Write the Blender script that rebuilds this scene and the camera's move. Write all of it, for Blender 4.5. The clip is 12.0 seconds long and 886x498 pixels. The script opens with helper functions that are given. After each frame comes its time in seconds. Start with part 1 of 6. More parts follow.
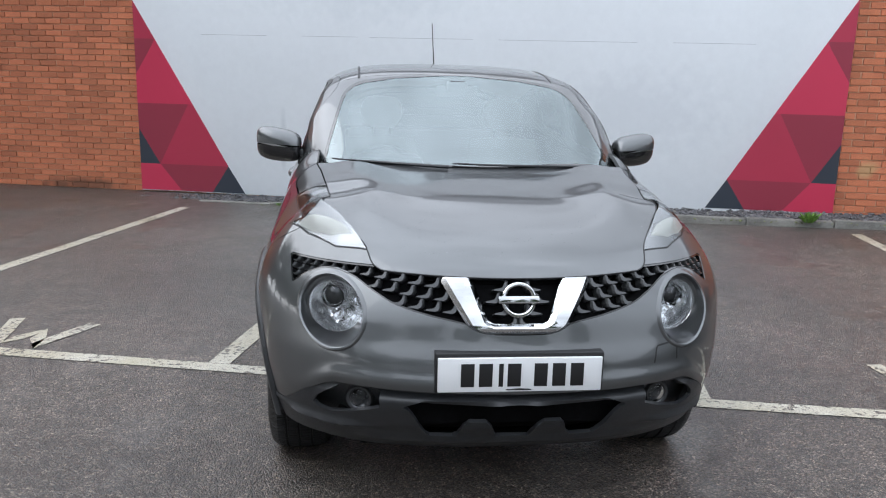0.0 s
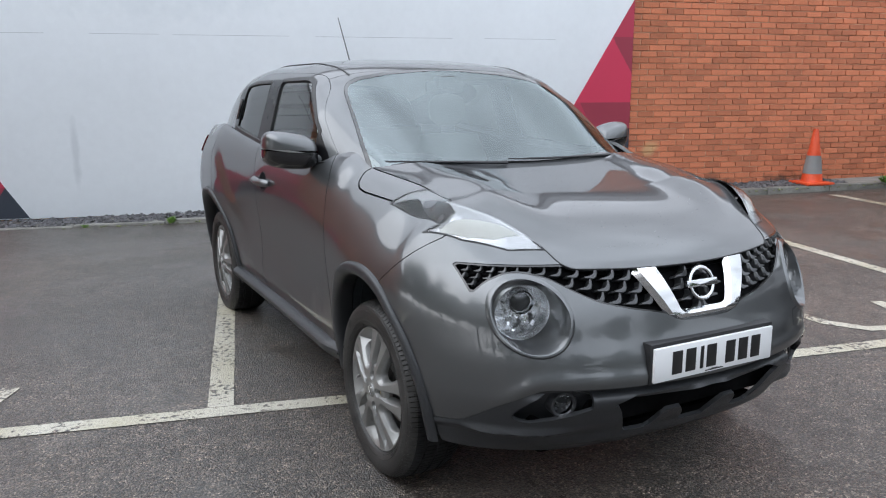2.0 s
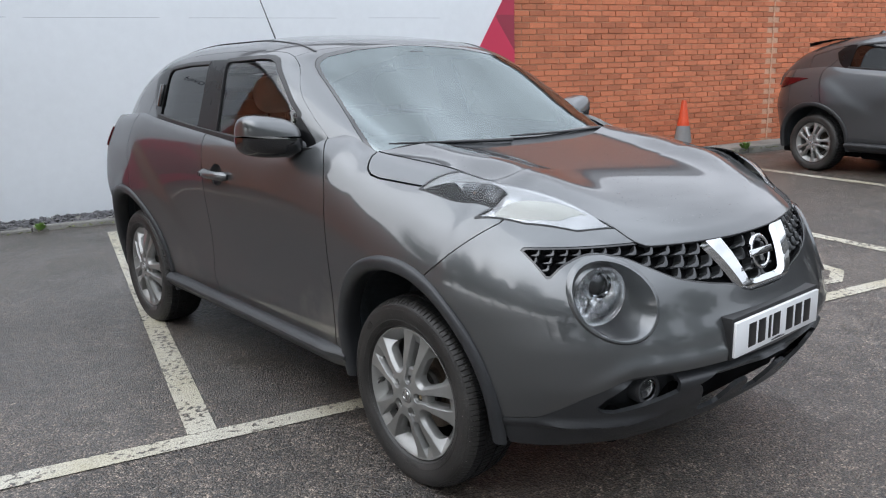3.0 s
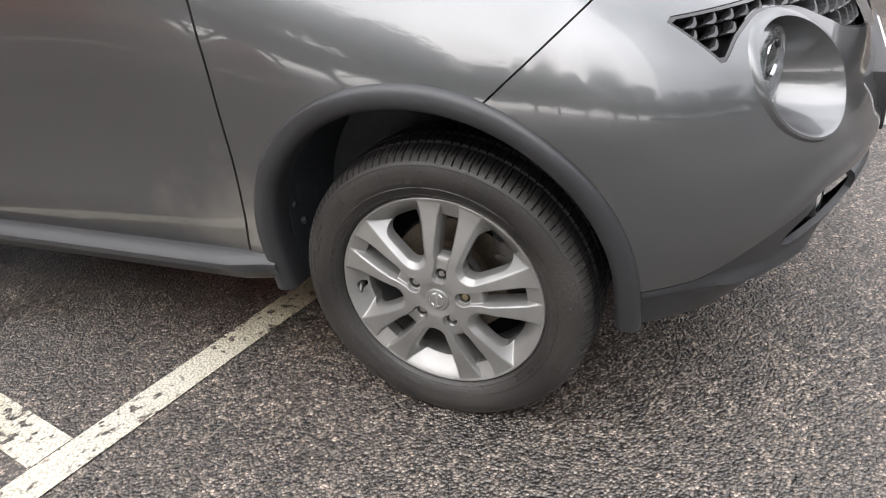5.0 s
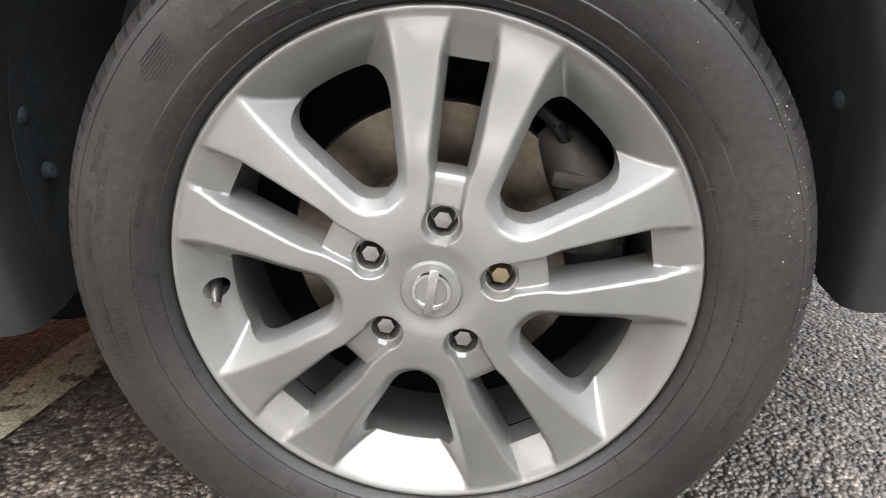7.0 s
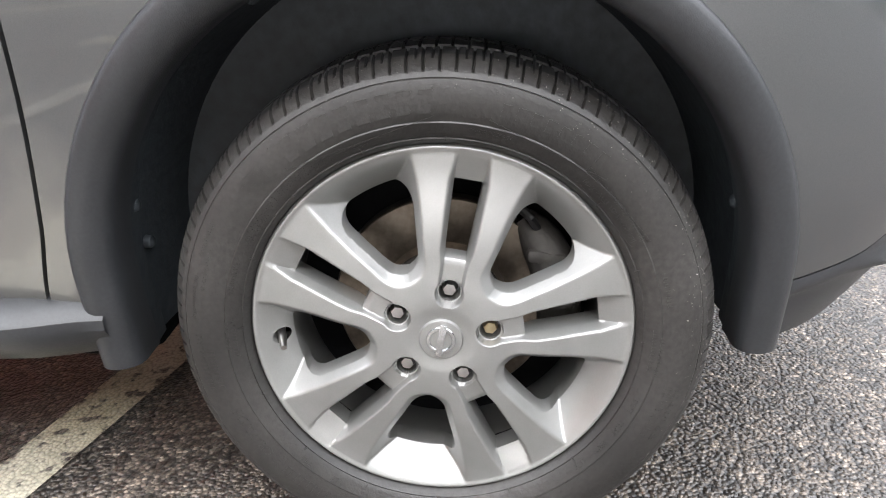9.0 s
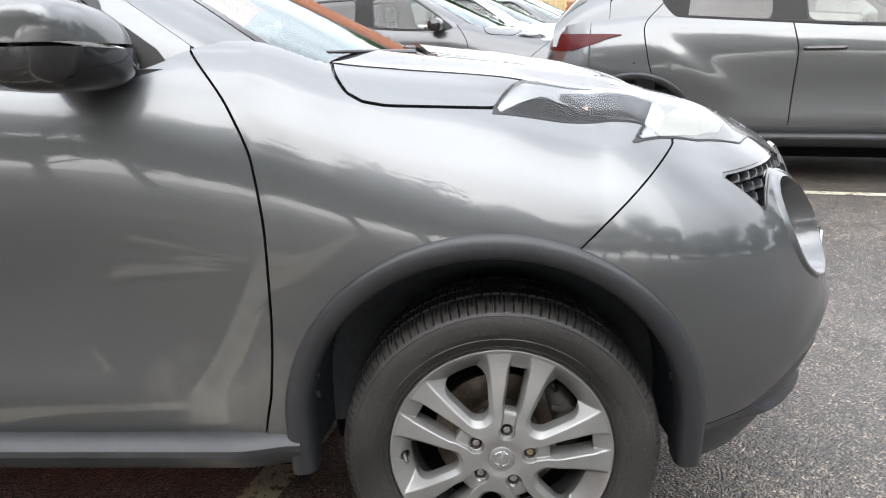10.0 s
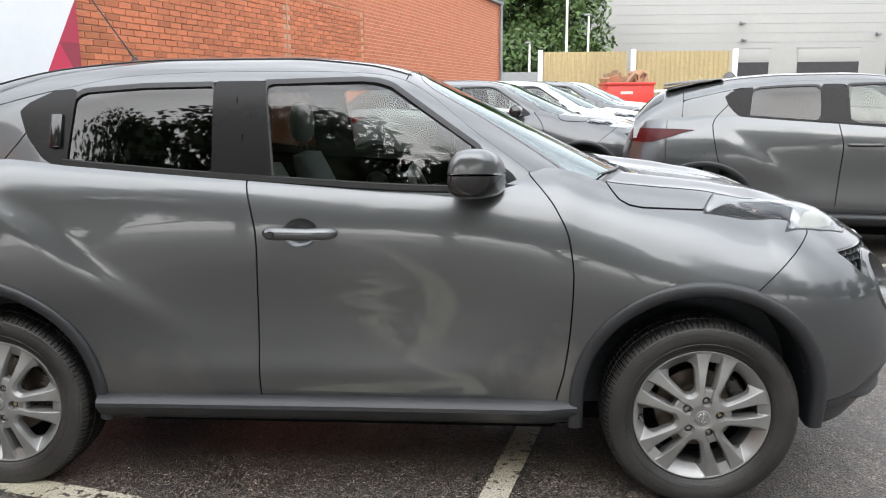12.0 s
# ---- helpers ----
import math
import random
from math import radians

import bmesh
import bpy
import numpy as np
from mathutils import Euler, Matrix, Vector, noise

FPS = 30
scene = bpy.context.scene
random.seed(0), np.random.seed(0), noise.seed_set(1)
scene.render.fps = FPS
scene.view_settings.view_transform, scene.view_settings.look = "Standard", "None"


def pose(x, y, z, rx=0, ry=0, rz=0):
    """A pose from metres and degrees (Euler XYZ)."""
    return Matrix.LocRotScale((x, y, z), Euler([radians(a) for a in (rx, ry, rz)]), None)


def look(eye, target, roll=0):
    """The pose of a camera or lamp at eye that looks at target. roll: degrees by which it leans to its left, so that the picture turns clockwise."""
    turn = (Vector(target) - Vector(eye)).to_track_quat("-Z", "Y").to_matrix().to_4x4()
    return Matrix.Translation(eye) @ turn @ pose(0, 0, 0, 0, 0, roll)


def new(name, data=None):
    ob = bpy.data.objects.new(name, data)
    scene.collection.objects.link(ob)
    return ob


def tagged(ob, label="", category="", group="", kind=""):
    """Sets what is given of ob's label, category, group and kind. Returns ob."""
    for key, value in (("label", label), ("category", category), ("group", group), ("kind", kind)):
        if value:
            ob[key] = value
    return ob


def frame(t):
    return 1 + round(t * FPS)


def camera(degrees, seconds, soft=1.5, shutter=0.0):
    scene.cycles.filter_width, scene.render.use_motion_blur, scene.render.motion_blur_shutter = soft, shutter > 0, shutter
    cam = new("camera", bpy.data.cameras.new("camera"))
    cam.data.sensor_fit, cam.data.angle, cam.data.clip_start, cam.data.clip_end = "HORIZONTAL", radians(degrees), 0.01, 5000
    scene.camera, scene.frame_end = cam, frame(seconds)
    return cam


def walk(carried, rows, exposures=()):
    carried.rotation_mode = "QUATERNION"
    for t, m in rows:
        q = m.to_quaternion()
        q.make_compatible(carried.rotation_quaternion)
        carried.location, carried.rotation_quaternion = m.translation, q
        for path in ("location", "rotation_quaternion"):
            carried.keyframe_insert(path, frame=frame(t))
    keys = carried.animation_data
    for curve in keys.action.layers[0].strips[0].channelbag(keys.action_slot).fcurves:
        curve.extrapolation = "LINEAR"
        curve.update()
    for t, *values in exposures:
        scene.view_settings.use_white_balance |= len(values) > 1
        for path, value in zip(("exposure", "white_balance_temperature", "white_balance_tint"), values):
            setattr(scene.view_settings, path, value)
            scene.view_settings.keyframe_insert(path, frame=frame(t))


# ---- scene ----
cam = camera(59.4, 12.0, 1.1)
PATH = [
    (0, (-0.502, -3.107, 1.468), (-0.287, -1.162, 1.054), 1.5),
    (0.5, (-0.879, -3.041, 1.466), (-0.492, -1.121, 1.059), 1.1),
    (1, (-1.216, -2.882, 1.459), (-0.654, -1.005, 1.055), 0.8),
    (1.5, (-1.572, -2.731, 1.443), (-0.831, -0.917, 1.039), 0.3),
    (2, (-1.89, -2.555, 1.433), (-0.975, -0.825, 1.025), -0.1),
    (2.5, (-2.12, -2.282, 1.435), (-1.036, -0.653, 1.017), -0.6),
    (2.7, (-2.208, -2.173, 1.424), (-1.062, -0.591, 0.997), -1.0),
    (4.3, (-2.45, -1.074, 1.325), (-0.89, -0.037, 0.622), -4.3),
    (4.5, (-2.401, -0.946, 1.312), (-0.824, 0.018, 0.548), -4.9),
    (5, (-2.106, -0.614, 1.23), (-0.524, 0.122, 0.251), -6.4),
    (5.5, (-1.779, -0.324, 1.101), (-0.256, 0.181, -0.094), -7.7),
    (6, (-1.585, -0.114, 0.833), (0.077, 0.126, -0.253), -4.5),
    (6.5, (-1.449, -0.06, 0.599), (0.374, 0.07, -0.212), -2.5),
    (8.5, (-1.48, -0.052, 0.608), (0.395, 0.09, -0.074), -2.3),
    (9, (-1.672, -0.049, 0.767), (0.184, 0.048, 0.028), -1.8),
    (9.5, (-1.943, -0.064, 0.983), (-0.054, 0.072, 0.34), -1.2),
    (10, (-2.276, 0.039, 1.171), (-0.351, 0.134, 0.634), -1.5),
    (10.5, (-2.64, 0.151, 1.281), (-0.694, 0.222, 0.824), -1.5),
    (11, (-2.955, 0.276, 1.354), (-0.999, 0.341, 0.944), -1.5),
    (11.5, (-3.256, 0.495, 1.381), (-1.297, 0.589, 0.992), -1.1),
    (12, (-3.408, 0.701, 1.398), (-1.448, 0.844, 1.023), -0.5),
]
EXPOSURE = [(0, 0.2, 6150, 10), (2.7, 0.2, 6200, 10), (4.5, 0.72, 6650, 13), (5.5, 1.4, 6800, 14), (6.0, 1.70, 6700, 12), (6.5, 1.66, 6700, 12), (8.5, 1.74, 6650, 12), (9.0, 1.84, 6550, 12), (9.5, 1.48, 6600, 12), (10.5, 0.78, 6550, 10), (12, 0.66, 6550, 10)]
walk(cam, [(t, look(eye, target, roll)) for t, eye, target, roll in PATH], EXPOSURE)

# ---- light: a bright overcast sky ----
world = bpy.data.worlds.new("overcast_sky")
scene.world = world
world.use_nodes = True
wn, wl = world.node_tree.nodes, world.node_tree.links
wn.clear()
sky = wn.new("ShaderNodeTexSky")
sky.sky_type, sky.sun_disc = "NISHITA", False
sky.sun_elevation, sky.sun_rotation, sky.air_density, sky.dust_density = radians(26), radians(274), 1.0, 3.0
pale = wn.new("ShaderNodeHueSaturation")
pale.inputs["Saturation"].default_value = 0.22
back = wn.new("ShaderNodeBackground")
back.inputs["Strength"].default_value = 0.13
w_out = wn.new("ShaderNodeOutputWorld")
wl.new(sky.outputs[0], pale.inputs["Color"])
cloud = wn.new("ShaderNodeMix")
cloud.data_type = "RGBA"
cloud.inputs[0].default_value = 0.72
cloud.inputs[7].default_value = (10.0, 10.5, 11.2, 1)
wl.new(pale.outputs[0], cloud.inputs[6])
# soft banks of cloud all over the sky, which is brighter overhead than at the horizon
w_co, w_noise, w_range, w_scale = wn.new("ShaderNodeTexCoord"), wn.new("ShaderNodeTexNoise"), wn.new("ShaderNodeMapRange"), wn.new("ShaderNodeVectorMath")
w_noise.inputs["Scale"].default_value, w_noise.inputs["Detail"].default_value = 3.2, 5
w_range.inputs["From Min"].default_value, w_range.inputs["From Max"].default_value = 0.32, 0.68
w_range.inputs["To Min"].default_value, w_range.inputs["To Max"].default_value = 0.66, 1.34
w_scale.operation = "SCALE"
wl.new(w_co.outputs["Generated"], w_noise.inputs["Vector"])
wl.new(w_noise.outputs["Fac"], w_range.inputs["Value"])
wl.new(cloud.outputs[2], w_scale.inputs[0])
w_split, w_up, w_both = wn.new("ShaderNodeSeparateXYZ"), wn.new("ShaderNodeMapRange"), wn.new("ShaderNodeMath")
w_up.inputs["From Min"].default_value, w_up.inputs["From Max"].default_value = 0.0, 0.95
w_up.inputs["To Min"].default_value, w_up.inputs["To Max"].default_value = 0.70, 1.95
w_both.operation = "MULTIPLY"
wl.new(w_co.outputs["Generated"], w_split.inputs[0])
wl.new(w_split.outputs["Z"], w_up.inputs["Value"])
wl.new(w_range.outputs[0], w_both.inputs[0])
wl.new(w_up.outputs[0], w_both.inputs[1])
wl.new(w_both.outputs[0], w_scale.inputs["Scale"])
wl.new(w_scale.outputs[0], back.inputs["Color"])
wl.new(back.outputs[0], w_out.inputs["Surface"])
sun_lamp = bpy.data.lights.new("sun", "SUN")
sun_lamp.energy, sun_lamp.angle, sun_lamp.color = 2.0, radians(100), (1.0, 0.97, 0.93)
sun = new("sun", sun_lamp)
sun.matrix_world = look((-13, 1, 6.3), (0, 0, 0))

# ---- materials ----
def shader(name, base=(0.5, 0.5, 0.5), rough=0.5, metal=0.0, grain=0.0, scale=8.0, coat=0.0, bump=0.0, bump_scale=60.0,
           stain=0.0, vary=0.0, **extra):
    """A principled material: base colour, broken by grain and broader stains, with fine relief."""
    m = bpy.data.materials.new(name)
    m.use_nodes = True
    nt = m.node_tree
    n, l = nt.nodes, nt.links
    b = n["Principled BSDF"]
    b.inputs["Base Color"].default_value = (*base, 1)
    b.inputs["Roughness"].default_value = rough
    b.inputs["Metallic"].default_value = metal
    b.inputs["Coat Weight"].default_value = coat
    b.inputs["Coat Roughness"].default_value = 0.07
    for k, v in extra.items():
        b.inputs[k.replace("_", " ")].default_value = v
    co = n.new("ShaderNodeTexCoord")
    colour = None

    def layer(amount, size, detail, fed):
        t = n.new("ShaderNodeTexNoise")
        t.inputs["Scale"].default_value, t.inputs["Detail"].default_value = size, detail
        l.new(co.outputs["Object"], t.inputs["Vector"])
        r = n.new("ShaderNodeMapRange")
        r.inputs["From Min"].default_value, r.inputs["From Max"].default_value = 0.3, 0.7
        r.inputs["To Min"].default_value, r.inputs["To Max"].default_value = 1 - amount, 1 + amount
        l.new(t.outputs["Fac"], r.inputs["Value"])
        mul = n.new("ShaderNodeVectorMath")
        mul.operation = "SCALE"
        if fed is None:
            mul.inputs[0].default_value = base
        else:
            l.new(fed, mul.inputs[0])
        l.new(r.outputs["Result"], mul.inputs["Scale"])
        return mul.outputs[0], t
    if grain:
        colour, _ = layer(grain, scale * 6, 4, colour)
    if stain:
        colour, t = layer(stain, scale * 0.25, 5, colour)
        rr = n.new("ShaderNodeMapRange")
        rr.inputs["To Min"].default_value, rr.inputs["To Max"].default_value = max(rough - stain * 0.3, 0.02), min(rough + stain * 0.3, 1)
        l.new(t.outputs["Fac"], rr.inputs["Value"])
        l.new(rr.outputs["Result"], b.inputs["Roughness"])
    if vary:
        oi = n.new("ShaderNodeObjectInfo")
        geo = n.new("ShaderNodeNewGeometry")
        add = n.new("ShaderNodeMath")
        l.new(oi.outputs["Random"], add.inputs[0])
        l.new(geo.outputs["Random Per Island"], add.inputs[1])
        fr = n.new("ShaderNodeMath")
        fr.operation = "FRACT"
        l.new(add.outputs[0], fr.inputs[0])
        r = n.new("ShaderNodeMapRange")
        r.inputs["To Min"].default_value, r.inputs["To Max"].default_value = 1 - vary, 1 + vary
        l.new(fr.outputs[0], r.inputs["Value"])
        mul = n.new("ShaderNodeVectorMath")
        mul.operation = "SCALE"
        if colour is None:
            mul.inputs[0].default_value = base
        else:
            l.new(colour, mul.inputs[0])
        l.new(r.outputs["Result"], mul.inputs["Scale"])
        colour = mul.outputs[0]
    if colour is not None:
        l.new(colour, b.inputs["Base Color"])
    if bump:
        t = n.new("ShaderNodeTexNoise")
        t.inputs["Scale"].default_value, t.inputs["Detail"].default_value = bump_scale, 3
        l.new(co.outputs["Object"], t.inputs["Vector"])
        bp = n.new("ShaderNodeBump")
        bp.inputs["Strength"].default_value, bp.inputs["Distance"].default_value = bump, 0.005
        l.new(t.outputs["Fac"], bp.inputs["Height"])
        l.new(bp.outputs["Normal"], b.inputs["Normal"])
    return m


def glass(name, tint, gloss=0.03, ior=1.5, sheen=(1, 1, 1)):
    """Thin glass: tinted, with the sky's gloss by Fresnel."""
    m = bpy.data.materials.new(name)
    m.use_nodes = True
    n, l = m.node_tree.nodes, m.node_tree.links
    n.clear()
    out, mix = n.new("ShaderNodeOutputMaterial"), n.new("ShaderNodeMixShader")
    clear, shine, fres = n.new("ShaderNodeBsdfTransparent"), n.new("ShaderNodeBsdfGlossy"), n.new("ShaderNodeFresnel")
    clear.inputs["Color"].default_value = (*tint, 1)
    shine.inputs["Color"].default_value = (*sheen, 1)
    shine.inputs["Roughness"].default_value = gloss
    fres.inputs["IOR"].default_value = ior
    l.new(fres.outputs[0], mix.inputs[0])
    l.new(clear.outputs[0], mix.inputs[1])
    l.new(shine.outputs[0], mix.inputs[2])
    l.new(mix.outputs[0], out.inputs["Surface"])
    return m


M = {
    "paint": shader("grey_metallic_paint", (0.118, 0.123, 0.127), 0.35, 0.78, grain=0.10, scale=160, coat=1.0, bump=0.02, bump_scale=900, Coat_Roughness=0.035, Coat_IOR=1.57, Specular_Tint=(0.38, 0.35, 0.35, 1)),
    "paint_dark": shader("dark_metallic_paint", (0.075, 0.078, 0.082), 0.34, 0.6, grain=0.1, scale=150, coat=1.0),
    "paint_white": shader("white_paint", (0.60, 0.61, 0.62), 0.3, 0.0, coat=1.0, stain=0.04),
    "paint_brown": shader("brown_black_paint", (0.035, 0.026, 0.025), 0.3, 0.4, grain=0.1, scale=150, coat=1.0),
    "plastic": shader("black_plastic", (0.026, 0.0275, 0.030), 0.38, Specular_IOR_Level=0.45, grain=0.15, scale=40, stain=0.12, bump=0.10, bump_scale=700),
    "gloss_black": shader("gloss_black", (0.010, 0.010, 0.011), 0.12, coat=0.6, stain=0.1),
    "trim_black": shader("pillar_black", (0.005, 0.005, 0.0055), 0.28, grain=0.1, stain=0.1, Specular_IOR_Level=0.22),
    "seal": shader("black_rubber_seal", (0.012, 0.012, 0.013), 0.5, grain=0.2),
    # near-black stands in for the shade in hollows and beneath the body
    "void": shader("shade_black", (0.003, 0.003, 0.0035), 0.9, Specular_IOR_Level=0.1, grain=0.3, stain=0.3),
    "liner": shader("arch_liner", (0.036, 0.043, 0.049), 0.50, Specular_IOR_Level=0.4, grain=0.25, stain=0.3, bump=0.4, bump_scale=40),
    "tyre": shader("tyre_rubber", (0.0195, 0.0182, 0.0170), 0.50, grain=0.3, scale=24, stain=0.5, bump=0.15, bump_scale=220),
    # darker than the sidewall: shade under arch and bumper put into the tread's colour
    "tread": shader("shaded_tread_rubber", (0.012, 0.012, 0.0125), 0.45, grain=0.2, scale=30, stain=0.2, Specular_IOR_Level=0.18),
    "alloy": shader("silver_alloy", (0.24, 0.24, 0.234), 0.40, 0.6, grain=0.05, scale=120, coat=0.7, bump=0.03, bump_scale=500, stain=0.05),
    "grit": shader("pale_wet_grit", (0.24, 0.23, 0.21), 0.25, vary=0.5),
    "disc": shader("brake_steel", (0.15, 0.125, 0.10), 0.36, 0.9, grain=0.2, scale=20, stain=0.3),
    "iron": shader("cast_iron", (0.07, 0.065, 0.06), 0.7, 0.4, grain=0.3, stain=0.3, bump=0.4),
    "nut": shader("steel_nut", (0.42, 0.41, 0.40), 0.3, 1.0, grain=0.1, stain=0.1),
    "brass": shader("dull_brass", (0.36, 0.30, 0.19), 0.4, 0.9, grain=0.1),
    "chrome": shader("chrome", (0.62, 0.63, 0.64), 0.06, 1.0, stain=0.04),
    "reflector": shader("lamp_reflector", (0.88, 0.89, 0.90), 0.22, 0.9, bump=0.25, bump_scale=45),
    "lamp_pale": shader("lamp_silver_housing", (0.46, 0.465, 0.47), 0.25, 0.5, grain=0.08, scale=20, stain=0.1),
    "lamp_cream": shader("lamp_cream_diffuser", (0.50, 0.505, 0.47), 0.3, 0.0, grain=0.12, scale=20),
    "lamp_dark": shader("lamp_smoked_housing", (0.07, 0.072, 0.075), 0.16, 0.6, grain=0.05),
    "lamp_black": shader("lamp_black_housing", (0.006, 0.006, 0.006), 0.5, Specular_IOR_Level=0.1),
    "scale": shader("satin_grille_plastic", (0.055, 0.057, 0.060), 0.28, 0.3, coat=0.5, grain=0.1),
    "amber": shader("amber_bulb", (0.42, 0.30, 0.24), 0.2, 0.3),
    "lens": glass("lamp_lens", (0.93, 0.94, 0.95), 0.10, 1.32),
    "bead": shader("water_bead", (0.30, 0.31, 0.32), 0.04, 0.0, coat=1.0, Transmission_Weight=0.8, IOR=1.33),
    "screen": glass("windscreen_glass", (0.66, 0.76, 0.74), 0.02, 2.5, (0.88, 0.98, 1.0)),
    "window": glass("side_glass", (0.80, 0.86, 0.82), 0.02, 1.62),
    "privacy": glass("privacy_glass", (0.05, 0.052, 0.055), 0.02, 1.65),
    "red_lens": shader("red_lamp_lens", (0.055, 0.0015, 0.003), 0.25, coat=0.0, Specular_IOR_Level=0.25, grain=0.15, scale=30),
    "mirror": shader("mirror_glass", (0.8, 0.8, 0.8), 0.02, 1.0),
    "plate": shader("plate_white", (0.74, 0.75, 0.76), 0.28, coat=0.4, stain=0.03),
    "ink": shader("plate_black", (0.012, 0.012, 0.013), 0.35),
    "cloth": shader("grey_seat_cloth", (0.30, 0.325, 0.31), 0.9, grain=0.2, scale=30, bump=0.3, bump_scale=400),
    "trim": shader("dark_cabin_trim", (0.055, 0.057, 0.058), 0.6, grain=0.15, bump=0.2, bump_scale=300),
    "headlining": shader("pale_headlining", (0.32, 0.31, 0.29), 0.95, grain=0.08),
    "kerb": shader("kerb_concrete", (0.17, 0.165, 0.15), 0.75, grain=0.25, scale=12, stain=0.35, bump=0.5, bump_scale=50),
    "slate": shader("slate_chips", (0.085, 0.083, 0.088), 0.6, grain=0.3, scale=20, vary=0.55),
    "line": None, "asphalt": None,
    "board": shader("mural_white", (0.74, 0.77, 0.80), 0.55, stain=0.035, scale=2.0, grain=0.015),
    "faint_seam": shader("faint_board_seam", (0.40, 0.42, 0.44), 0.6, stain=0.1),
    "red_a": shader("mural_crimson", (0.50, 0.028, 0.075), 0.5, stain=0.06, scale=2),
    "red_b": shader("mural_dark_red", (0.26, 0.026, 0.050), 0.5, stain=0.06, scale=2),
    "red_c": shader("mural_mid_red", (0.39, 0.026, 0.062), 0.5, stain=0.06, scale=2),
    "navy": shader("mural_charcoal", (0.028, 0.036, 0.050), 0.5, stain=0.06, scale=2),
    "brick": shader("red_brick", (0.47, 0.155, 0.075), 0.85, grain=0.22, scale=14, stain=0.10, vary=0.20, bump=0.5, bump_scale=120),
    "mortar": shader("mortar", (0.52, 0.31, 0.21), 0.95, grain=0.15, scale=10, stain=0.15, bump=0.5, bump_scale=160),
    "cone": shader("orange_cone_plastic", (0.62, 0.075, 0.022), 0.45, grain=0.1, stain=0.15),
    "grey_band": shader("grey_sleeve", (0.20, 0.20, 0.20), 0.6, stain=0.2),
    "ochre": shader("ochre_sheet_cladding", (0.36, 0.29, 0.15), 0.6, grain=0.08, stain=0.12, scale=1.0),
    "render": shader("white_cladding", (0.29, 0.29, 0.28), 0.6, stain=0.05, scale=0.6, grain=0.02),
    "roof_sheet": shader("weathered_roof_sheet", (0.085, 0.088, 0.092), 0.6, stain=0.2, grain=0.1, scale=2.0),
    "grey_metal": shader("grey_painted_metal", (0.25, 0.26, 0.27), 0.5, 0.3, stain=0.1),
    "white_metal": shader("white_painted_metal", (0.7, 0.7, 0.69), 0.4, stain=0.08),
    "skip_red": shader("red_painted_steel", (0.52, 0.03, 0.02), 0.45, stain=0.15, grain=0.1),
    "wood": shader("scrap_wood", (0.24, 0.14, 0.08), 0.8, grain=0.3, vary=0.4),
    "shutter_dark": shader("doorway_shade", (0.03, 0.03, 0.032), 0.8, stain=0.2),
    "banner": shader("red_banner_cloth", (0.55, 0.03, 0.06), 0.7, stain=0.08),
    "bark": shader("bark", (0.075, 0.06, 0.045), 0.9, grain=0.35, bump=0.6, bump_scale=30),
    "leaf": shader("leaves", (0.060, 0.105, 0.030), 0.55, vary=0.45, grain=0.1),
    "leaf_dark": shader("dark_leaves", (0.066, 0.096, 0.044), 0.6, vary=0.45, grain=0.1),
    "weed": shader("weed_leaves", (0.11, 0.21, 0.035), 0.5, vary=0.3),
    "moss": shader("moss_and_grit", (0.12, 0.13, 0.06), 0.95, grain=0.4, scale=20, vary=0.5),
}


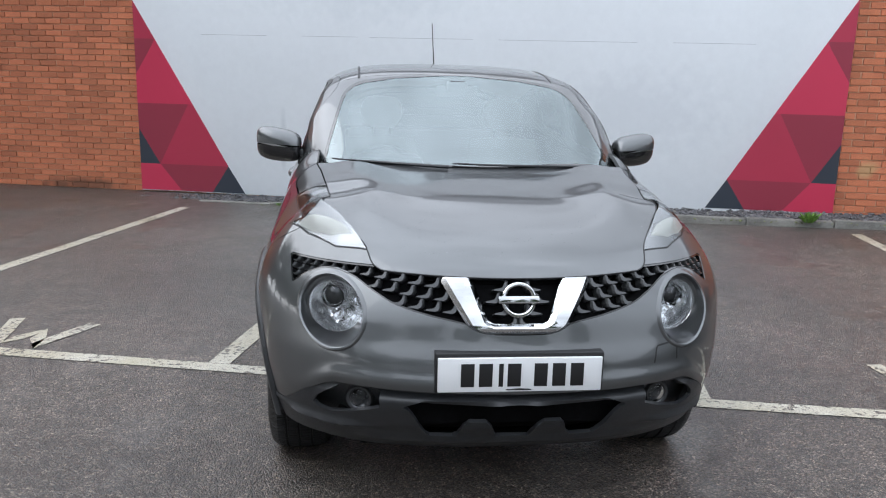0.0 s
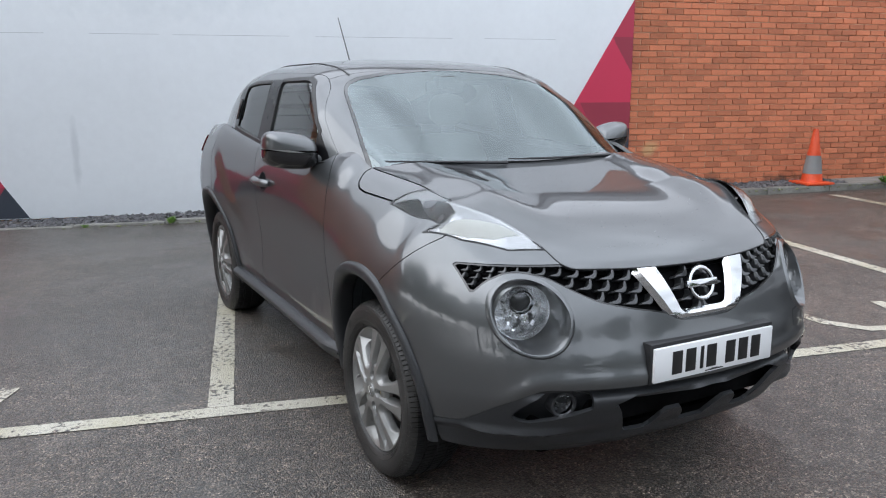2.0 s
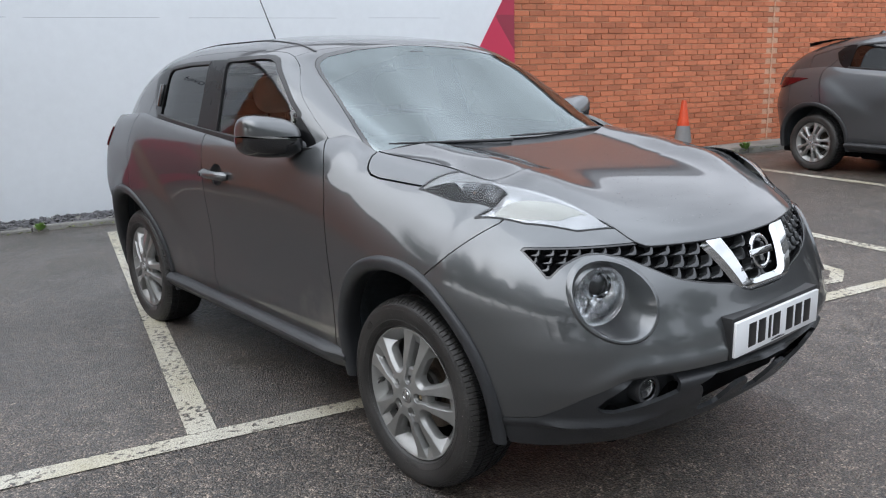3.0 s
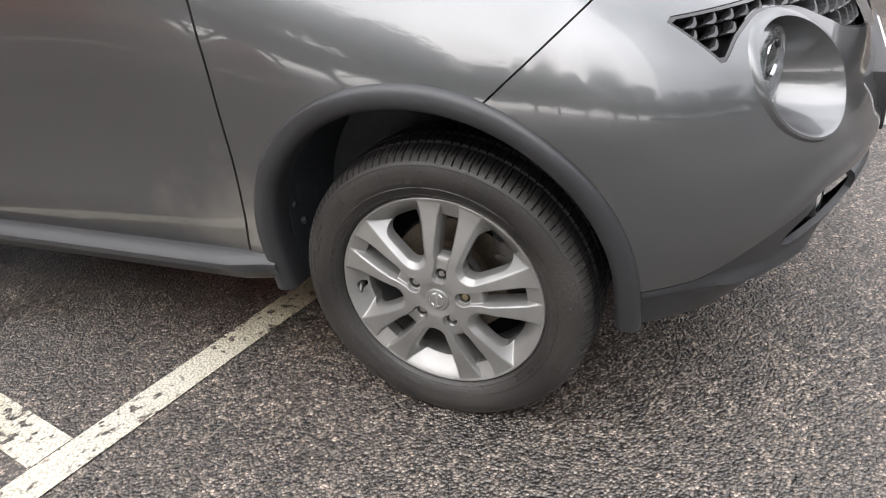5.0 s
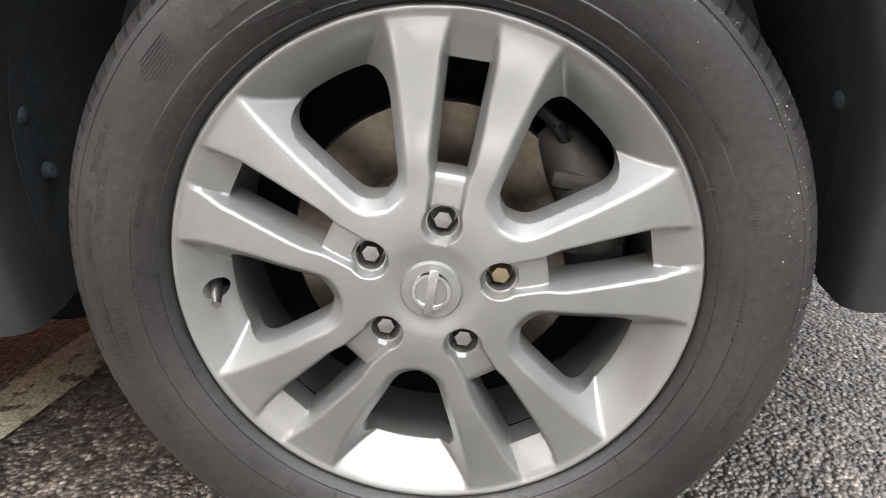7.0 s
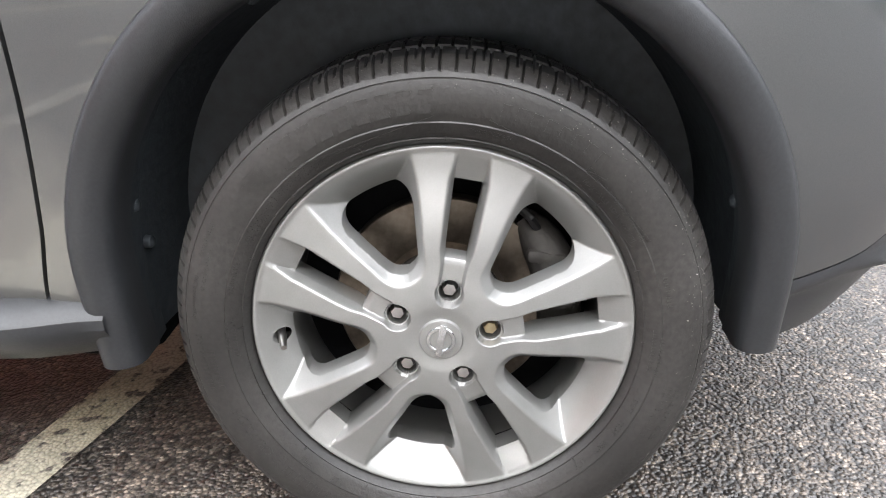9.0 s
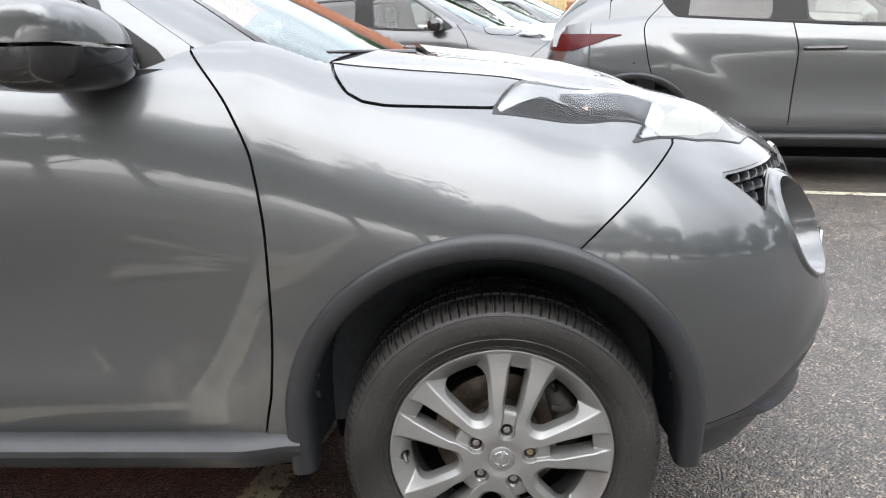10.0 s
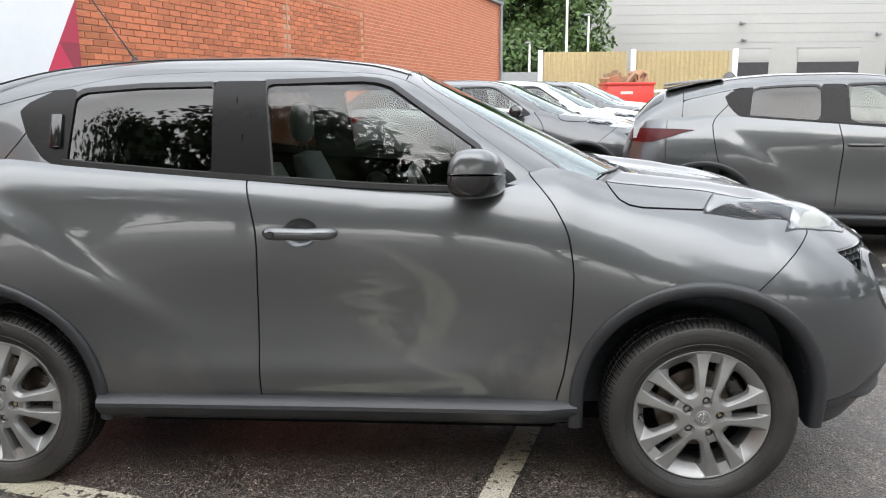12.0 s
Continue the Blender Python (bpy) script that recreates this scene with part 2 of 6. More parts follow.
def asphalt(name, painted):
    """Wet coarse asphalt of stone chips; painted: the same relief under worn white paint."""
    m = bpy.data.materials.new(name)
    m.use_nodes = True
    n, l = m.node_tree.nodes, m.node_tree.links
    b = n["Principled BSDF"]
    co = n.new("ShaderNodeTexCoord")

    def noise_tex(size, detail):
        t = n.new("ShaderNodeTexNoise")
        t.inputs["Scale"].default_value, t.inputs["Detail"].default_value = size, detail
        l.new(co.outputs["Object"], t.inputs["Vector"])
        return t.outputs["Fac"]

    def ramp(fac, stops):
        r = n.new("ShaderNodeValToRGB")
        while len(r.color_ramp.elements) < len(stops):
            r.color_ramp.elements.new(0.5)
        for e, (p, c) in zip(r.color_ramp.elements, stops):
            e.position, e.color = p, (*c, 1)
        l.new(fac, r.inputs[0])
        return r.outputs[0]

    def blend(kind, fac, a, c):
        x = n.new("ShaderNodeMix")
        x.data_type, x.blend_type = "RGBA", kind
        if isinstance(fac, float):
            x.inputs[0].default_value = fac
        else:
            l.new(fac, x.inputs[0])
        for k, v in ((6, a), (7, c)):
            if isinstance(v, tuple):
                x.inputs[k].default_value = (*v, 1)
            else:
                l.new(v, x.inputs[k])
        return x.outputs[2]
    chips = n.new("ShaderNodeTexVoronoi")
    chips.inputs["Scale"].default_value, chips.inputs["Randomness"].default_value = 140, 1
    l.new(co.outputs["Object"], chips.inputs["Vector"])
    sep = n.new("ShaderNodeSeparateColor")
    l.new(chips.outputs["Color"], sep.inputs[0])
    stone = ramp(sep.outputs[0], [(0.0, (0.024, 0.021, 0.018)), (0.35, (0.066, 0.057, 0.049)), (0.6, (0.108, 0.092, 0.077)), (0.85, (0.180, 0.155, 0.130)), (1.0, (0.28, 0.245, 0.208))])
    gaps = ramp(chips.outputs["Distance"], [(0.0, (1, 1, 1)), (0.45, (0.95, 0.95, 0.95)), (0.75, (0.22, 0.22, 0.22))])
    col = blend("MULTIPLY", 1.0, stone, gaps)
    broad = noise_tex(0.55, 5)
    col = blend("MULTIPLY", 1.0, col, ramp(broad, [(0.35, (0.66, 0.65, 0.64)), (0.65, (1.12, 1.08, 1.06))]))
    col = blend("MULTIPLY", 1.0, col, ramp(noise_tex(9.0, 6), [(0.36, (0.70, 0.70, 0.70)), (0.64, (1.22, 1.21, 1.20))]))
    grit = ramp(noise_tex(42, 8), [(0.34, (0.35, 0.34, 0.33)), (0.50, (0.95, 0.94, 0.93)), (0.66, (1.9, 1.86, 1.8))])
    col = blend("MULTIPLY", 0.8, col, grit)
    wet = ramp(noise_tex(0.9, 4), [(0.42, (0.42, 0.42, 0.42)), (0.62, (0.62, 0.62, 0.62))])
    wet = blend("MULTIPLY", 0.5, wet, grit)
    if painted:
        worn = n.new("ShaderNodeMath")
        worn.operation = "ADD"
        l.new(noise_tex(38, 6), worn.inputs[0])
        r = n.new("ShaderNodeMapRange")
        r.inputs["From Min"].default_value, r.inputs["From Max"].default_value = 0.25, 0.75
        r.inputs["To Min"].default_value, r.inputs["To Max"].default_value = -0.12, 0.12
        l.new(noise_tex(5, 3), r.inputs["Value"])
        l.new(r.outputs[0], worn.inputs[1])
        keep = ramp(worn.outputs[0], [(0.365, (0, 0, 0)), (0.445, (1, 1, 1))])
        paint = ramp(noise_tex(2.2, 4), [(0.35, (0.43, 0.39, 0.275)), (0.6, (0.53, 0.50, 0.415))])
        paint = blend("MULTIPLY", 0.5, paint, gaps)
        col = blend("MIX", keep, col, paint)
    l.new(col, b.inputs["Base Color"])
    l.new(wet, b.inputs["Roughness"])
    b.inputs["Specular IOR Level"].default_value = 0.6
    b.inputs["Coat Weight"].default_value, b.inputs["Coat Roughness"].default_value = 0.42, 0.40
    bp = n.new("ShaderNodeBump")
    bp.invert = True
    bp.inputs["Strength"].default_value, bp.inputs["Distance"].default_value = (0.45 if painted else 0.8), 0.006
    l.new(chips.outputs["Distance"], bp.inputs["Height"])
    l.new(bp.outputs["Normal"], b.inputs["Normal"])
    # thin films of water fill the hollows in places and calm the relief
    film = ramp(noise_tex(1.7, 3), [(0.56, (1, 1, 1)), (0.66, (0.22, 0.22, 0.22))])
    calm = n.new("ShaderNodeMath")
    calm.operation = "MULTIPLY"
    calm.inputs[1].default_value = 0.45 if painted else 0.9
    l.new(film, calm.inputs[0])
    l.new(calm.outputs[0], bp.inputs["Strength"])
    l.new(bp.outputs["Normal"], b.inputs["Coat Normal"])
    return m


M["asphalt"], M["line"] = asphalt("wet_asphalt", False), asphalt("worn_line_paint", True)


def brickwork():
    """Bricks for the far stretch of the wall, where single bricks are too small to tell apart."""
    m = bpy.data.materials.new("far_brickwork")
    m.use_nodes = True
    n, l = m.node_tree.nodes, m.node_tree.links
    b = n["Principled BSDF"]
    b.inputs["Roughness"].default_value = 0.9
    co, mp, t = n.new("ShaderNodeTexCoord"), n.new("ShaderNodeMapping"), n.new("ShaderNodeTexBrick")
    mp.inputs["Rotation"].default_value = (radians(90), 0, 0)
    l.new(co.outputs["Object"], mp.inputs["Vector"])
    l.new(mp.outputs[0], t.inputs["Vector"])
    t.inputs["Color1"].default_value, t.inputs["Color2"].default_value, t.inputs["Mortar"].default_value = (0.50, 0.160, 0.078, 1), (0.42, 0.130, 0.062, 1), (0.56, 0.34, 0.24, 1)
    for k, v in (("Scale", 1.0), ("Mortar Size", 0.006), ("Brick Width", 0.225), ("Row Height", 0.075), ("Mortar Smooth", 0.2)):
        t.inputs[k].default_value = v
    l.new(t.outputs["Color"], b.inputs["Base Color"])
    bp = n.new("ShaderNodeBump")
    bp.invert = True
    bp.inputs["Strength"].default_value, bp.inputs["Distance"].default_value = 0.6, 0.006
    l.new(t.outputs["Fac"], bp.inputs["Height"])
    l.new(bp.outputs["Normal"], b.inputs["Normal"])
    return m


M["brickwork"] = brickwork()


def blotch(material, centre, size, colour, amount, ragged=2.2):
    """A stain with a ragged edge at one place of the world."""
    n, l = material.node_tree.nodes, material.node_tree.links
    b = n["Principled BSDF"]
    geo, sub_, div, ln = n.new("ShaderNodeNewGeometry"), n.new("ShaderNodeVectorMath"), n.new("ShaderNodeVectorMath"), n.new("ShaderNodeVectorMath")
    sub_.operation, div.operation, ln.operation = "SUBTRACT", "DIVIDE", "LENGTH"
    sub_.inputs[1].default_value, div.inputs[1].default_value = centre, size
    l.new(geo.outputs["Position"], sub_.inputs[0])
    l.new(sub_.outputs[0], div.inputs[0])
    l.new(div.outputs[0], ln.inputs[0])
    t = n.new("ShaderNodeTexNoise")
    t.inputs["Scale"].default_value, t.inputs["Detail"].default_value = 7.0, 5
    l.new(geo.outputs["Position"], t.inputs["Vector"])
    add = n.new("ShaderNodeMath")
    add.operation = "MULTIPLY_ADD"
    add.inputs[1].default_value = ragged
    l.new(t.outputs["Fac"], add.inputs[0])
    l.new(ln.outputs["Value"], add.inputs[2])
    r = n.new("ShaderNodeMapRange")
    r.inputs["From Min"].default_value, r.inputs["From Max"].default_value = ragged * 0.5 + 0.35, ragged * 0.5 + 1.0
    r.inputs["To Min"].default_value, r.inputs["To Max"].default_value = amount, 0.0
    l.new(add.outputs[0], r.inputs["Value"])
    x = n.new("ShaderNodeMix")
    x.data_type = "RGBA"
    x.inputs[7].default_value = (*colour, 1)
    if b.inputs["Base Color"].is_linked:
        l.new(b.inputs["Base Color"].links[0].from_socket, x.inputs[6])
    else:
        x.inputs[6].default_value = b.inputs["Base Color"].default_value
    l.new(r.outputs[0], x.inputs[0])
    l.new(x.outputs[2], b.inputs["Base Color"])


# dried road dust low on the doors
blotch(M["paint"], (-0.84, 0.40, 0.42), (0.2, 0.34, 0.20), (0.30, 0.29, 0.27), 0.45, 1.7)
blotch(M["paint"], (-0.84, 2.0, 0.40), (0.2, 0.30, 0.14), (0.24, 0.225, 0.20), 0.35, 1.6)

# ---- tools ----
def mesh_of(name, V, F, materials, smooth=True, sharp=None):
    me = bpy.data.meshes.new(name)
    me.from_pydata([tuple(map(float, v)) for v in V], [], [tuple(f) for f in F])
    for m in (materials if isinstance(materials, (list, tuple)) else [materials]):
        me.materials.append(M[m])
    if smooth:
        me.polygons.foreach_set("use_smooth", [True] * len(me.polygons))
        if sharp is not None:
            me.set_sharp_from_angle(angle=radians(sharp))
    me.update()
    return me


def place(name, me, parent=None, at=None, label=""):
    ob = new(name, me)
    if parent is not None:
        ob.parent = parent
    if at is not None:
        ob.matrix_local = at
    return tagged(ob, label)


def thing(name, label, category, at=None, group="", kind=""):
    ob = new(name)
    ob.empty_display_size = 0.1
    if at is not None:
        ob.matrix_world = at
    return tagged(ob, label, category, group, kind)


class Patch:
    """A piece of surface: points and polygons."""

    def __init__(self, V, F):
        self.V, self.F = np.asarray(V, float).reshape(-1, 3), [tuple(f) for f in F]

    @staticmethod
    def grid(P):
        n, m = P.shape[:2]
        i, j = np.meshgrid(np.arange(n - 1), np.arange(m - 1), indexing="ij")
        a = (i * m + j).ravel()
        return Patch(P.reshape(-1, 3), np.stack([a, a + 1, a + m + 1, a + m], 1).tolist())

    def clip(self, field):
        """Keeps the part where the field is positive; cut edges follow its zero line."""
        if not self.F:
            return Patch(self.V, [])
        x, y, z = self.V.T
        g = np.asarray(field(x, y, z), float)
        g = np.where(np.abs(g) < 1e-9, 1e-9, g)
        keep = (g > 0).tolist()
        V, made, F = [tuple(v) for v in self.V], {}, []
        gl = g.tolist()
        for f in self.F:
            ins = [keep[i] for i in f]
            if all(ins):
                F.append(f)
                continue
            if not any(ins):
                continue
            out = []
            for k, i in enumerate(f):
                j = f[(k + 1) % len(f)]
                if keep[i]:
                    out.append(i)
                if keep[i] != keep[j]:
                    key = (i, j) if i < j else (j, i)
                    if key not in made:
                        a, b = key
                        t = gl[a] / (gl[a] - gl[b])
                        made[key] = len(V)
                        V.append(tuple(V[a][c] + t * (V[b][c] - V[a][c]) for c in range(3)))
                    out.append(made[key])
            if len(out) >= 3:
                F.append(tuple(out))
        return Patch(V, F).tidy()

    def tidy(self):
        used = sorted({i for f in self.F for i in f})
        at = {i: k for k, i in enumerate(used)}
        return Patch(self.V[used] if used else np.zeros((0, 3)), [tuple(at[i] for i in f) for f in self.F])

    def normals(self):
        N = np.zeros_like(self.V)
        for f in self.F:
            p = self.V[list(f)]
            q = np.roll(p, -1, 0)
            nrm = np.cross(p, q).sum(0)
            for i in f:
                N[i] += nrm
        ln = np.linalg.norm(N, axis=1, keepdims=True)
        return N / np.maximum(ln, 1e-12)

    def offset(self, d):
        return Patch(self.V + self.normals() * (d[:, None] if isinstance(d, np.ndarray) else d), self.F)

    def flipped(self):
        return Patch(self.V, [f[::-1] for f in self.F])

    def mirrored(self):
        return Patch(self.V * (-1, 1, 1), [f[::-1] for f in self.F])

    def __add__(self, o):
        n = len(self.V)
        return Patch(np.concatenate([self.V, o.V]), self.F + [tuple(i + n for i in f) for f in o.F])

    def welded(self, eps=1e-4):
        key, at, V = {}, [], []
        for v in self.V:
            k = tuple(np.round(v / eps).astype(int))
            if k not in key:
                key[k] = len(V)
                V.append(v)
            at.append(key[k])
        F = []
        for f in self.F:
            g = []
            for i in f:
                if at[i] not in g:
                    g.append(at[i])
            if len(g) > 2:
                F.append(tuple(g))
        return Patch(V, F)

    def rim(self):
        edges = {}
        for f in self.F:
            for k, i in enumerate(f):
                j = f[(k + 1) % len(f)]
                if (j, i) in edges:
                    del edges[(j, i)]
                else:
                    edges[(i, j)] = 1
        return list(edges)

    def hemmed(self, depth, turn=0.0):
        """Folds the free edges inwards, so that the panel has a thickness."""
        N, rim = self.normals(), self.rim()
        ids = sorted({i for e in rim for i in e})
        n = len(self.V)
        at = {i: n + k for k, i in enumerate(ids)}
        low = self.V[ids] - N[ids] * depth
        return Patch(np.concatenate([self.V, low]), self.F + [(j, i, at[i], at[j]) for i, j in rim])


def sweep(path, profile, closed=False):
    """A skin along a path of frames (origin, u, v): the profile's points are (u, v) offsets."""
    P = np.array([[np.asarray(o) + a * np.asarray(u) + b * np.asarray(v) for a, b in profile] for o, u, v in path])
    if closed:
        P = np.concatenate([P, P[:, :1]], 1)
    return Patch.grid(P)


def tube(points, r, sides=8):
    """A round rod along points; r a number or one per point."""
    pts = [Vector(p) for p in points]
    rs = r if isinstance(r, (list, tuple)) else [r] * len(pts)
    V, F = [], []
    for k, p in enumerate(pts):
        d = (pts[min(k + 1, len(pts) - 1)] - pts[max(k - 1, 0)]).normalized()
        u = d.orthogonal().normalized() if abs(d.z) > 0.99 else d.cross(Vector((0, 0, 1))).normalized()
        w = d.cross(u)
        for s in range(sides):
            a = 2 * math.pi * s / sides
            V.append(p + (u * math.cos(a) + w * math.sin(a)) * rs[k])
    for k in range(len(pts) - 1):
        for s in range(sides):
            a, b = k * sides + s, k * sides + (s + 1) % sides
            F.append((a, b, b + sides, a + sides))
    F += [tuple(range(sides))[::-1], tuple(range((len(pts) - 1) * sides, len(pts) * sides))]
    return Patch([tuple(v) for v in V], F)


def lathe(profile, segments, axis="x"):
    """Turns (radius, along) points round an axis."""
    a = np.linspace(0, 2 * math.pi, segments + 1)
    r, h = np.array([p[0] for p in profile]), np.array([p[1] for p in profile])
    P = np.stack([np.broadcast_to(h, (segments + 1, len(h))), r * np.cos(a)[:, None], r * np.sin(a)[:, None]], -1)
    if axis == "z":
        P = P[..., [1, 2, 0]]
    if axis == "y":
        P = P[..., [2, 0, 1]]
    return Patch.grid(P).welded(1e-5)


def box(lo, hi, bevel=0.0):
    """A box with chamfered edges."""
    bm = bmesh.new()
    bmesh.ops.create_cube(bm, size=1)
    lo, hi = Vector(lo), Vector(hi)
    for v in bm.verts:
        v.co = Vector([(lo[k] + hi[k]) / 2 + v.co[k] * (hi[k] - lo[k]) for k in range(3)])
    if bevel:
        bmesh.ops.bevel(bm, geom=bm.edges[:], offset=bevel, segments=2, affect="EDGES", profile=0.5)
    bm.verts.index_update()
    p = Patch([tuple(v.co) for v in bm.verts], [tuple(v.index for v in f.verts) for f in bm.faces])
    bm.free()
    return p


def outline(points):
    """Signed distance to a polygon, positive inside."""
    pts = np.array(points, float)

    def f(a, b):
        a, b = np.asarray(a, float), np.asarray(b, float)
        d, inside = np.full(a.shape, 1e9), np.zeros(a.shape, bool)
        for k in range(len(pts)):
            p, q = pts[k], pts[(k + 1) % len(pts)]
            e = q - p
            t = np.clip(((a - p[0]) * e[0] + (b - p[1]) * e[1]) / (e @ e), 0, 1)
            d = np.minimum(d, np.hypot(a - p[0] - t * e[0], b - p[1] - t * e[1]))
            if e[1] != 0:
                cross = (p[1] > b) != (q[1] > b)
                inside ^= cross & (a < p[0] + (b - p[1]) * e[0] / e[1])
        return np.where(inside, d, -d)
    return f


def outward(p, centre):
    """Turns the faces away from a point."""
    c = np.array(centre)
    N = p.normals()
    return p if ((p.V - c) * N).sum() > 0 else p.flipped()


def part(name, p, material, parent=None, label="", sharp=35, at=None):
    return place(name, mesh_of(name, p.V, p.F, material, True, sharp), parent, at, label)

# ---- shape of the car's skin: curves along its length, metres, front towards -y, axle of the front wheels at y = 0 ----
def curve(*pairs):
    """A smooth curve through (a, b) pairs, with no overshoot."""
    xs, ys = np.array([p[0] for p in pairs], float), np.array([p[1] for p in pairs], float)
    d = np.diff(ys) / np.diff(xs)
    m = np.zeros(len(xs))
    m[0], m[-1] = d[0], d[-1]
    for i in range(1, len(xs) - 1):
        m[i] = 0 if d[i - 1] * d[i] <= 0 else 2 * d[i - 1] * d[i] / (d[i - 1] + d[i])

    def f(v):
        v = np.clip(np.asarray(v, float), xs[0], xs[-1])
        i = np.clip(np.searchsorted(xs, v) - 1, 0, len(xs) - 2)
        h = xs[i + 1] - xs[i]
        t = (v - xs[i]) / h
        return ((1 + 2 * t) * (1 - t) ** 2 * ys[i] + t * (1 - t) ** 2 * h * m[i]
                + t * t * (3 - 2 * t) * ys[i + 1] + t * t * (t - 1) * h * m[i + 1])
    return f


def hump(v, middle, width):
    return np.exp(-((np.asarray(v, float) - middle) / width) ** 2)


def ease(v, a, b):
    t = np.clip((np.asarray(v, float) - a) / (b - a), 0, 1)
    return t * t * (3 - 2 * t)


Y_NOSE, Y_TAIL, Z_LOW = -0.2, 2.75, 0.25
half_width = curve((-0.4, 0.862), (-0.15, 0.866), (0, 0.868), (0.2, 0.864), (0.45, 0.853), (0.9, 0.853), (1.5, 0.860),
                   (2.0, 0.868), (2.45, 0.879), (2.7, 0.876), (3.0, 0.86))
half_height = curve((-0.4, 0.68), (-0.2, 0.71), (0, 0.74), (0.45, 0.84), (0.9, 0.90), (1.5, 0.92), (2.0, 0.90), (2.5, 0.87), (3, 0.86))
edge_x = curve((-0.4, 0.60), (-0.2, 0.612), (0, 0.64), (0.2, 0.665), (0.334, 0.686), (0.5, 0.688), (0.6, 0.70), (0.7, 0.765),
               (0.8, 0.79), (1.5, 0.80), (2.2, 0.79), (2.6, 0.77), (3.2, 0.72))
edge_z = curve((-0.4, 1.04), (-0.2, 1.045), (0, 1.08), (0.2, 1.10), (0.334, 1.117), (0.5, 1.165), (0.6, 1.167), (0.7, 1.12),
               (0.8, 1.098), (1.55, 1.135), (2.19, 1.185), (2.45, 1.21), (2.8, 1.19), (3.2, 1.15))
low_x = curve((-0.4, 0.80), (0, 0.80), (0.45, 0.785), (1.0, 0.785), (1.8, 0.79), (2.5, 0.80), (3.2, 0.78))
nose_y = curve((0.25, -0.67), (0.32, -0.745), (0.40, -0.812), (0.50, -0.855), (0.60, -0.848), (0.68, -0.822), (0.76, -0.798),
               (0.87, -0.735), (0.94, -0.64), (1.0, -0.50), (1.05, -0.36), (1.1, -0.25))
nose_round = curve((0.25, 2.5), (0.55, 2.45), (0.80, 2.15), (0.95, 2.0))
tail_y = curve((0.25, 3.12), (0.45, 3.24), (0.75, 3.28), (1.0, 3.22), (1.2, 3.15))
nose_edge = curve((0, 0.865), (20, 0.869), (30, 0.876), (33, 0.888), (38, 0.937), (45, 0.972), (56, 1.006), (72, 1.03), (90, 1.045))


def flank(y, z):
    """Half the body's width at a height."""
    y, z = np.asarray(y, float), np.asarray(z, float)
    xm, zm, xt, zt, xl = half_width(y), half_height(y), edge_x(y), edge_z(y), low_x(y)
    q = np.clip((z - zm) / (zt - zm), 0, 1)
    up = xt + (xm - xt) * np.maximum(1 - q * q, 0) ** 0.667
    u = np.clip((zm - z) / (zm - Z_LOW), 0, 1)
    down = xm - (xm - xl) * u ** 1.7
    x = np.where(z > zm, up, down)
    door = ease(y, 0.3, 0.95) * (1 - ease(y, 1.6, 2.25))
    x = x - 0.013 * door * hump(z, 0.68, 0.15) + 0.010 * door * hump(z, 0.45, 0.07)
    wheel = hump(y, 0.02, 0.42) + hump(y, 2.53, 0.45)
    d = (y - 1.95) * 0.591 - (z - 0.75) * 0.806
    x = x + (0.017 * ease(d, -0.03, 0.075) - 0.006) * ease(y, 1.3, 1.9) * ease(z, 0.55, 0.85) * (1 - ease(z, 1.0, 1.12))
    return x + 0.012 * wheel * hump(z, 0.76, 0.12)


def skin(s, z):
    """A point of the lower body. s: -90 to 0 is the nose, from its middle to the side; then metres along the side; past the tail's
    y come 90 more degrees, a hundred to a metre."""
    s, z = np.broadcast_arrays(np.asarray(s, float), np.asarray(z, float))
    nose, tail = s < 0, s > Y_TAIL - Y_NOSE
    y = np.clip(s + Y_NOSE, Y_NOSE, Y_TAIL)
    a = np.radians(np.clip(90 + s, 0, 90))
    n = 2 / nose_round(z)
    b = np.radians(np.clip((s - (Y_TAIL - Y_NOSE)) * 100, 0, 90))
    x = flank(y, z)
    px = np.where(nose, x * np.maximum(np.sin(a), 0) ** n, np.where(tail, x * np.maximum(np.cos(b), 0) ** 0.75, x))
    py = np.where(nose, Y_NOSE - (Y_NOSE - nose_y(z)) * np.maximum(np.cos(a), 0) ** n,
                  np.where(tail, Y_TAIL + (tail_y(z) - Y_TAIL) * np.maximum(np.sin(b), 0) ** 0.75, y))
    brow = np.where(nose, 0.013 * hump(px, 0.60, 0.14) * hump(z, 0.755, 0.12), 0)
    return np.stack([px + 0.5 * brow, py - 0.866 * brow, z], -1)


def nose_at(x, z):
    """The nose's surface at a place seen from the front."""
    w, n = flank(Y_NOSE, z), 2 / nose_round(z)
    sa = np.clip(x / w, 0, 1) ** (1 / n)
    return skin(np.degrees(np.arcsin(sa)) - 90, z)


def skin_top(s):
    s = np.asarray(s, float)
    return np.where(s < 0, nose_edge(90 + s), edge_z(s + Y_NOSE))


roof_z = curve((0.05, 1.06), (0.2, 1.11), (0.4, 1.205), (0.6, 1.305), (0.8, 1.405), (0.95, 1.48), (1.03, 1.518), (1.2, 1.556), (1.5, 1.582),
               (1.9, 1.583), (2.3, 1.56), (2.7, 1.49), (2.95, 1.42), (3.1, 1.28), (3.2, 1.12))
roof_square = curve((0.2, 4), (0.55, 5), (0.9, 10), (1.2, 14), (2.3, 13), (2.8, 8), (3.2, 4))
roof_taper = curve((0.1, 0.20), (0.35, 0.15), (0.5, 0.09), (0.6, 0.05), (0.72, 0.02), (0.85, 0.0), (1.2, 0.0), (2.0, 0.0), (2.6, 0.05), (3.2, 0.16))
Z_GREEN = 1.0


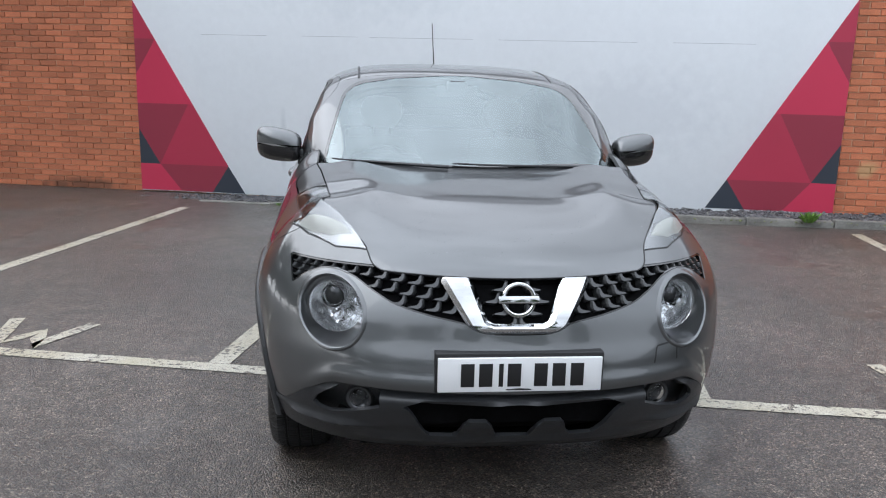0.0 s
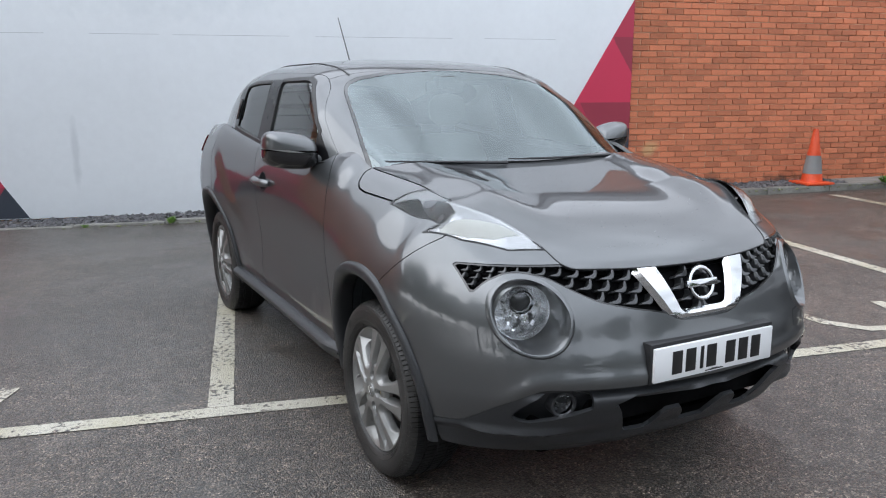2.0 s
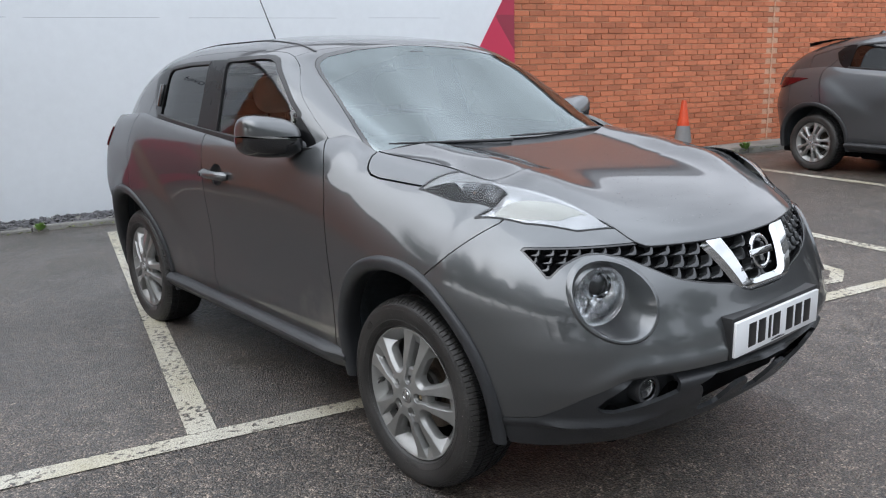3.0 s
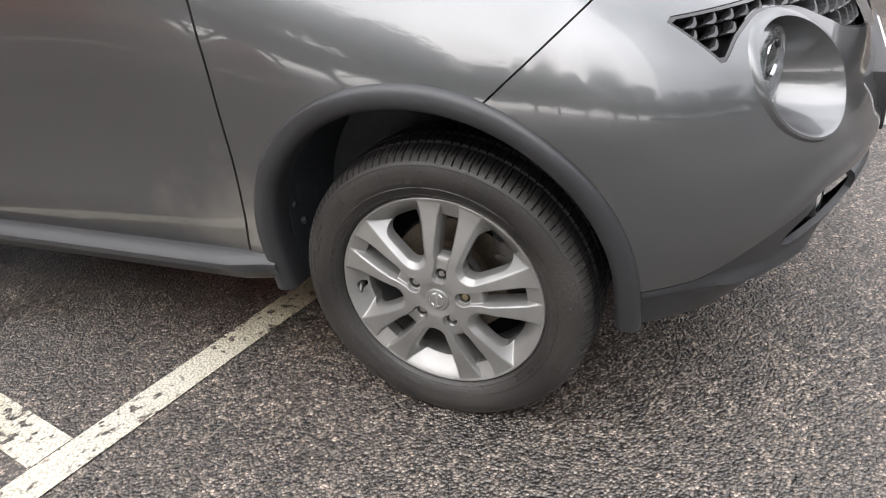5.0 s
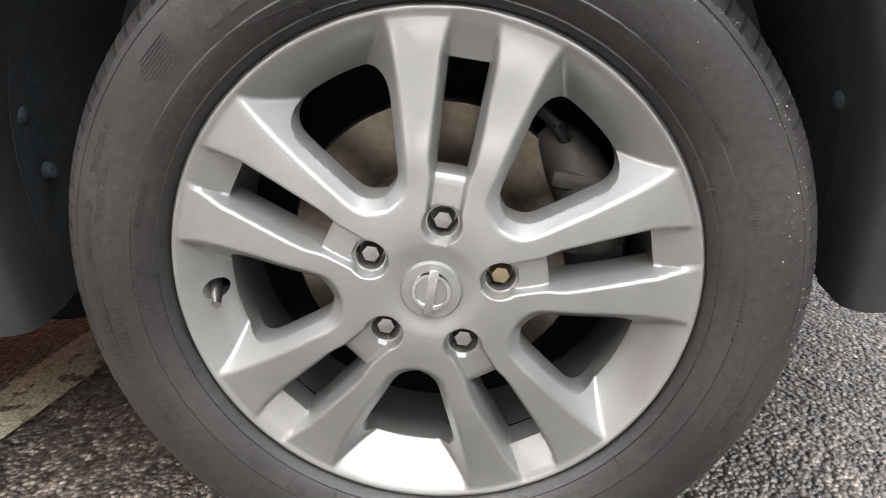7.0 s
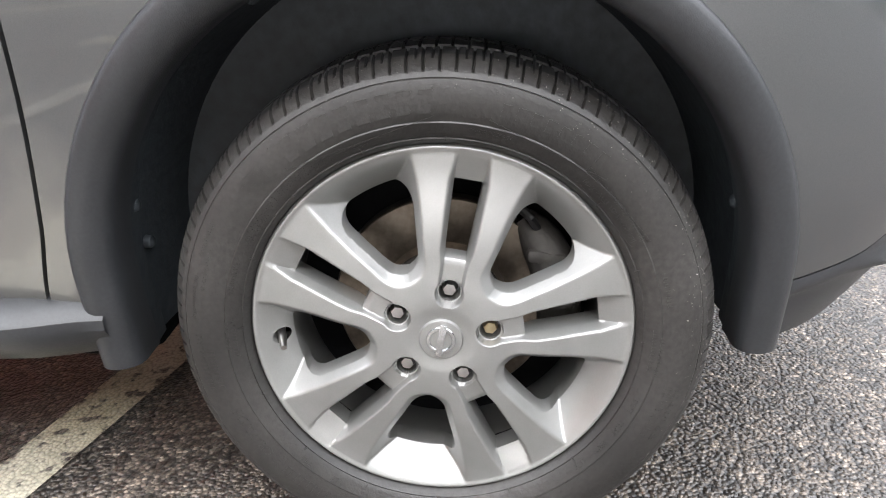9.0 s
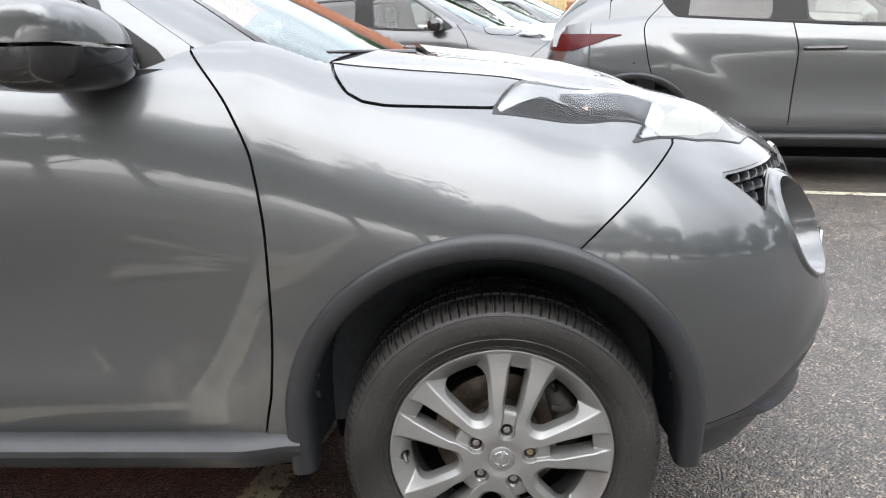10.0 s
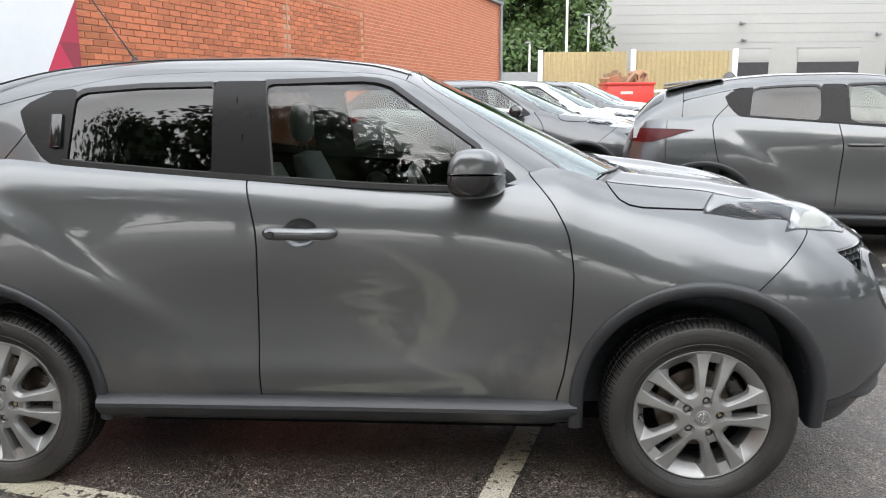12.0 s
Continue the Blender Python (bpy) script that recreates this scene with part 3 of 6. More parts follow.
def glasshouse(y, a):
    """A point of the upper body: a from 0 (the side's foot) to 90 (the middle of the roof)."""
    y, a = np.broadcast_arrays(np.asarray(y, float), np.radians(np.asarray(a, float)))
    z = Z_GREEN + (roof_z(y) - Z_GREEN) * np.maximum(np.sin(a), 0) ** (2 / roof_square(y))
    side = 0.835 - (z - Z_GREEN) * 0.30 - roof_taper(y)
    return np.stack([side * np.maximum(np.cos(a), 0) ** (2 / 2.6), y, z], -1)


def bonnet(u, s):
    """A point of the bonnet: u from the middle (0) to its edge (1), s along the edge, from -60 (front corner) on."""
    u, s = np.broadcast_arrays(np.asarray(u, float), np.asarray(s, float))
    e = skin(s, skin_top(s))
    t = np.where(s < 0, 0.56 * (s + 60) / 60, 0.56 + 0.44 * s / 0.534)
    yc = bonnet_y(t)
    x = u * e[..., 0]
    y = yc + (e[..., 1] - yc) * u ** 2
    zc = bonnet_z(yc)
    z = zc + (e[..., 2] - zc) * u ** 2.2 + 0.026 * hump(u, 0.74, 0.17) * ease(t, 0.1, 0.5)
    return np.stack([x, y, z], -1)


bonnet_y = curve((0, -0.735), (0.1, -0.655), (0.3, -0.45), (0.56, -0.2), (1, 0.15))
bonnet_z = curve((-0.735, 0.867), (-0.70, 0.899), (-0.6, 0.950), (-0.45, 0.999), (-0.2, 1.052), (0, 1.082), (0.2, 1.112))

# ---- ground: one sheet of asphalt with a slight rise, and its painted lines ----
BAY = Matrix.Translation((-1.246, 0.812, 0)) @ Matrix.Rotation(radians(-13.5), 4, "Z")
WALL = pose(-3.325, 7.423, 0, 0, 0, -14.75)


def ground_z(x, y):
    """The yard rises gently past the car."""
    t = np.maximum(np.asarray(x, float) - 0.9, 0)
    return 0.017 * np.minimum(t * t / (t + 0.8), 60.0)


steps_x = np.concatenate([np.linspace(-900, -12, 12), np.linspace(-10, 14, 97), np.linspace(16, 70, 28), np.linspace(75, 900, 12)])
steps_y = np.concatenate([np.linspace(-900, -12, 12), np.linspace(-10, 12, 45), np.linspace(14, 900, 14)])
gx, gy = np.meshgrid(steps_x, steps_y, indexing="ij")
sheet = Patch.grid(np.stack([gx, gy, ground_z(gx, gy)], -1))
ground = place("ground", mesh_of("ground", sheet.V, sheet.flipped().F, "asphalt"))
if ground.data.polygons[0].normal.z < 0:
    ground.data.flip_normals()
tagged(ground, "wet dark grey asphalt yard of coarse stone chips", "ground", kind="structure")


def bay(p, q, lift=0.004):
    v = BAY @ Vector((p, q, 0))
    return (v.x, v.y, float(ground_z(v.x, v.y)) + lift)


def stripe(name, points, width, label, group=""):
    """A painted strip that lies on the ground along bay coordinates."""
    left, right = [], []
    dense = []
    for (p0, q0), (p1, q1) in zip(points[:-1], points[1:]):
        n = max(2, int(math.hypot(p1 - p0, q1 - q0) / 0.25))
        dense += [(p0 + (p1 - p0) * k / n, q0 + (q1 - q0) * k / n) for k in range(n)]
    dense.append(points[-1])
    for k, (p, q) in enumerate(dense):
        a, b = dense[max(k - 1, 0)], dense[min(k + 1, len(dense) - 1)]
        d = Vector((b[0] - a[0], b[1] - a[1])).normalized()
        wob = 1 + 0.06 * noise.noise((p * 3, q * 3, 0.3))
        left.append(bay(p - d.y * width / 2 * wob, q + d.x * width / 2 * wob))
        right.append(bay(p + d.y * width / 2 * wob, q - d.x * width / 2 * wob))
    V = left + right
    n = len(left)
    F = [(k + n, k + n + 1, k + 1, k) for k in range(n - 1)]
    ob = place(name, mesh_of(name, V, F, "line", False))
    return tagged(ob, label, "road marking", group, "structure")


stripe("bay_front_line", [(-9, 0), (12, 0)], 0.105, "worn cream-white line along the parking bays")
for k in range(-3, 5):
    stripe("bay_line", [(2.45 * k, 0.056), (2.45 * k, 4.8)], 0.115, "worn cream-white line between parking bays", "bay lines")
stripe("lane_line", [(5.0, -0.056), (5.0, -6.5)], 0.10, "white line beside the parked grey car")
stripe("painted_letter", [(-1.50, 0.55), (-1.32, 0.10), (-1.20, 0.36), (-1.10, 0.11), (-0.99, 0.55)], 0.085, "worn white painted letter W in the bay", "painted letters")
stripe("painted_letter", [(3.50, 0.70), (3.56, 0.42), (3.72, 0.24), (3.95, 0.20), (4.15, 0.34), (4.2, 0.7)], 0.085, "worn white painted letter U in the bay", "painted letters")

# ---- brick wall with the painted board, gravel margin and kerb ----
WALL_H, A_L, A_R, BOARD = 4.35, -9.0, 26.4, 8.536


def wall_base(a):
    return -0.07 + 0.0175 * np.clip(a, -4, 30)


def on_wall(p, name, material, parent=None, label="", sharp=30):
    ob = part(name, p, material, parent, label, sharp)
    if parent is None:
        ob.matrix_world = WALL
    return ob


wall_north = on_wall(box((A_L, 0.012, -0.4), (A_R, 0.35, WALL_H)), "wall_north", "mortar")
tagged(wall_north, "long orange-red brick wall with pale mortar joints", "wall", kind="structure")
on_wall(box((16.0, 0.0, -0.35), (A_R, 0.012, WALL_H - 0.02)), "far_face", "brickwork", wall_north)
on_wall(box((A_L, 0.0, 3.1), (16.0, 0.012, WALL_H - 0.02)), "upper_face", "brickwork", wall_north)
end_wall = on_wall(box((A_R - 0.35, 0.36, -0.4), (A_R, 14, WALL_H)), "wall_east", "brickwork")
tagged(end_wall, "brick end wall of the building", "wall", kind="structure")
roof_edge = on_wall(box((A_L, -0.10, WALL_H), (A_R + 0.12, 14, WALL_H + 0.16), 0.02), "roof_edge", "grey_metal")
tagged(roof_edge, "grey metal gutter and roof edge", "roof", kind="structure")
slope = Patch.grid(np.array([[(a, d, WALL_H + 0.17 + 0.62 * d + lift) for d, lift in ((-0.12, 0.0), (-0.12, 0.05), (7.0, 0.05))] for a in np.linspace(A_L, A_R + 0.1, 3)]))
tagged(on_wall(outward(slope, (8, 3, 0)), "roof_slope", "roof_sheet"), "dark grey pitched sheet roof over the brick building", "roof", kind="structure")
pipe = on_wall(tube([(A_R - 0.12, -0.08, 0.35), (A_R - 0.12, -0.08, WALL_H - 0.02)], 0.05, 10), "drainpipe", "grey_metal")
tagged(pipe, "grey drainpipe at the end of the brick wall", "drainpipe")
on_wall(box((13.04, -0.004, 0.0), (13.065, 0.02, WALL_H - 0.03)), "joint", "mortar", wall_north)

# the board: white, with a fringe of coloured triangles at both ends
mural = on_wall(box((0.0, -0.035, 0.02), (BOARD, 0.008, WALL_H - 0.05), 0.004), "mural_board", "board")
tagged(mural, "large white wall board with crimson and charcoal triangles", "mural")
for a0, a1, z in ((0.9, 1.75, 2.002), (2.2, 2.9, 2.003), (3.05, 4.3, 2.0), (4.6, 6.2, 1.998), (6.6, 7.5, 2.001)):
    on_wall(box((a0, -0.0362, z - 0.002), (a1, -0.03, z + 0.002)), "seam", "faint_seam", mural)
for place_, size, tone in (((9.75, 0.0, 0.16), (0.42, 0.42, 0.13), (0.045, 0.030, 0.022)), ((10.9, 0.0, 0.16), (0.5, 0.5, 0.12), (0.05, 0.032, 0.024)), ((8.86, 0.0, 0.66), (0.14, 0.14, 0.14), (0.52, 0.34, 0.17)), ((-0.9, 0.0, 0.05), (0.8, 0.8, 0.10), (0.10, 0.05, 0.03))):
    for stuff in ("brick", "mortar"):
        blotch(M[stuff], tuple(WALL @ Vector(place_)), size, tone, 0.75)
blotch(M["board"], tuple(WALL @ Vector((1.95, -0.03, 0.75))), (0.05, 0.05, 0.5), (0.52, 0.55, 0.58), 0.5, 1.0)
blotch(M["board"], tuple(WALL @ Vector((3.0, -0.03, 2.6))), (1.6, 1.6, 0.5), (0.58, 0.62, 0.66), 0.4, 1.4)
blotch(M["board"], tuple(WALL @ Vector((6.2, -0.03, 1.2))), (1.2, 1.2, 0.6), (0.60, 0.63, 0.67), 0.4, 1.4)


def painted_word(word, a, z, size):
    """Dark lettering high on the board."""
    cu = bpy.data.curves.new("word", "FONT")
    cu.body, cu.size, cu.resolution_u = word, size, 3
    ob = bpy.data.objects.new("word", cu)
    me = ob.to_mesh()
    V, F = [(a + q.co.x, -0.0385, z + q.co.y) for q in me.vertices], [tuple(p.vertices) for p in me.polygons]
    ob.to_mesh_clear()
    bpy.data.objects.remove(ob)
    on_wall(Patch(V, F), "lettering", "navy", mural, "dark painted word")


painted_word("Approved", 0.26, 2.62, 0.20)


def facet(pts, material):
    V = [(a, -0.035, z) for a, z in pts] + [(a, -0.039, z) for a, z in pts]
    n = len(pts)
    F = [tuple(range(n, 2 * n))] + [(k, (k + 1) % n, (k + 1) % n + n, k + n) for k in range(n)]
    me = mesh_of("facet", V, F, material, False)
    bm = bmesh.new()
    bm.from_mesh(me)
    bmesh.ops.recalc_face_normals(bm, faces=bm.faces[:])
    bm.to_mesh(me)
    bm.free()
    place("facet", me, mural)


for side in (0, 1):
    s = lambda *pts: [(BOARD - a, z + 0.10) if side else (a, z) for a, z in pts]
    facet(s((0.002, 2.40), (0.275, 1.94), (0.002, 1.94)), "red_c")
    facet(s((0.002, 1.94), (0.275, 1.94), (0.235, 1.86), (0.002, 1.50)), "red_b")
    facet(s((0.002, 1.50), (0.235, 1.86), (0.275, 1.94), (0.75, 1.14), (0.002, 1.14)), "red_a")
    facet(s((0.002, 1.14), (0.69, 1.14), (0.275, 0.37), (0.002, 0.82)), "red_b")
    facet(s((0.69, 1.14), (0.75, 1.14), (1.205, 0.37), (0.275, 0.37)), "red_c")
    facet(s((0.002, 0.82), (0.275, 0.37), (0.002, 0.37)), "navy")
    facet(s((0.275, 0.37), (0.002, 0.37), (0.002, 0.03), (0.56, 0.03)), "red_a")
    facet(s((0.275, 0.37), (1.205, 0.37), (0.98, 0.03), (0.56, 0.03)), "red_b")
    facet(s((1.205, 0.37), (1.42, 0.03), (0.98, 0.03)), "navy")

# margin of slate chips behind a low kerb
for a0 in np.arange(A_L, A_R, 0.915):
    za = float(wall_base(a0 + 0.45))
    k = on_wall(box((a0, -0.62, za - 0.25), (a0 + 0.905, -0.52, za + 0.055 + 0.004 * math.sin(a0 * 9)), 0.012), "kerb_stone", "kerb")
    tagged(k, "weathered grey concrete edging kerb", "kerb", "kerb stones", "structure")
strip = np.array([[(a, d, wall_base(a) + 0.04) for d in (-0.525, 0.0)] for a in np.linspace(A_L, A_R, 60)])
bed = on_wall(Patch.grid(strip).flipped(), "gravel_bed", "kerb")
if bed.data.polygons[0].normal.z < 0:
    bed.data.flip_normals()
tagged(bed, "gritty margin along the wall's foot", "ground", kind="structure")
rng = random.Random(7)


def chips(count, a0, a1, d0, d1, lo, hi, lift):
    V, F = [], []
    for _ in range(count):
        a, d, r = rng.uniform(a0, a1), rng.uniform(d0, d1), rng.uniform(lo, hi)
        z = float(wall_base(a)) + lift + rng.uniform(0, r * 0.5)
        turn = Euler((rng.uniform(-0.6, 0.6), rng.uniform(-0.6, 0.6), rng.uniform(0, 6.3))).to_matrix()
        n = len(V)
        for x, y, h in ((-1, -0.6, -0.3), (1, -0.7, -0.3), (0.9, 0.6, -0.3), (-0.8, 0.7, -0.3), (-0.6, -0.4, 0.35), (0.7, -0.3, 0.3), (0.5, 0.4, 0.35), (-0.5, 0.3, 0.3)):
            V.append(tuple(Vector((a, d, z)) + turn @ (Vector((x, y, h)) * r)))
        F += [(n + i, n + j, n + k, n + m) for i, j, k, m in ((4, 5, 6, 7), (0, 1, 5, 4), (1, 2, 6, 5), (2, 3, 7, 6), (3, 0, 4, 7))]
    return V, F


V, F = chips(5200, -4.5, 11.5, -0.52, -0.01, 0.012, 0.032, 0.045)
gravel = place("slate_chips", mesh_of("slate_chips", V, F, "slate", False))
gravel.matrix_world = WALL
tagged(gravel, "dark slate chips in a strip below the wall", "gravel", kind="stuff")
V, F = chips(1400, -4.5, 20, -0.72, -0.42, 0.006, 0.018, 0.03)
grit = place("kerb_grit", mesh_of("kerb_grit", V, F, "moss", False))
grit.matrix_world = WALL
tagged(grit, "mossy grit and leaf litter along the kerb", "litter", kind="stuff")


def weed(a, d, size, n, name="weed"):
    V, F = [], []
    for _ in range(n):
        t, out, h = rng.uniform(0, 6.3), rng.uniform(0.15, 1) * size, rng.uniform(0.3, 1) * size * 0.8
        base, tip = Vector((a + 0.3 * out * math.cos(t), d + 0.3 * out * math.sin(t), float(wall_base(a)) + 0.03)), None
        tip = Vector((a + out * math.cos(t), d + 0.7 * out * math.sin(t), float(wall_base(a)) + 0.04 + h))
        w = Vector((-math.sin(t), math.cos(t), 0)) * size * 0.13
        k = len(V)
        mid = (base + tip) / 2 + Vector((0, 0, size * 0.15))
        V += [tuple(base), tuple(mid - w), tuple(tip), tuple(mid + w)]
        F.append((k, k + 1, k + 2, k + 3))
    ob = place(name, mesh_of(name, V, F, "weed", False))
    ob.matrix_world = WALL
    return tagged(ob, "small green weed growing at the kerb", "weed", "weeds at the kerb")


weed(8.1, -0.66, 0.16, 46)
weed(2.95, -0.64, 0.09, 26)
weed(2.1, -0.66, 0.05, 14)
weed(12.0, -0.60, 0.14, 40)

cone = thing("traffic_cone", "orange traffic cone with a grey sleeve by the wall", "traffic cone", WALL @ pose(11.0, -0.42, float(wall_base(11)) + 0.05))
part("base", box((-0.2, -0.2, 0), (0.2, 0.2, 0.035), 0.012), "cone", cone)
part("cone_body", lathe([(0.0, 0.72), (0.03, 0.72), (0.035, 0.70), (0.075, 0.42), (0.082, 0.42), (0.082, 0.40), (0.13, 0.06), (0.14, 0.03), (0.14, 0.0)], 28, "z"), "cone", cone)
part("sleeve", lathe([(0.089, 0.375), (0.122, 0.14)], 28, "z"), "grey_band", cone, "dull grey sleeve")

# ---- the car ----
def seam_y(z):
    return np.interp(z, (0.25, 0.775, 0.95, 1.1), (-0.145, -0.148, -0.345, -0.36))


door_front = curve((0.25, 0.50), (0.344, 0.498), (0.47, 0.473), (0.64, 0.455), (0.80, 0.450), (0.934, 0.465), (1.042, 0.512), (1.149, 0.598), (1.2, 0.64))
door_split = curve((0.36, 1.551), (0.73, 1.535), (0.93, 1.526), (1.12, 1.561), (1.3, 1.592), (1.5, 1.63))
door_rear = curve((0.36, 2.14), (0.80, 2.44), (0.95, 2.475), (1.13, 2.50), (1.30, 2.385), (1.45, 2.28))
gutter = curve((0.42, 1.02), (0.5, 1.085), (0.596, 1.157), (0.769, 1.283), (0.969, 1.437), (1.04, 1.473), (1.112, 1.491), (1.268, 1.502), (1.64, 1.506),
               (1.978, 1.496), (2.278, 1.449), (2.5, 1.40), (2.9, 1.30))
black_top = curve((0, 0.522), (0.39, 0.528), (0.57, 0.530), (0.60, 0.522), (0.64, 0.500), (0.69, 0.466), (0.735, 0.415), (0.755, 0.392), (0.78, 0.380), (0.81, 0.367), (0.87, 0.36))
grille_low = curve((0, 0.703), (0.088, 0.705), (0.141, 0.718), (0.162, 0.732), (0.282, 0.757), (0.387, 0.784), (0.458, 0.819), (0.53, 0.857), (0.605, 0.868),
                   (0.672, 0.846), (0.725, 0.808))
lamp_plan = outline([(0.752, 0.014), (0.62, -0.058), (0.40, -0.058), (0.40, -0.62), (0.474, -0.574), (0.58, -0.522), (0.68, -0.405), (0.758, -0.258),
                     (0.705, -0.292), (0.735, -0.13)])
clam_side = outline([(0.336, 1.125), (0.318, 1.095), (0.295, 1.065), (0.262, 1.047), (0.215, 1.038), (0.01, 1.027), (-0.075, 1.09), (-0.075, 1.3), (0.336, 1.3)])
glass_front = outline([(1.472, 1.142), (1.512, 1.460), (1.18, 1.467), (1.125, 1.462), (1.075, 1.447), (0.775, 1.237), (0.762, 1.112)])
glass_rear = outline([(1.692, 1.158), (1.698, 1.455), (1.95, 1.452), (2.17, 1.437), (2.20, 1.42), (2.218, 1.21), (2.205, 1.195)])
sail = outline([(0.772, 1.24), (0.655, 1.152), (0.632, 1.118), (0.645, 1.098), (0.772, 1.105)])
c_black = outline([(2.20, 1.165), (2.20, 1.452), (2.285, 1.446), (2.38, 1.405), (2.418, 1.375), (2.38, 1.285), (2.315, 1.21), (2.25, 1.175)])
ARCH_R, ARCH_Y = 0.433, (0.016, 2.555)


def arch(y, z, yc, zc=0.372, r=ARCH_R):
    """Distance inside a wheel opening: a half round on straight legs."""
    return r - np.hypot(y - yc, np.maximum(z - zc, 0))


def belt(y):
    return edge_z(np.maximum(y, 0.78))


def build_car(at, paint, label, fine=True, group="", lamps="boomerang"):
    """A whole small crossover car."""
    car = thing("car", label, "car", at, group)
    k = 1.0 if fine else 2.6
    s_nose = np.linspace(-90, -1, int(92 / k))
    s_side = np.concatenate([np.arange(0, 0.8, 0.014 * k), np.arange(0.8, 2.1, 0.025 * k), np.arange(2.1, 2.95, 0.018 * k)])
    s_tail = np.linspace(2.955, 3.85, int(24 / k))
    s, v = np.meshgrid(np.concatenate([s_nose, s_side, s_tail]), np.concatenate([np.linspace(0, 0.44, 52), np.linspace(0.452, 1, 44)]) if fine else np.linspace(0, 1, 24), indexing="ij")
    body = outward(Patch.grid(skin(s, Z_LOW + v * (skin_top(s) - Z_LOW))), (0, 1.2, 0.6))
    gap = 0.0028 if fine else 0.004
    hem = 0.016
    C = []          # both-sided panels

    def both(name, p, mat, label="", hem_=hem, joined=False, parent=car):
        """The panel and its mirror image: one mesh, or one each."""
        if not p.F:
            return None
        p = p.hemmed(hem_) if hem_ else p
        if joined:
            return part(name, (p + p.mirrored()).welded(2e-4), mat, parent, label)
        a = part(name, p, mat, parent, label)
        return a, part(name, p.mirrored(), mat, parent, label)

    grille = lambda x, y, z: np.minimum.reduce([z - grille_low(x), 0.889 - z + 9 * (x < 0.405), 0.738 - x + 0.16 * (z - 0.88), -0.3 - y])
    round_lamp = lambda x, y, z: 0.108 - np.hypot(x - 0.587, (z - 0.746) * 0.963) - 9 * (y > -0.3)
    low = lambda x, y, z: np.where(y < -0.05, black_top(x) - z, 0.345 - z)
    front = lambda x, y, z: seam_y(z) - y
    lamp = lambda x, y, z: np.minimum(lamp_plan(x, y), z - 0.86)
    clam = lambda x, y, z: clam_side(y, z)
    wheels = lambda x, y, z: np.maximum(arch(y, z, ARCH_Y[0]), arch(y, z, ARCH_Y[1]))
    neg = lambda f, g=0.0: (lambda x, y, z: -f(x, y, z) - g)

    # bumper skin
    p = body.clip(lambda x, y, z: front(x, y, z) - gap).clip(neg(lamp, 0.001)).clip(neg(grille, 0.001)).clip(neg(round_lamp)).clip(neg(low, 0.001)).clip(neg(wheels))
    roll = 0.009 * hump(p.V[:, 2] - black_top(p.V[:, 0]), 0.026, 0.026) * (1 - ease(p.V[:, 0], 0.60, 0.72)) * (p.V[:, 1] < -0.3)
    both("front_bumper", p.offset(roll), paint, joined=True)
    # black lower bumper, with its intake
    scallop = lambda x: 0.343 + 0.070 * (ease(x, 0.06, 0.085) - ease(x, 0.155, 0.19)) + 0.12 * ease(np.abs(x), 0.27, 0.36)
    intake = lambda x, y, z: np.minimum.reduce([z - scallop(x), 0.494 - 0.4 * np.maximum(x - 0.30, 0) - z, 0.362 - x, -0.3 - y])
    fog_hole = lambda x, y, z: np.minimum(outline([(0.435, 0.460), (0.440, 0.512), (0.575, 0.512), (0.610, 0.490), (0.640, 0.462), (0.652, 0.432), (0.635, 0.415), (0.60, 0.408), (0.53, 0.425), (0.47, 0.445)])(x, z), -0.3 - y)
    lowp = body.clip(lambda x, y, z: np.minimum(-0.15 - y, low(x, y, z) - 0.001)).clip(neg(wheels))
    p = lowp.clip(neg(intake)).clip(neg(fog_hole)).clip(lambda x, y, z: z - 0.265 - 0.012 * ease(x, 0.42, 0.66))
    ridge = 0.018 * hump(p.V[:, 2], np.minimum(0.372, black_top(p.V[:, 0]) - 0.016), 0.012) * (1 - 0.7 * ease(p.V[:, 0], 0.70, 0.76)) * ease(p.V[:, 0], 0.42, 0.56) + 0.010 * hump(p.V[:, 2], 0.315, 0.025) * (1 - ease(p.V[:, 0], 0.4, 0.55)) - 0.032 * hump(p.V[:, 2], 0.515, 0.016) * (1 - ease(p.V[:, 0], 0.5, 0.7))
    both("lower_bumper", p.offset(ridge), "plastic", "satin black lower bumper with three scallops", 0.014, True)
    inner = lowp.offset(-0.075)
    # near-black sheet painted in as the shade deep in the intake
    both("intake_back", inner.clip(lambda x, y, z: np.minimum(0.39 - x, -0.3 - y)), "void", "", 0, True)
    both("fog_back", lowp.offset(-0.055).clip(lambda x, y, z: np.minimum.reduce([x - 0.385, 0.675 - x, -0.3 - y, z - 0.34])), "plastic", "", 0)
    for sgn in (-1, 1):
        fog = part("fog_lamp", lathe([(0.0, 0.012), (0.02, 0.010), (0.036, 0.002), (0.038, -0.01)], 28, "y").flipped(), "lens", car,
                   "round clear fog lamp", at=pose(sgn * 0.500, -0.726, 0.466, 0, 0, sgn * 12) @ pose(0, 0, 0, 0, 0, 180) @ Matrix.Scale(0.84, 4))
        part("fog_bowl", lathe([(0.0, -0.03), (0.02, -0.024), (0.037, 0.0), (0.044, 0.004), (0.046, -0.02)], 28, "y"), "lamp_dark", fog)
        part("fog_ring", lathe([(0.040, 0.006), (0.049, 0.008), (0.055, -0.002), (0.056, -0.05)], 28, "y"), "plastic", fog)
    # grille: near-black sheet for the shade of its depth, rows of small scales, chrome blade
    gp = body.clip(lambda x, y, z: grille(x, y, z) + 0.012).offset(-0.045)
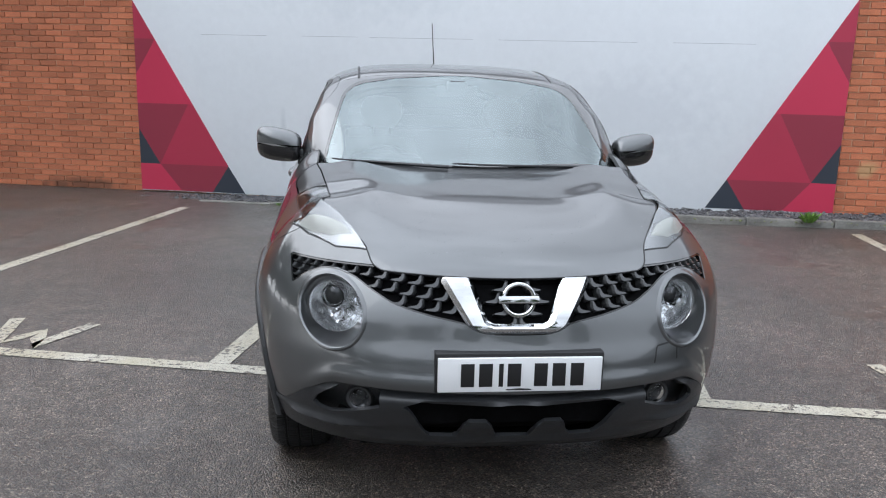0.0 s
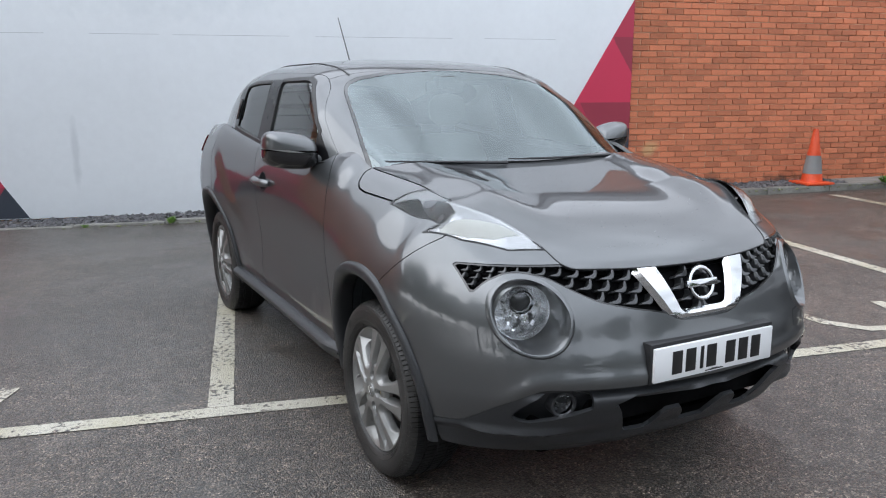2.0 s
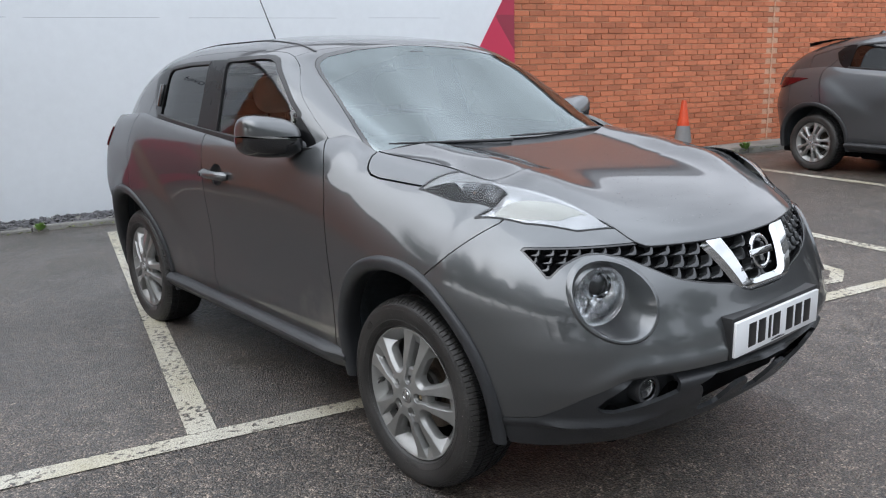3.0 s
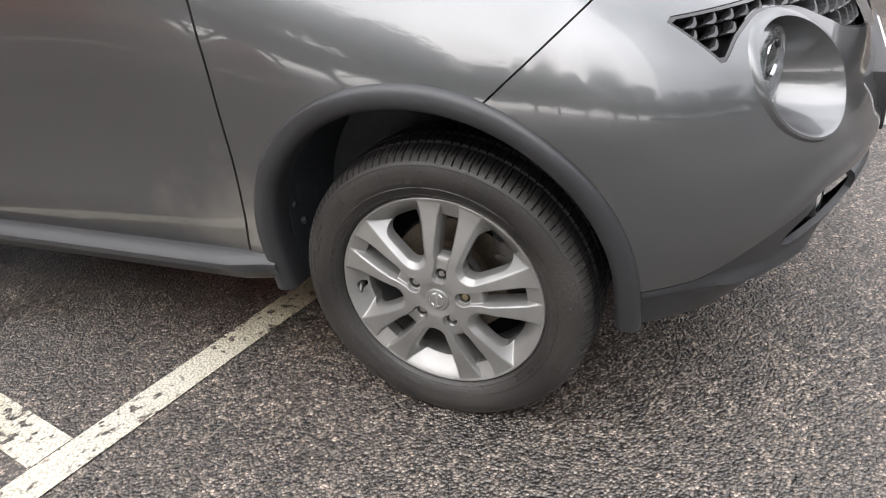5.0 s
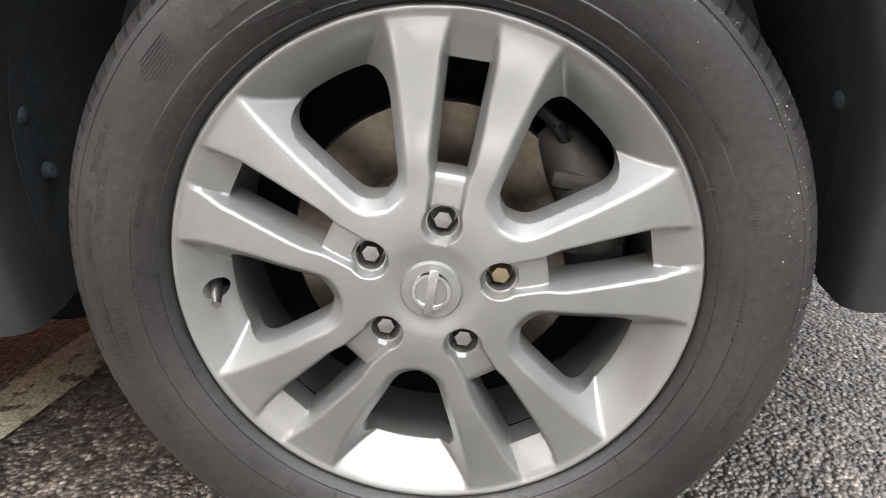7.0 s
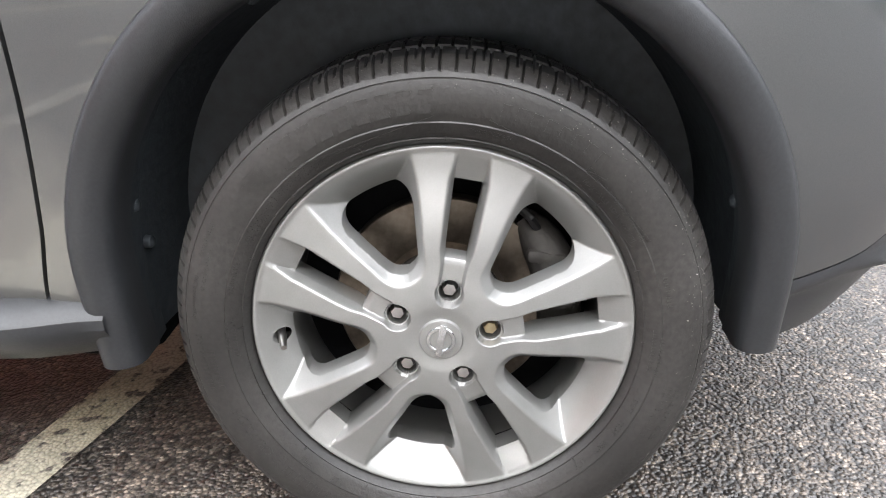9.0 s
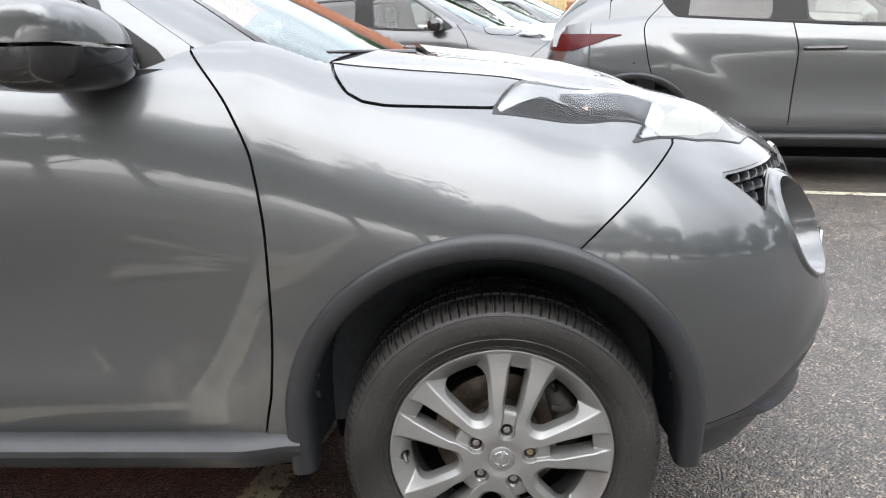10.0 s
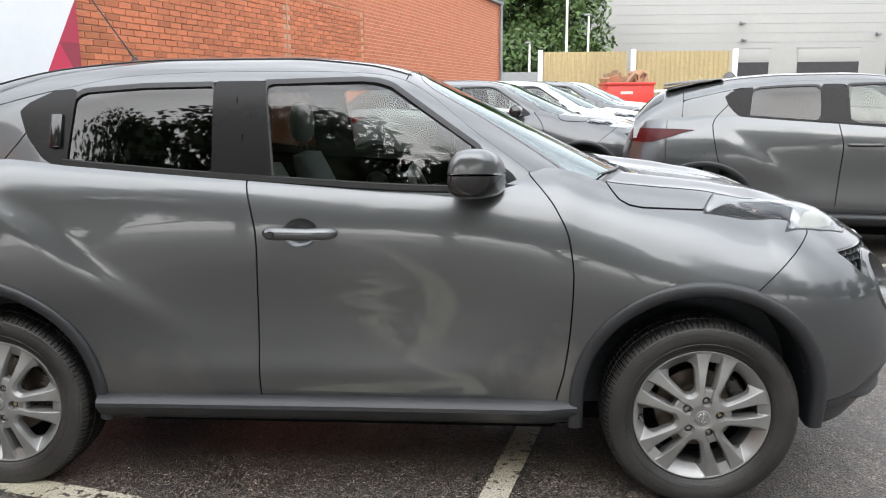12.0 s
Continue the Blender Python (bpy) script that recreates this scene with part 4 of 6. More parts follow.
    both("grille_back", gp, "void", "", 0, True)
    edge = body.clip(lambda x, y, z: grille(x, y, z) + 0.002).clip(lambda x, y, z: 0.004 - grille(x, y, z))
    both("grille_frame", edge.offset(-0.002), "gloss_black", "", 0.03, True)
    scales(car, grille, fine)
    blade = outline([(0.158, 0.90), (0.262, 0.90), (0.252, 0.872), (0.158, 0.722), (0.128, 0.700), (0.09, 0.690), (-0.1, 0.690), (-0.1, 0.738), (0.083, 0.738), (0.098, 0.747)])
    bl = body.clip(lambda x, y, z: np.minimum.reduce([blade(x, z), 0.866 - z, -0.5 - y]))
    # a flat face with a bevel all round it
    rim_in = lambda x, y, z: np.minimum(blade(x, z), 0.886 - z) - 0.015
    bl = (bl.clip(rim_in) + bl.clip(neg(rim_in))).welded()
    face = np.clip(rim_in(*bl.V.T) + 0.015, 0, 0.015) / 0.015
    bl = bl.offset(-0.008 + 0.016 * face - 0.030 * ease(0.722 - bl.V[:, 2], 0.0, 0.036))
    both("grille_blade", bl, "chrome", "wide chrome V-shaped blade", 0.03, True)
    badge = part("badge", ring_patch(0.056, 0.044, 0.010), "chrome", car, "round chrome badge with a plain bar", at=pose(0, -0.776, 0.808, -16, 0, 0))
    part("badge_bar", box((-0.066, -0.012, -0.012), (0.066, 0.0, 0.012), 0.003), "chrome", badge)
    # number plate with plain bars
    plate = part("number_plate", box((-0.26, -0.012, -0.0555), (0.26, 0.0, 0.0555), 0.003), "plate", car, "white number plate with black bars", at=pose(0, -0.850, 0.590, 0, 0, 0))
    part("plate_holder", box((-0.268, -0.002, -0.063), (0.268, 0.05, 0.068), 0.004), "seal", plate)
    for i, c in enumerate((-0.167, -0.110, -0.062, -0.020, 0.064, 0.122, 0.180)):
        w = 0.007 if i == 2 else 0.021
        part("plate_bar", box((c - w, -0.0135, -0.0375), (c + w, -0.0118, 0.0375), 0.0004), "ink", plate)
    part("plate_bar", box((-0.045, -0.0132, -0.050), (0.035, -0.0118, -0.0465)), "ink", plate)
    tow = outline([(0.458, 0.585), (0.47, 0.648), (0.535, 0.655), (0.55, 0.64), (0.55, 0.582), (0.52, 0.575)])
    t = body.clip(lambda x, y, z: np.minimum(tow(x, z) + 0.003, -0.4 - y)).clip(lambda x, y, z: 0.003 - tow(x, z))
    part("tow_cover_seam", t.offset(0.0008), "seal", car)
    # round lamps, each deep in a bowl that the bumper forms
    turn = np.linspace(0, 2 * math.pi, 65)
    for sgn in (-1, 1):
        lens_at = pose(sgn * 0.581, -0.612, 0.742, 2, 0, sgn * 16)
        rows = []
        for grow, lift in ((1.16, -0.010), (1.10, 0.001), (1.05, 0.0065), (1.0, 0.0065), (0.965, 0.001)):
            ox, oz = 0.587 + 0.104 * grow * np.cos(turn), 0.746 + 0.108 * grow * np.sin(turn)
            P = nose_at(ox, oz)
            rows.append(np.stack([sgn * (P[:, 0] + 0.5 * lift), P[:, 1] - 0.866 * lift, P[:, 2]], -1))
        inner = np.array([lens_at @ Vector((sgn * 0.0895 * math.cos(t_), 0.006, 0.0895 * math.sin(t_))) for t_ in turn])
        last = rows[-1]
        for t_ in (0.35, 0.7, 1.0):
            rows.append(last + (inner - last) * t_ + np.array((0, 0.012 * math.sin(math.pi * t_), 0)))
        bowl = Patch.grid(np.array(rows)).welded(1e-5)
        N = bowl.normals()
        bowl = bowl if N[:, 1].mean() < 0 else bowl.flipped()
        ring = part("lamp_bowl", bowl, paint, car, "grey bowl round the main lamp")
        part("lamp_gap", lathe([(0.0905, 0.004), (0.0875, 0.008), (0.086, 0.016), (0.086, 0.09)], 64, "y").flipped(), "reflector", ring, at=lens_at)
        part("lamp_lens", lathe([(0.0, -0.012), (0.03, -0.0105), (0.06, -0.004), (0.078, 0.004), (0.086, 0.014)], 64, "y").flipped(), "lens", ring, "clear domed lens", at=lens_at)
        if fine:
            deep = lens_at @ pose(0, -0.052, 0)
            part("reflector", faceted_bowl(sgn), "reflector", ring, "faceted chrome reflector", at=deep)
            bulb = deep @ pose(-0.006, 0, 0.036)
            part("projector", lathe([(0.0, 0.047), (0.018, 0.050), (0.031, 0.060), (0.034, 0.075)], 36, "y").flipped(), "lamp_dark", ring, at=bulb)
            part("projector_ring", lathe([(0.034, 0.055), (0.039, 0.050), (0.042, 0.08)], 36, "y").flipped(), "chrome", ring, at=bulb)
        else:
            part("reflector", lathe([(0.0, 0.05), (0.05, 0.04), (0.086, 0.014)], 32, "y").flipped(), "reflector", ring, at=lens_at)
    # upper lamps
    lp = body.clip(lambda x, y, z: lamp(x, y, z) - 0.001)
    rise = 0.002 + 0.026 * ease(lp.V[:, 1], -0.60, -0.40) * (1 - 0.85 * ease(lp.V[:, 1], -0.34, -0.14)) * ease(lamp_plan(lp.V[:, 0], lp.V[:, 1]), 0.0, 0.055)
    both("lamp_cover", lp.offset(rise), "lens", "clear boomerang lamp cover", 0.0015)
    rim_ = body.clip(lambda x, y, z: lamp(x, y, z) + 0.0015).clip(lambda x, y, z: 0.0035 - lamp(x, y, z))
    both("lamp_seal", rim_.offset(0.0012), "seal", "", 0.006)
    house = lp.offset(rise - 0.006)
    cell = outline([(0.672, -0.108), (0.638, -0.160), (0.645, -0.25), (0.66, -0.318), (0.706, -0.287), (0.712, -0.182)])
    pale = outline([(0.47, -0.60), (0.60, -0.53), (0.69, -0.41), (0.762, -0.25), (0.68, -0.318), (0.625, -0.330), (0.60, -0.29), (0.632, -0.12), (0.655, -0.03), (0.40, -0.03), (0.40, -0.62)])
    dark = outline([(0.765, 0.008), (0.742, -0.004), (0.682, -0.092), (0.698, -0.17), (0.712, -0.235), (0.703, -0.30), (0.74, -0.24), (0.765, -0.1)])
    fp = lambda x, y, z: pale(x, y)
    fd = lambda x, y, z: dark(x, y)
    cream = outline([(0.735, -0.292), (0.625, -0.385), (0.56, -0.45), (0.520, -0.508), (0.60, -0.468), (0.668, -0.400)])
    fc = lambda x, y, z: cell(x, y)
    both("lamp_diffuser", house.clip(neg(fd)).clip(neg(fc)).clip(lambda x, y, z: -cream(x, y)), "lamp_pale", "", 0)
    both("lamp_strip", house.clip(lambda x, y, z: cream(x, y)).offset(0.001), "lamp_cream", "pale cream light strip", 0.003)
    both("lamp_corner", lp.offset(-0.003).clip(fd), "lamp_black", "", 0)
    lc = house.clip(fc)
    both("lamp_housing", lc.offset(-0.010 * ease(cell(lc.V[:, 0], lc.V[:, 1]), 0.0, 0.02)), "lamp_dark", "smoked indicator cell", 0)
    if fine:
        for sgn in (-1, 1):
            part("indicator_bulb", lathe([(0.0, 0.022), (0.009, 0.019), (0.013, 0.009), (0.014, -0.008)], 20, "y").flipped(), "amber", car, at=pose(sgn * 0.668, -0.175, 1.006))
    # front wings
    p = body.clip(lambda x, y, z: -front(x, y, z) - gap).clip(lambda x, y, z: door_front(z) - y - gap).clip(neg(lamp, 0.001)).clip(neg(clam, gap)).clip(neg(wheels)).clip(lambda x, y, z: z - 0.345)
    both("front_wing", p, paint)
    # bonnet: crown and the turned-down sides
    u, t = np.meshgrid(np.linspace(0, 0.9925, int(40 / k)), np.concatenate([np.linspace(-60, -1, int(46 / k)), np.linspace(0, 0.534, int(40 / k))]), indexing="ij")
    crown = outward(Patch.grid(bonnet(u, t)), (0, -0.1, 0.3))
    side = body.clip(lambda x, y, z: clam(x, y, z) - gap)
    bon = (crown + side).welded(3e-4)
    both("bonnet", bon, paint, "", 0.012, True)
    if fine:
        # black bead drawn along the bonnet's edge as the shade of its gap
        lead = [tuple(bonnet(u_, -60)) for u_ in np.linspace(0, 0.996, 30)]
        flank_line = [tuple(bonnet(0.998, t_)) for t_ in np.linspace(-59, -1, 50)] + [tuple(bonnet(0.998, t_)) for t_ in np.linspace(0.02, 0.12, 4)]
        run = tube(lead + flank_line, 0.0024, 6)
        part("bonnet_seal", run + run.mirrored(), "seal", car)
    # doors
    dl = body.clip(neg(wheels, 0.0)).clip(lambda x, y, z: z - 0.352)
    p = dl.clip(lambda x, y, z: np.minimum(y - door_front(z), door_split(z) - y) - gap)
    if fine:
        p = p.clip(lambda x, y, z: 0.055 * (np.hypot((y - 1.37) / 0.060, (z - 0.962) / 0.050) - 1))
    both("front_door", p, paint)
    p = dl.clip(lambda x, y, z: np.minimum(y - door_split(z), door_rear(z) - y) - gap)
    both("rear_door", p, paint)
    p = dl.clip(lambda x, y, z: y - door_rear(z) - gap).clip(lambda x, y, z: np.maximum(2.86 - y, -1))
    both("rear_quarter", p, paint)
    p = body.clip(lambda x, y, z: y - 2.864).clip(neg(wheels))
    both("rear_bumper", p.clip(lambda x, y, z: 0.72 - z), paint, "", hem, True)
    both("tailgate", p.clip(lambda x, y, z: np.minimum(z - 0.724, 0.58 - x)), paint, "", hem, True)
    tl = p.clip(lambda x, y, z: np.minimum(z - 0.724, x - 0.584))
    red = outline([(2.80, 1.02), (3.3, 0.98), (3.3, 1.10), (2.80, 1.12)])
    both("rear_corner", tl.clip(lambda x, y, z: -red(y, z)), paint)
    both("tail_lamp", tl.clip(lambda x, y, z: red(y, z)).offset(0.008), "red_lens" if lamps == "boomerang" else paint, "red tail lamp" if lamps == "boomerang" else "")

    if lamps != "boomerang":
        wedge = outline([(2.64, 1.078), (2.80, 1.088), (3.5, 1.095), (3.5, 0.985), (3.0, 0.965)])
        both("tail_lamp", body.clip(lambda x, y, z: np.minimum(wedge(y, z), x - 0.45)).offset(0.01), "red_lens", "red wedge-shaped tail lamp")
        flap = body.clip(lambda x, y, z: 0.006 - np.abs(np.hypot(y - 2.62, (z - 0.93)) - 0.085))
        part("fuel_flap_seam", flap.offset(0.002).mirrored(), "seal", car)
        fin = Patch.grid(np.array([[(w, 2.30 + 0.12 * t_, 1.555 + 0.055 * math.sin(math.pi * t_ * 0.9) * (1 - abs(w) / 0.03)) for w in (-0.03, -0.012, 0.0, 0.012, 0.03)] for t_ in np.linspace(0, 1, 8)]))
        part("aerial_fin", outward(fin, (0, 2.36, 1.4)), "gloss_black", car)
        for sgn in (-1, 1):
            part("door_mirror", outward(lathe([(0.0, 0.11), (0.05, 0.10), (0.078, 0.05), (0.082, 0.0), (0.07, -0.07), (0.03, -0.10), (0.0, -0.105)], 20, "x"), (0, 0, 0)), "gloss_black", car, at=pose(sgn * 0.90, 0.78, 1.16))
            x0 = float(flank(1.37, 0.96))
            part("door_handle", tube([(sgn * x0, 1.49, 0.96), (sgn * (x0 + 0.03), 1.45, 0.96), (sgn * (x0 + 0.03), 1.30, 0.96), (sgn * x0, 1.25, 0.96)], 0.018, 8), "gloss_black", car)

    # ---- upper body ----
    yy = np.concatenate([np.arange(0.1, 1.3, 0.016 * k), np.arange(1.3, 2.1, 0.024 * k), np.arange(2.1, 3.17, 0.02 * k)])
    y, f = np.meshgrid(yy, np.linspace(0, 1, int(84 / k)), indexing="ij")
    sq = roof_square(y)
    q = 0.7071 ** (2 / sq) * np.minimum(f / 0.5, 1)
    c = 0.7071 ** (2 / 2.6) * np.clip((1 - f) / 0.5, 0, 1)
    a = np.degrees(np.where(f < 0.5, np.arcsin(np.clip(q ** (sq / 2), 0, 1)), np.arccos(np.clip(c ** 1.3, 0, 1))))
    top = outward(Patch.grid(glasshouse(y, a)), (0, 1.6, 1.0))
    above = lambda x, y, z: z - gutter(y)
    pane = outline([(-1, 1.0), (0.672, 1.0), (0.668, 1.10), (0.650, 1.188), (0.630, 1.26), (0.609, 1.334), (0.592, 1.39), (0.570, 1.43), (0.535, 1.458), (0.48, 1.478), (0.318, 1.505), (0.0, 1.53), (-1, 1.53)])
    screen = lambda x, y, z: np.minimum.reduce([pane(x, z), 1.03 - 0.10 * x * x - y, y - (0.225 + 0.30 * x * x)])
    ws = top.clip(screen)
    glass_ob = both("windscreen", ws.clip(lambda x, y, z: screen(x, y, z) - 0.006), "screen", "pale green-tinted windscreen", 0, True)
    glass_ob.visible_shadow = False
    both("windscreen_band", ws.clip(lambda x, y, z: 0.012 - screen(x, y, z)).offset(0.0012), "gloss_black", "", 0.006, True)
    p = top.clip(lambda x, y, z: above(x, y, z) - 0.0004).clip(lambda x, y, z: -screen(x, y, z) - 0.0015).clip(lambda x, y, z: np.minimum(2.74 - y, y - (0.27 + 0.3 * x * x)))
    roof = p.clip(lambda x, y, z: y - 1.032)
    both("roof", roof, paint, "", hem, True)
    both("a_pillar", p.clip(lambda x, y, z: 1.029 - y), paint)
    both("roof_lining", roof.clip(lambda x, y, z: y - 1.07).offset(-0.03).flipped(), "headlining", "", 0, True)
    both("cowl", top.clip(lambda x, y, z: np.minimum((0.225 + 0.30 * x * x) - y, z - 1.06)).offset(-0.004), "plastic", "", 0, True)
    # door frames and glass
    below = top.clip(lambda x, y, z: np.minimum(gutter(y) - z - 0.0006, z - belt(y) + 0.02))
    B0, B1 = 1.478, 1.688
    fr = below.clip(lambda x, y, z: np.minimum(y - door_front(np.minimum(z, 1.149)) + 0.0, door_rear(z) - y - gap))
    holes = lambda x, y, z: np.maximum.reduce([glass_front(y, z), glass_rear(y, z)])
    rubber = lambda x, y, z: holes(x, y, z) + 0.016
    bp = lambda x, y, z: np.minimum.reduce([y - (B0 + 0.115 * (z - 1.14)), B1 + 0.01 - y, 1.472 - z])
    black = lambda x, y, z: np.maximum.reduce([bp(x, y, z), c_black(y, z), sail(y, z)])
    split = lambda x, y, z: np.abs(y - door_split(z)) - gap
    fr = fr.clip(split)
    solid = fr.clip(neg(holes, -0.001))
    frame_ = solid.clip(neg(rubber)).clip(neg(black))
    both("door_frame", frame_.clip(lambda x, y, z: y - 0.6), paint)
    both("window_rubber", solid.clip(rubber).clip(neg(black)).offset(0.002), "seal", "", 0.008)
    both("pillar_trim", solid.clip(lambda x, y, z: bp(x, y, z)).offset(0.001), "trim_black", "satin black pillar trim", 0.008)
    both("quarter_trim", below.clip(lambda x, y, z: np.minimum(c_black(y, z), -glass_rear(y, z) - 0.001)).offset(0.001), "trim_black", "", 0.008)
    both("mirror_sail", top.clip(lambda x, y, z: sail(y, z)).offset(0.002), "trim_black", "", 0.008)
    for nm, fld, mat in (("front_window", glass_front, "window"), ("rear_window", glass_rear, "privacy")):
        pair = both(nm, top.clip(lambda x, y, z: fld(y, z) + 0.004).offset(-0.006), mat, "dark privacy glass" if mat == "privacy" else "lightly tinted glass", 0)
        for o in pair:
            o.visible_shadow = False
    p = top.clip(lambda x, y, z: np.minimum.reduce([y - door_rear(z) - gap, gutter(y) - z - gap, z - belt(y) + 0.03, 2.74 - y])).clip(lambda x, y, z: -c_black(y, z))
    both("rear_pillar", p, paint)
    tail = top.clip(lambda x, y, z: y - 2.744)
    both("rear_window_pane", tail.clip(lambda x, y, z: np.minimum.reduce([0.60 - x, z - 1.10, y - 2.90])), "privacy", "", 0, True)
    both("spoiler", tail.clip(lambda x, y, z: np.maximum(2.90 - y, x - 0.60)), paint, "", 0.03, True)
    # roof strips
    for sgn in (-1, 1):
        ys = np.linspace(1.02, 2.62, 40)
        wide = 0.835 - (roof_z(ys) - Z_GREEN) * 0.30 - roof_taper(ys)
        at_a = np.degrees(np.arccos(np.clip((0.50 / wide) ** 1.3, 0, 1)))
        pts = glasshouse(ys, at_a)
        part("roof_strip", sweep([((sgn * p[0], p[1], p[2] + 0.001), (1, 0, 0), (0, 0, 1)) for p in pts], [(-0.006, 0.0), (-0.004, 0.0025), (0.004, 0.0025), (0.006, 0.0)]), "seal", car)
    # belt rubber
    for sgn in (-1, 1):
        yb = np.linspace(0.64, 2.235, 60)
        pts = glasshouse(yb, np.degrees(np.arcsin(np.clip(((belt(yb) + 0.006 - Z_GREEN) / (roof_z(yb) - Z_GREEN)) ** (roof_square(yb) / 2), 0, 1))))
        path = [((sgn * p[0], p[1], p[2]), (sgn, 0, 0), (0, 0, 1)) for p in pts]
        part("belt_rubber", sweep(path, [(0.004, -0.012), (0.010, -0.006), (0.008, 0.012), (-0.008, 0.014), (-0.01, -0.012)], True), "seal", car)
    # near-black inner shells: keep daylight out of the seams
    open_low = lambda x, y, z: np.where(y < -0.25, 0.54 - z, np.where(y < 0.3, 0.36 - z, -1.0))
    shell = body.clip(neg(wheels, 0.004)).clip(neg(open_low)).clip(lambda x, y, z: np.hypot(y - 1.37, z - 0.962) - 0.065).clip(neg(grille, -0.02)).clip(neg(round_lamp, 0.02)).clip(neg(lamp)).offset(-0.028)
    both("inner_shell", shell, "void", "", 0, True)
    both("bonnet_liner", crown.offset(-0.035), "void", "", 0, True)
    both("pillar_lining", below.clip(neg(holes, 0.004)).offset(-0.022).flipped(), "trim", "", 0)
    # floor set low, with unseen blocks added to keep light from beneath the car
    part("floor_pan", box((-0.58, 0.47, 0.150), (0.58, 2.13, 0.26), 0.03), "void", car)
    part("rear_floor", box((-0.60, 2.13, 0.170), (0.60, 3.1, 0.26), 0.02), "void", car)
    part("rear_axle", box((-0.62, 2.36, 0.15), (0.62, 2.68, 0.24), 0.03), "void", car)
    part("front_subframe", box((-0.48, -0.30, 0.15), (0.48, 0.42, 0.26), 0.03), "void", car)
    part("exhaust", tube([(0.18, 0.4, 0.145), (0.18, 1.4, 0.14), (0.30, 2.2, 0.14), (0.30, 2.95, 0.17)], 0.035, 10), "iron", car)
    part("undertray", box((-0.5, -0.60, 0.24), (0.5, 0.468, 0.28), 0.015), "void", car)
    # two unseen black boxes added to stop light through the bumper's openings
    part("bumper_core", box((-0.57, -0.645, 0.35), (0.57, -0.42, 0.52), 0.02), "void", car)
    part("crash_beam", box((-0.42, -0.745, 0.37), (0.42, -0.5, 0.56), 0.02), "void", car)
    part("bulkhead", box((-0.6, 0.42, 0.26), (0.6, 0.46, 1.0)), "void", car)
    # sill and arch mouldings
    for sgn in (-1, 1):
        ys = np.linspace(0.425, 2.15, 60)
        path = [((sgn * (flank(v_, 0.34) - 0.026 * (1 - ease(v_, 0.43, 0.56))), v_, 0.0), (sgn, 0, 0), (0, 0, 1)) for v_ in ys]
        part("sill_moulding", sweep(path, SILL).flipped() if sgn > 0 else
             sweep(path, SILL), "plastic", car, "satin black sill moulding")
        for yc in ARCH_Y:
            part("arch_moulding", arch_band(sgn, yc), "plastic", car, "satin black wheel-arch moulding")
            liner = part("arch_liner", arch_liner(sgn, yc), "liner", car)
            if fine and yc < 1:
                for turn, depth in ((13, 0.735), (3, 0.690), (60, 0.735), (128, 0.735), (168, 0.735)):
                    t_ = radians(turn)
                    part("liner_clip", lathe([(0.0, 0.007), (0.005, 0.0062), (0.0085, 0.003), (0.0095, -0.006)], 16), "liner", liner,
                         at=pose(sgn * depth, yc + 0.391 * math.cos(t_), 0.372 + 0.391 * math.sin(t_)) @ Matrix.Rotation(t_, 4, "X") @ pose(0, 0, 0, 0, 0, -90))
    if fine:
        fittings(car, paint)
    cabin(car)
    return car


SILL = [(-0.03, 0.368), (0.010, 0.362), (0.034, 0.351), (0.045, 0.337), (0.045, 0.323), (0.026, 0.296), (-0.008, 0.268), (-0.04, 0.252), (-0.10, 0.25)]


def arch_path(yc, n=44):
    """The wheel opening's edge: places and outward directions, from the rear foot over the top to the front foot."""
    feet = (0.255, 0.275) if yc < 1 else (0.255, 0.255)
    out = [(1.0, 0.0, yc, z) for z in np.linspace(feet[0], 0.36, 6)]
    out += [(math.cos(t), math.sin(t), yc, 0.372) for t in np.linspace(0, math.pi, n)]
    out += [(-1.0, 0.0, yc, z) for z in np.linspace(0.36, feet[1], 6)]
    return out


def arch_band(sgn, yc):
    rows = []
    for dy, dz, oy, oz in arch_path(yc):
        row = []
        for r, o in ((0.437, -0.004), (0.4365, 0.005), (0.433, 0.0105), (0.427, 0.0140), (0.419, 0.0155), (0.410, 0.0150), (0.401, 0.0120), (0.393, 0.0065), (0.387, -0.002), (0.384, -0.014), (0.385, -0.06)):
            y, z = oy + dy * r, oz + dz * r
            x = float(flank(max(y, -0.2), z))
            if y < -0.2:
                x *= (1 - ((-0.2 - y) / 0.66) ** 2.45) ** (1 / 2.45)
            row.append((sgn * (x + o), y, z))
        rows.append(row)
    return outward(Patch.grid(np.array(rows)), (0, yc, 0.4))


def arch_liner(sgn, yc):
    rows = []
    for dy, dz, oy, oz in arch_path(yc):
        y_, z_ = oy + dy * 0.37, oz + dz * 0.37
        out_ = float(flank(max(y_, -0.2), z_))
        if y_ < -0.2:
            out_ *= (1 - ((-0.2 - y_) / 0.66) ** 2.45) ** (1 / 2.45)
        out_ = min(out_ - 0.04, 0.83)
        rows.append([(sgn * x, oy + dy * r, oz + dz * r) for x, r in ((out_, 0.392), (out_ - 0.02, 0.396), (out_ - 0.026, 0.388), (out_ - 0.060, 0.391), (out_ - 0.066, 0.399), (out_ - 0.11, 0.396), (0.55, 0.385), (0.52, 0.2), (0.52, 0.0))])
    return outward(Patch.grid(np.array(rows)), (sgn * 0.7, yc, 0.385)).flipped()


def ring_patch(ro, ri, depth):
    m = (ro + ri) / 2
    return lathe([(ri, 0.0), (ri, -depth * 0.7), (m - 0.002, -depth), (m + 0.002, -depth), (ro, -depth * 0.7), (ro, 0.0)], 48, "y").flipped()


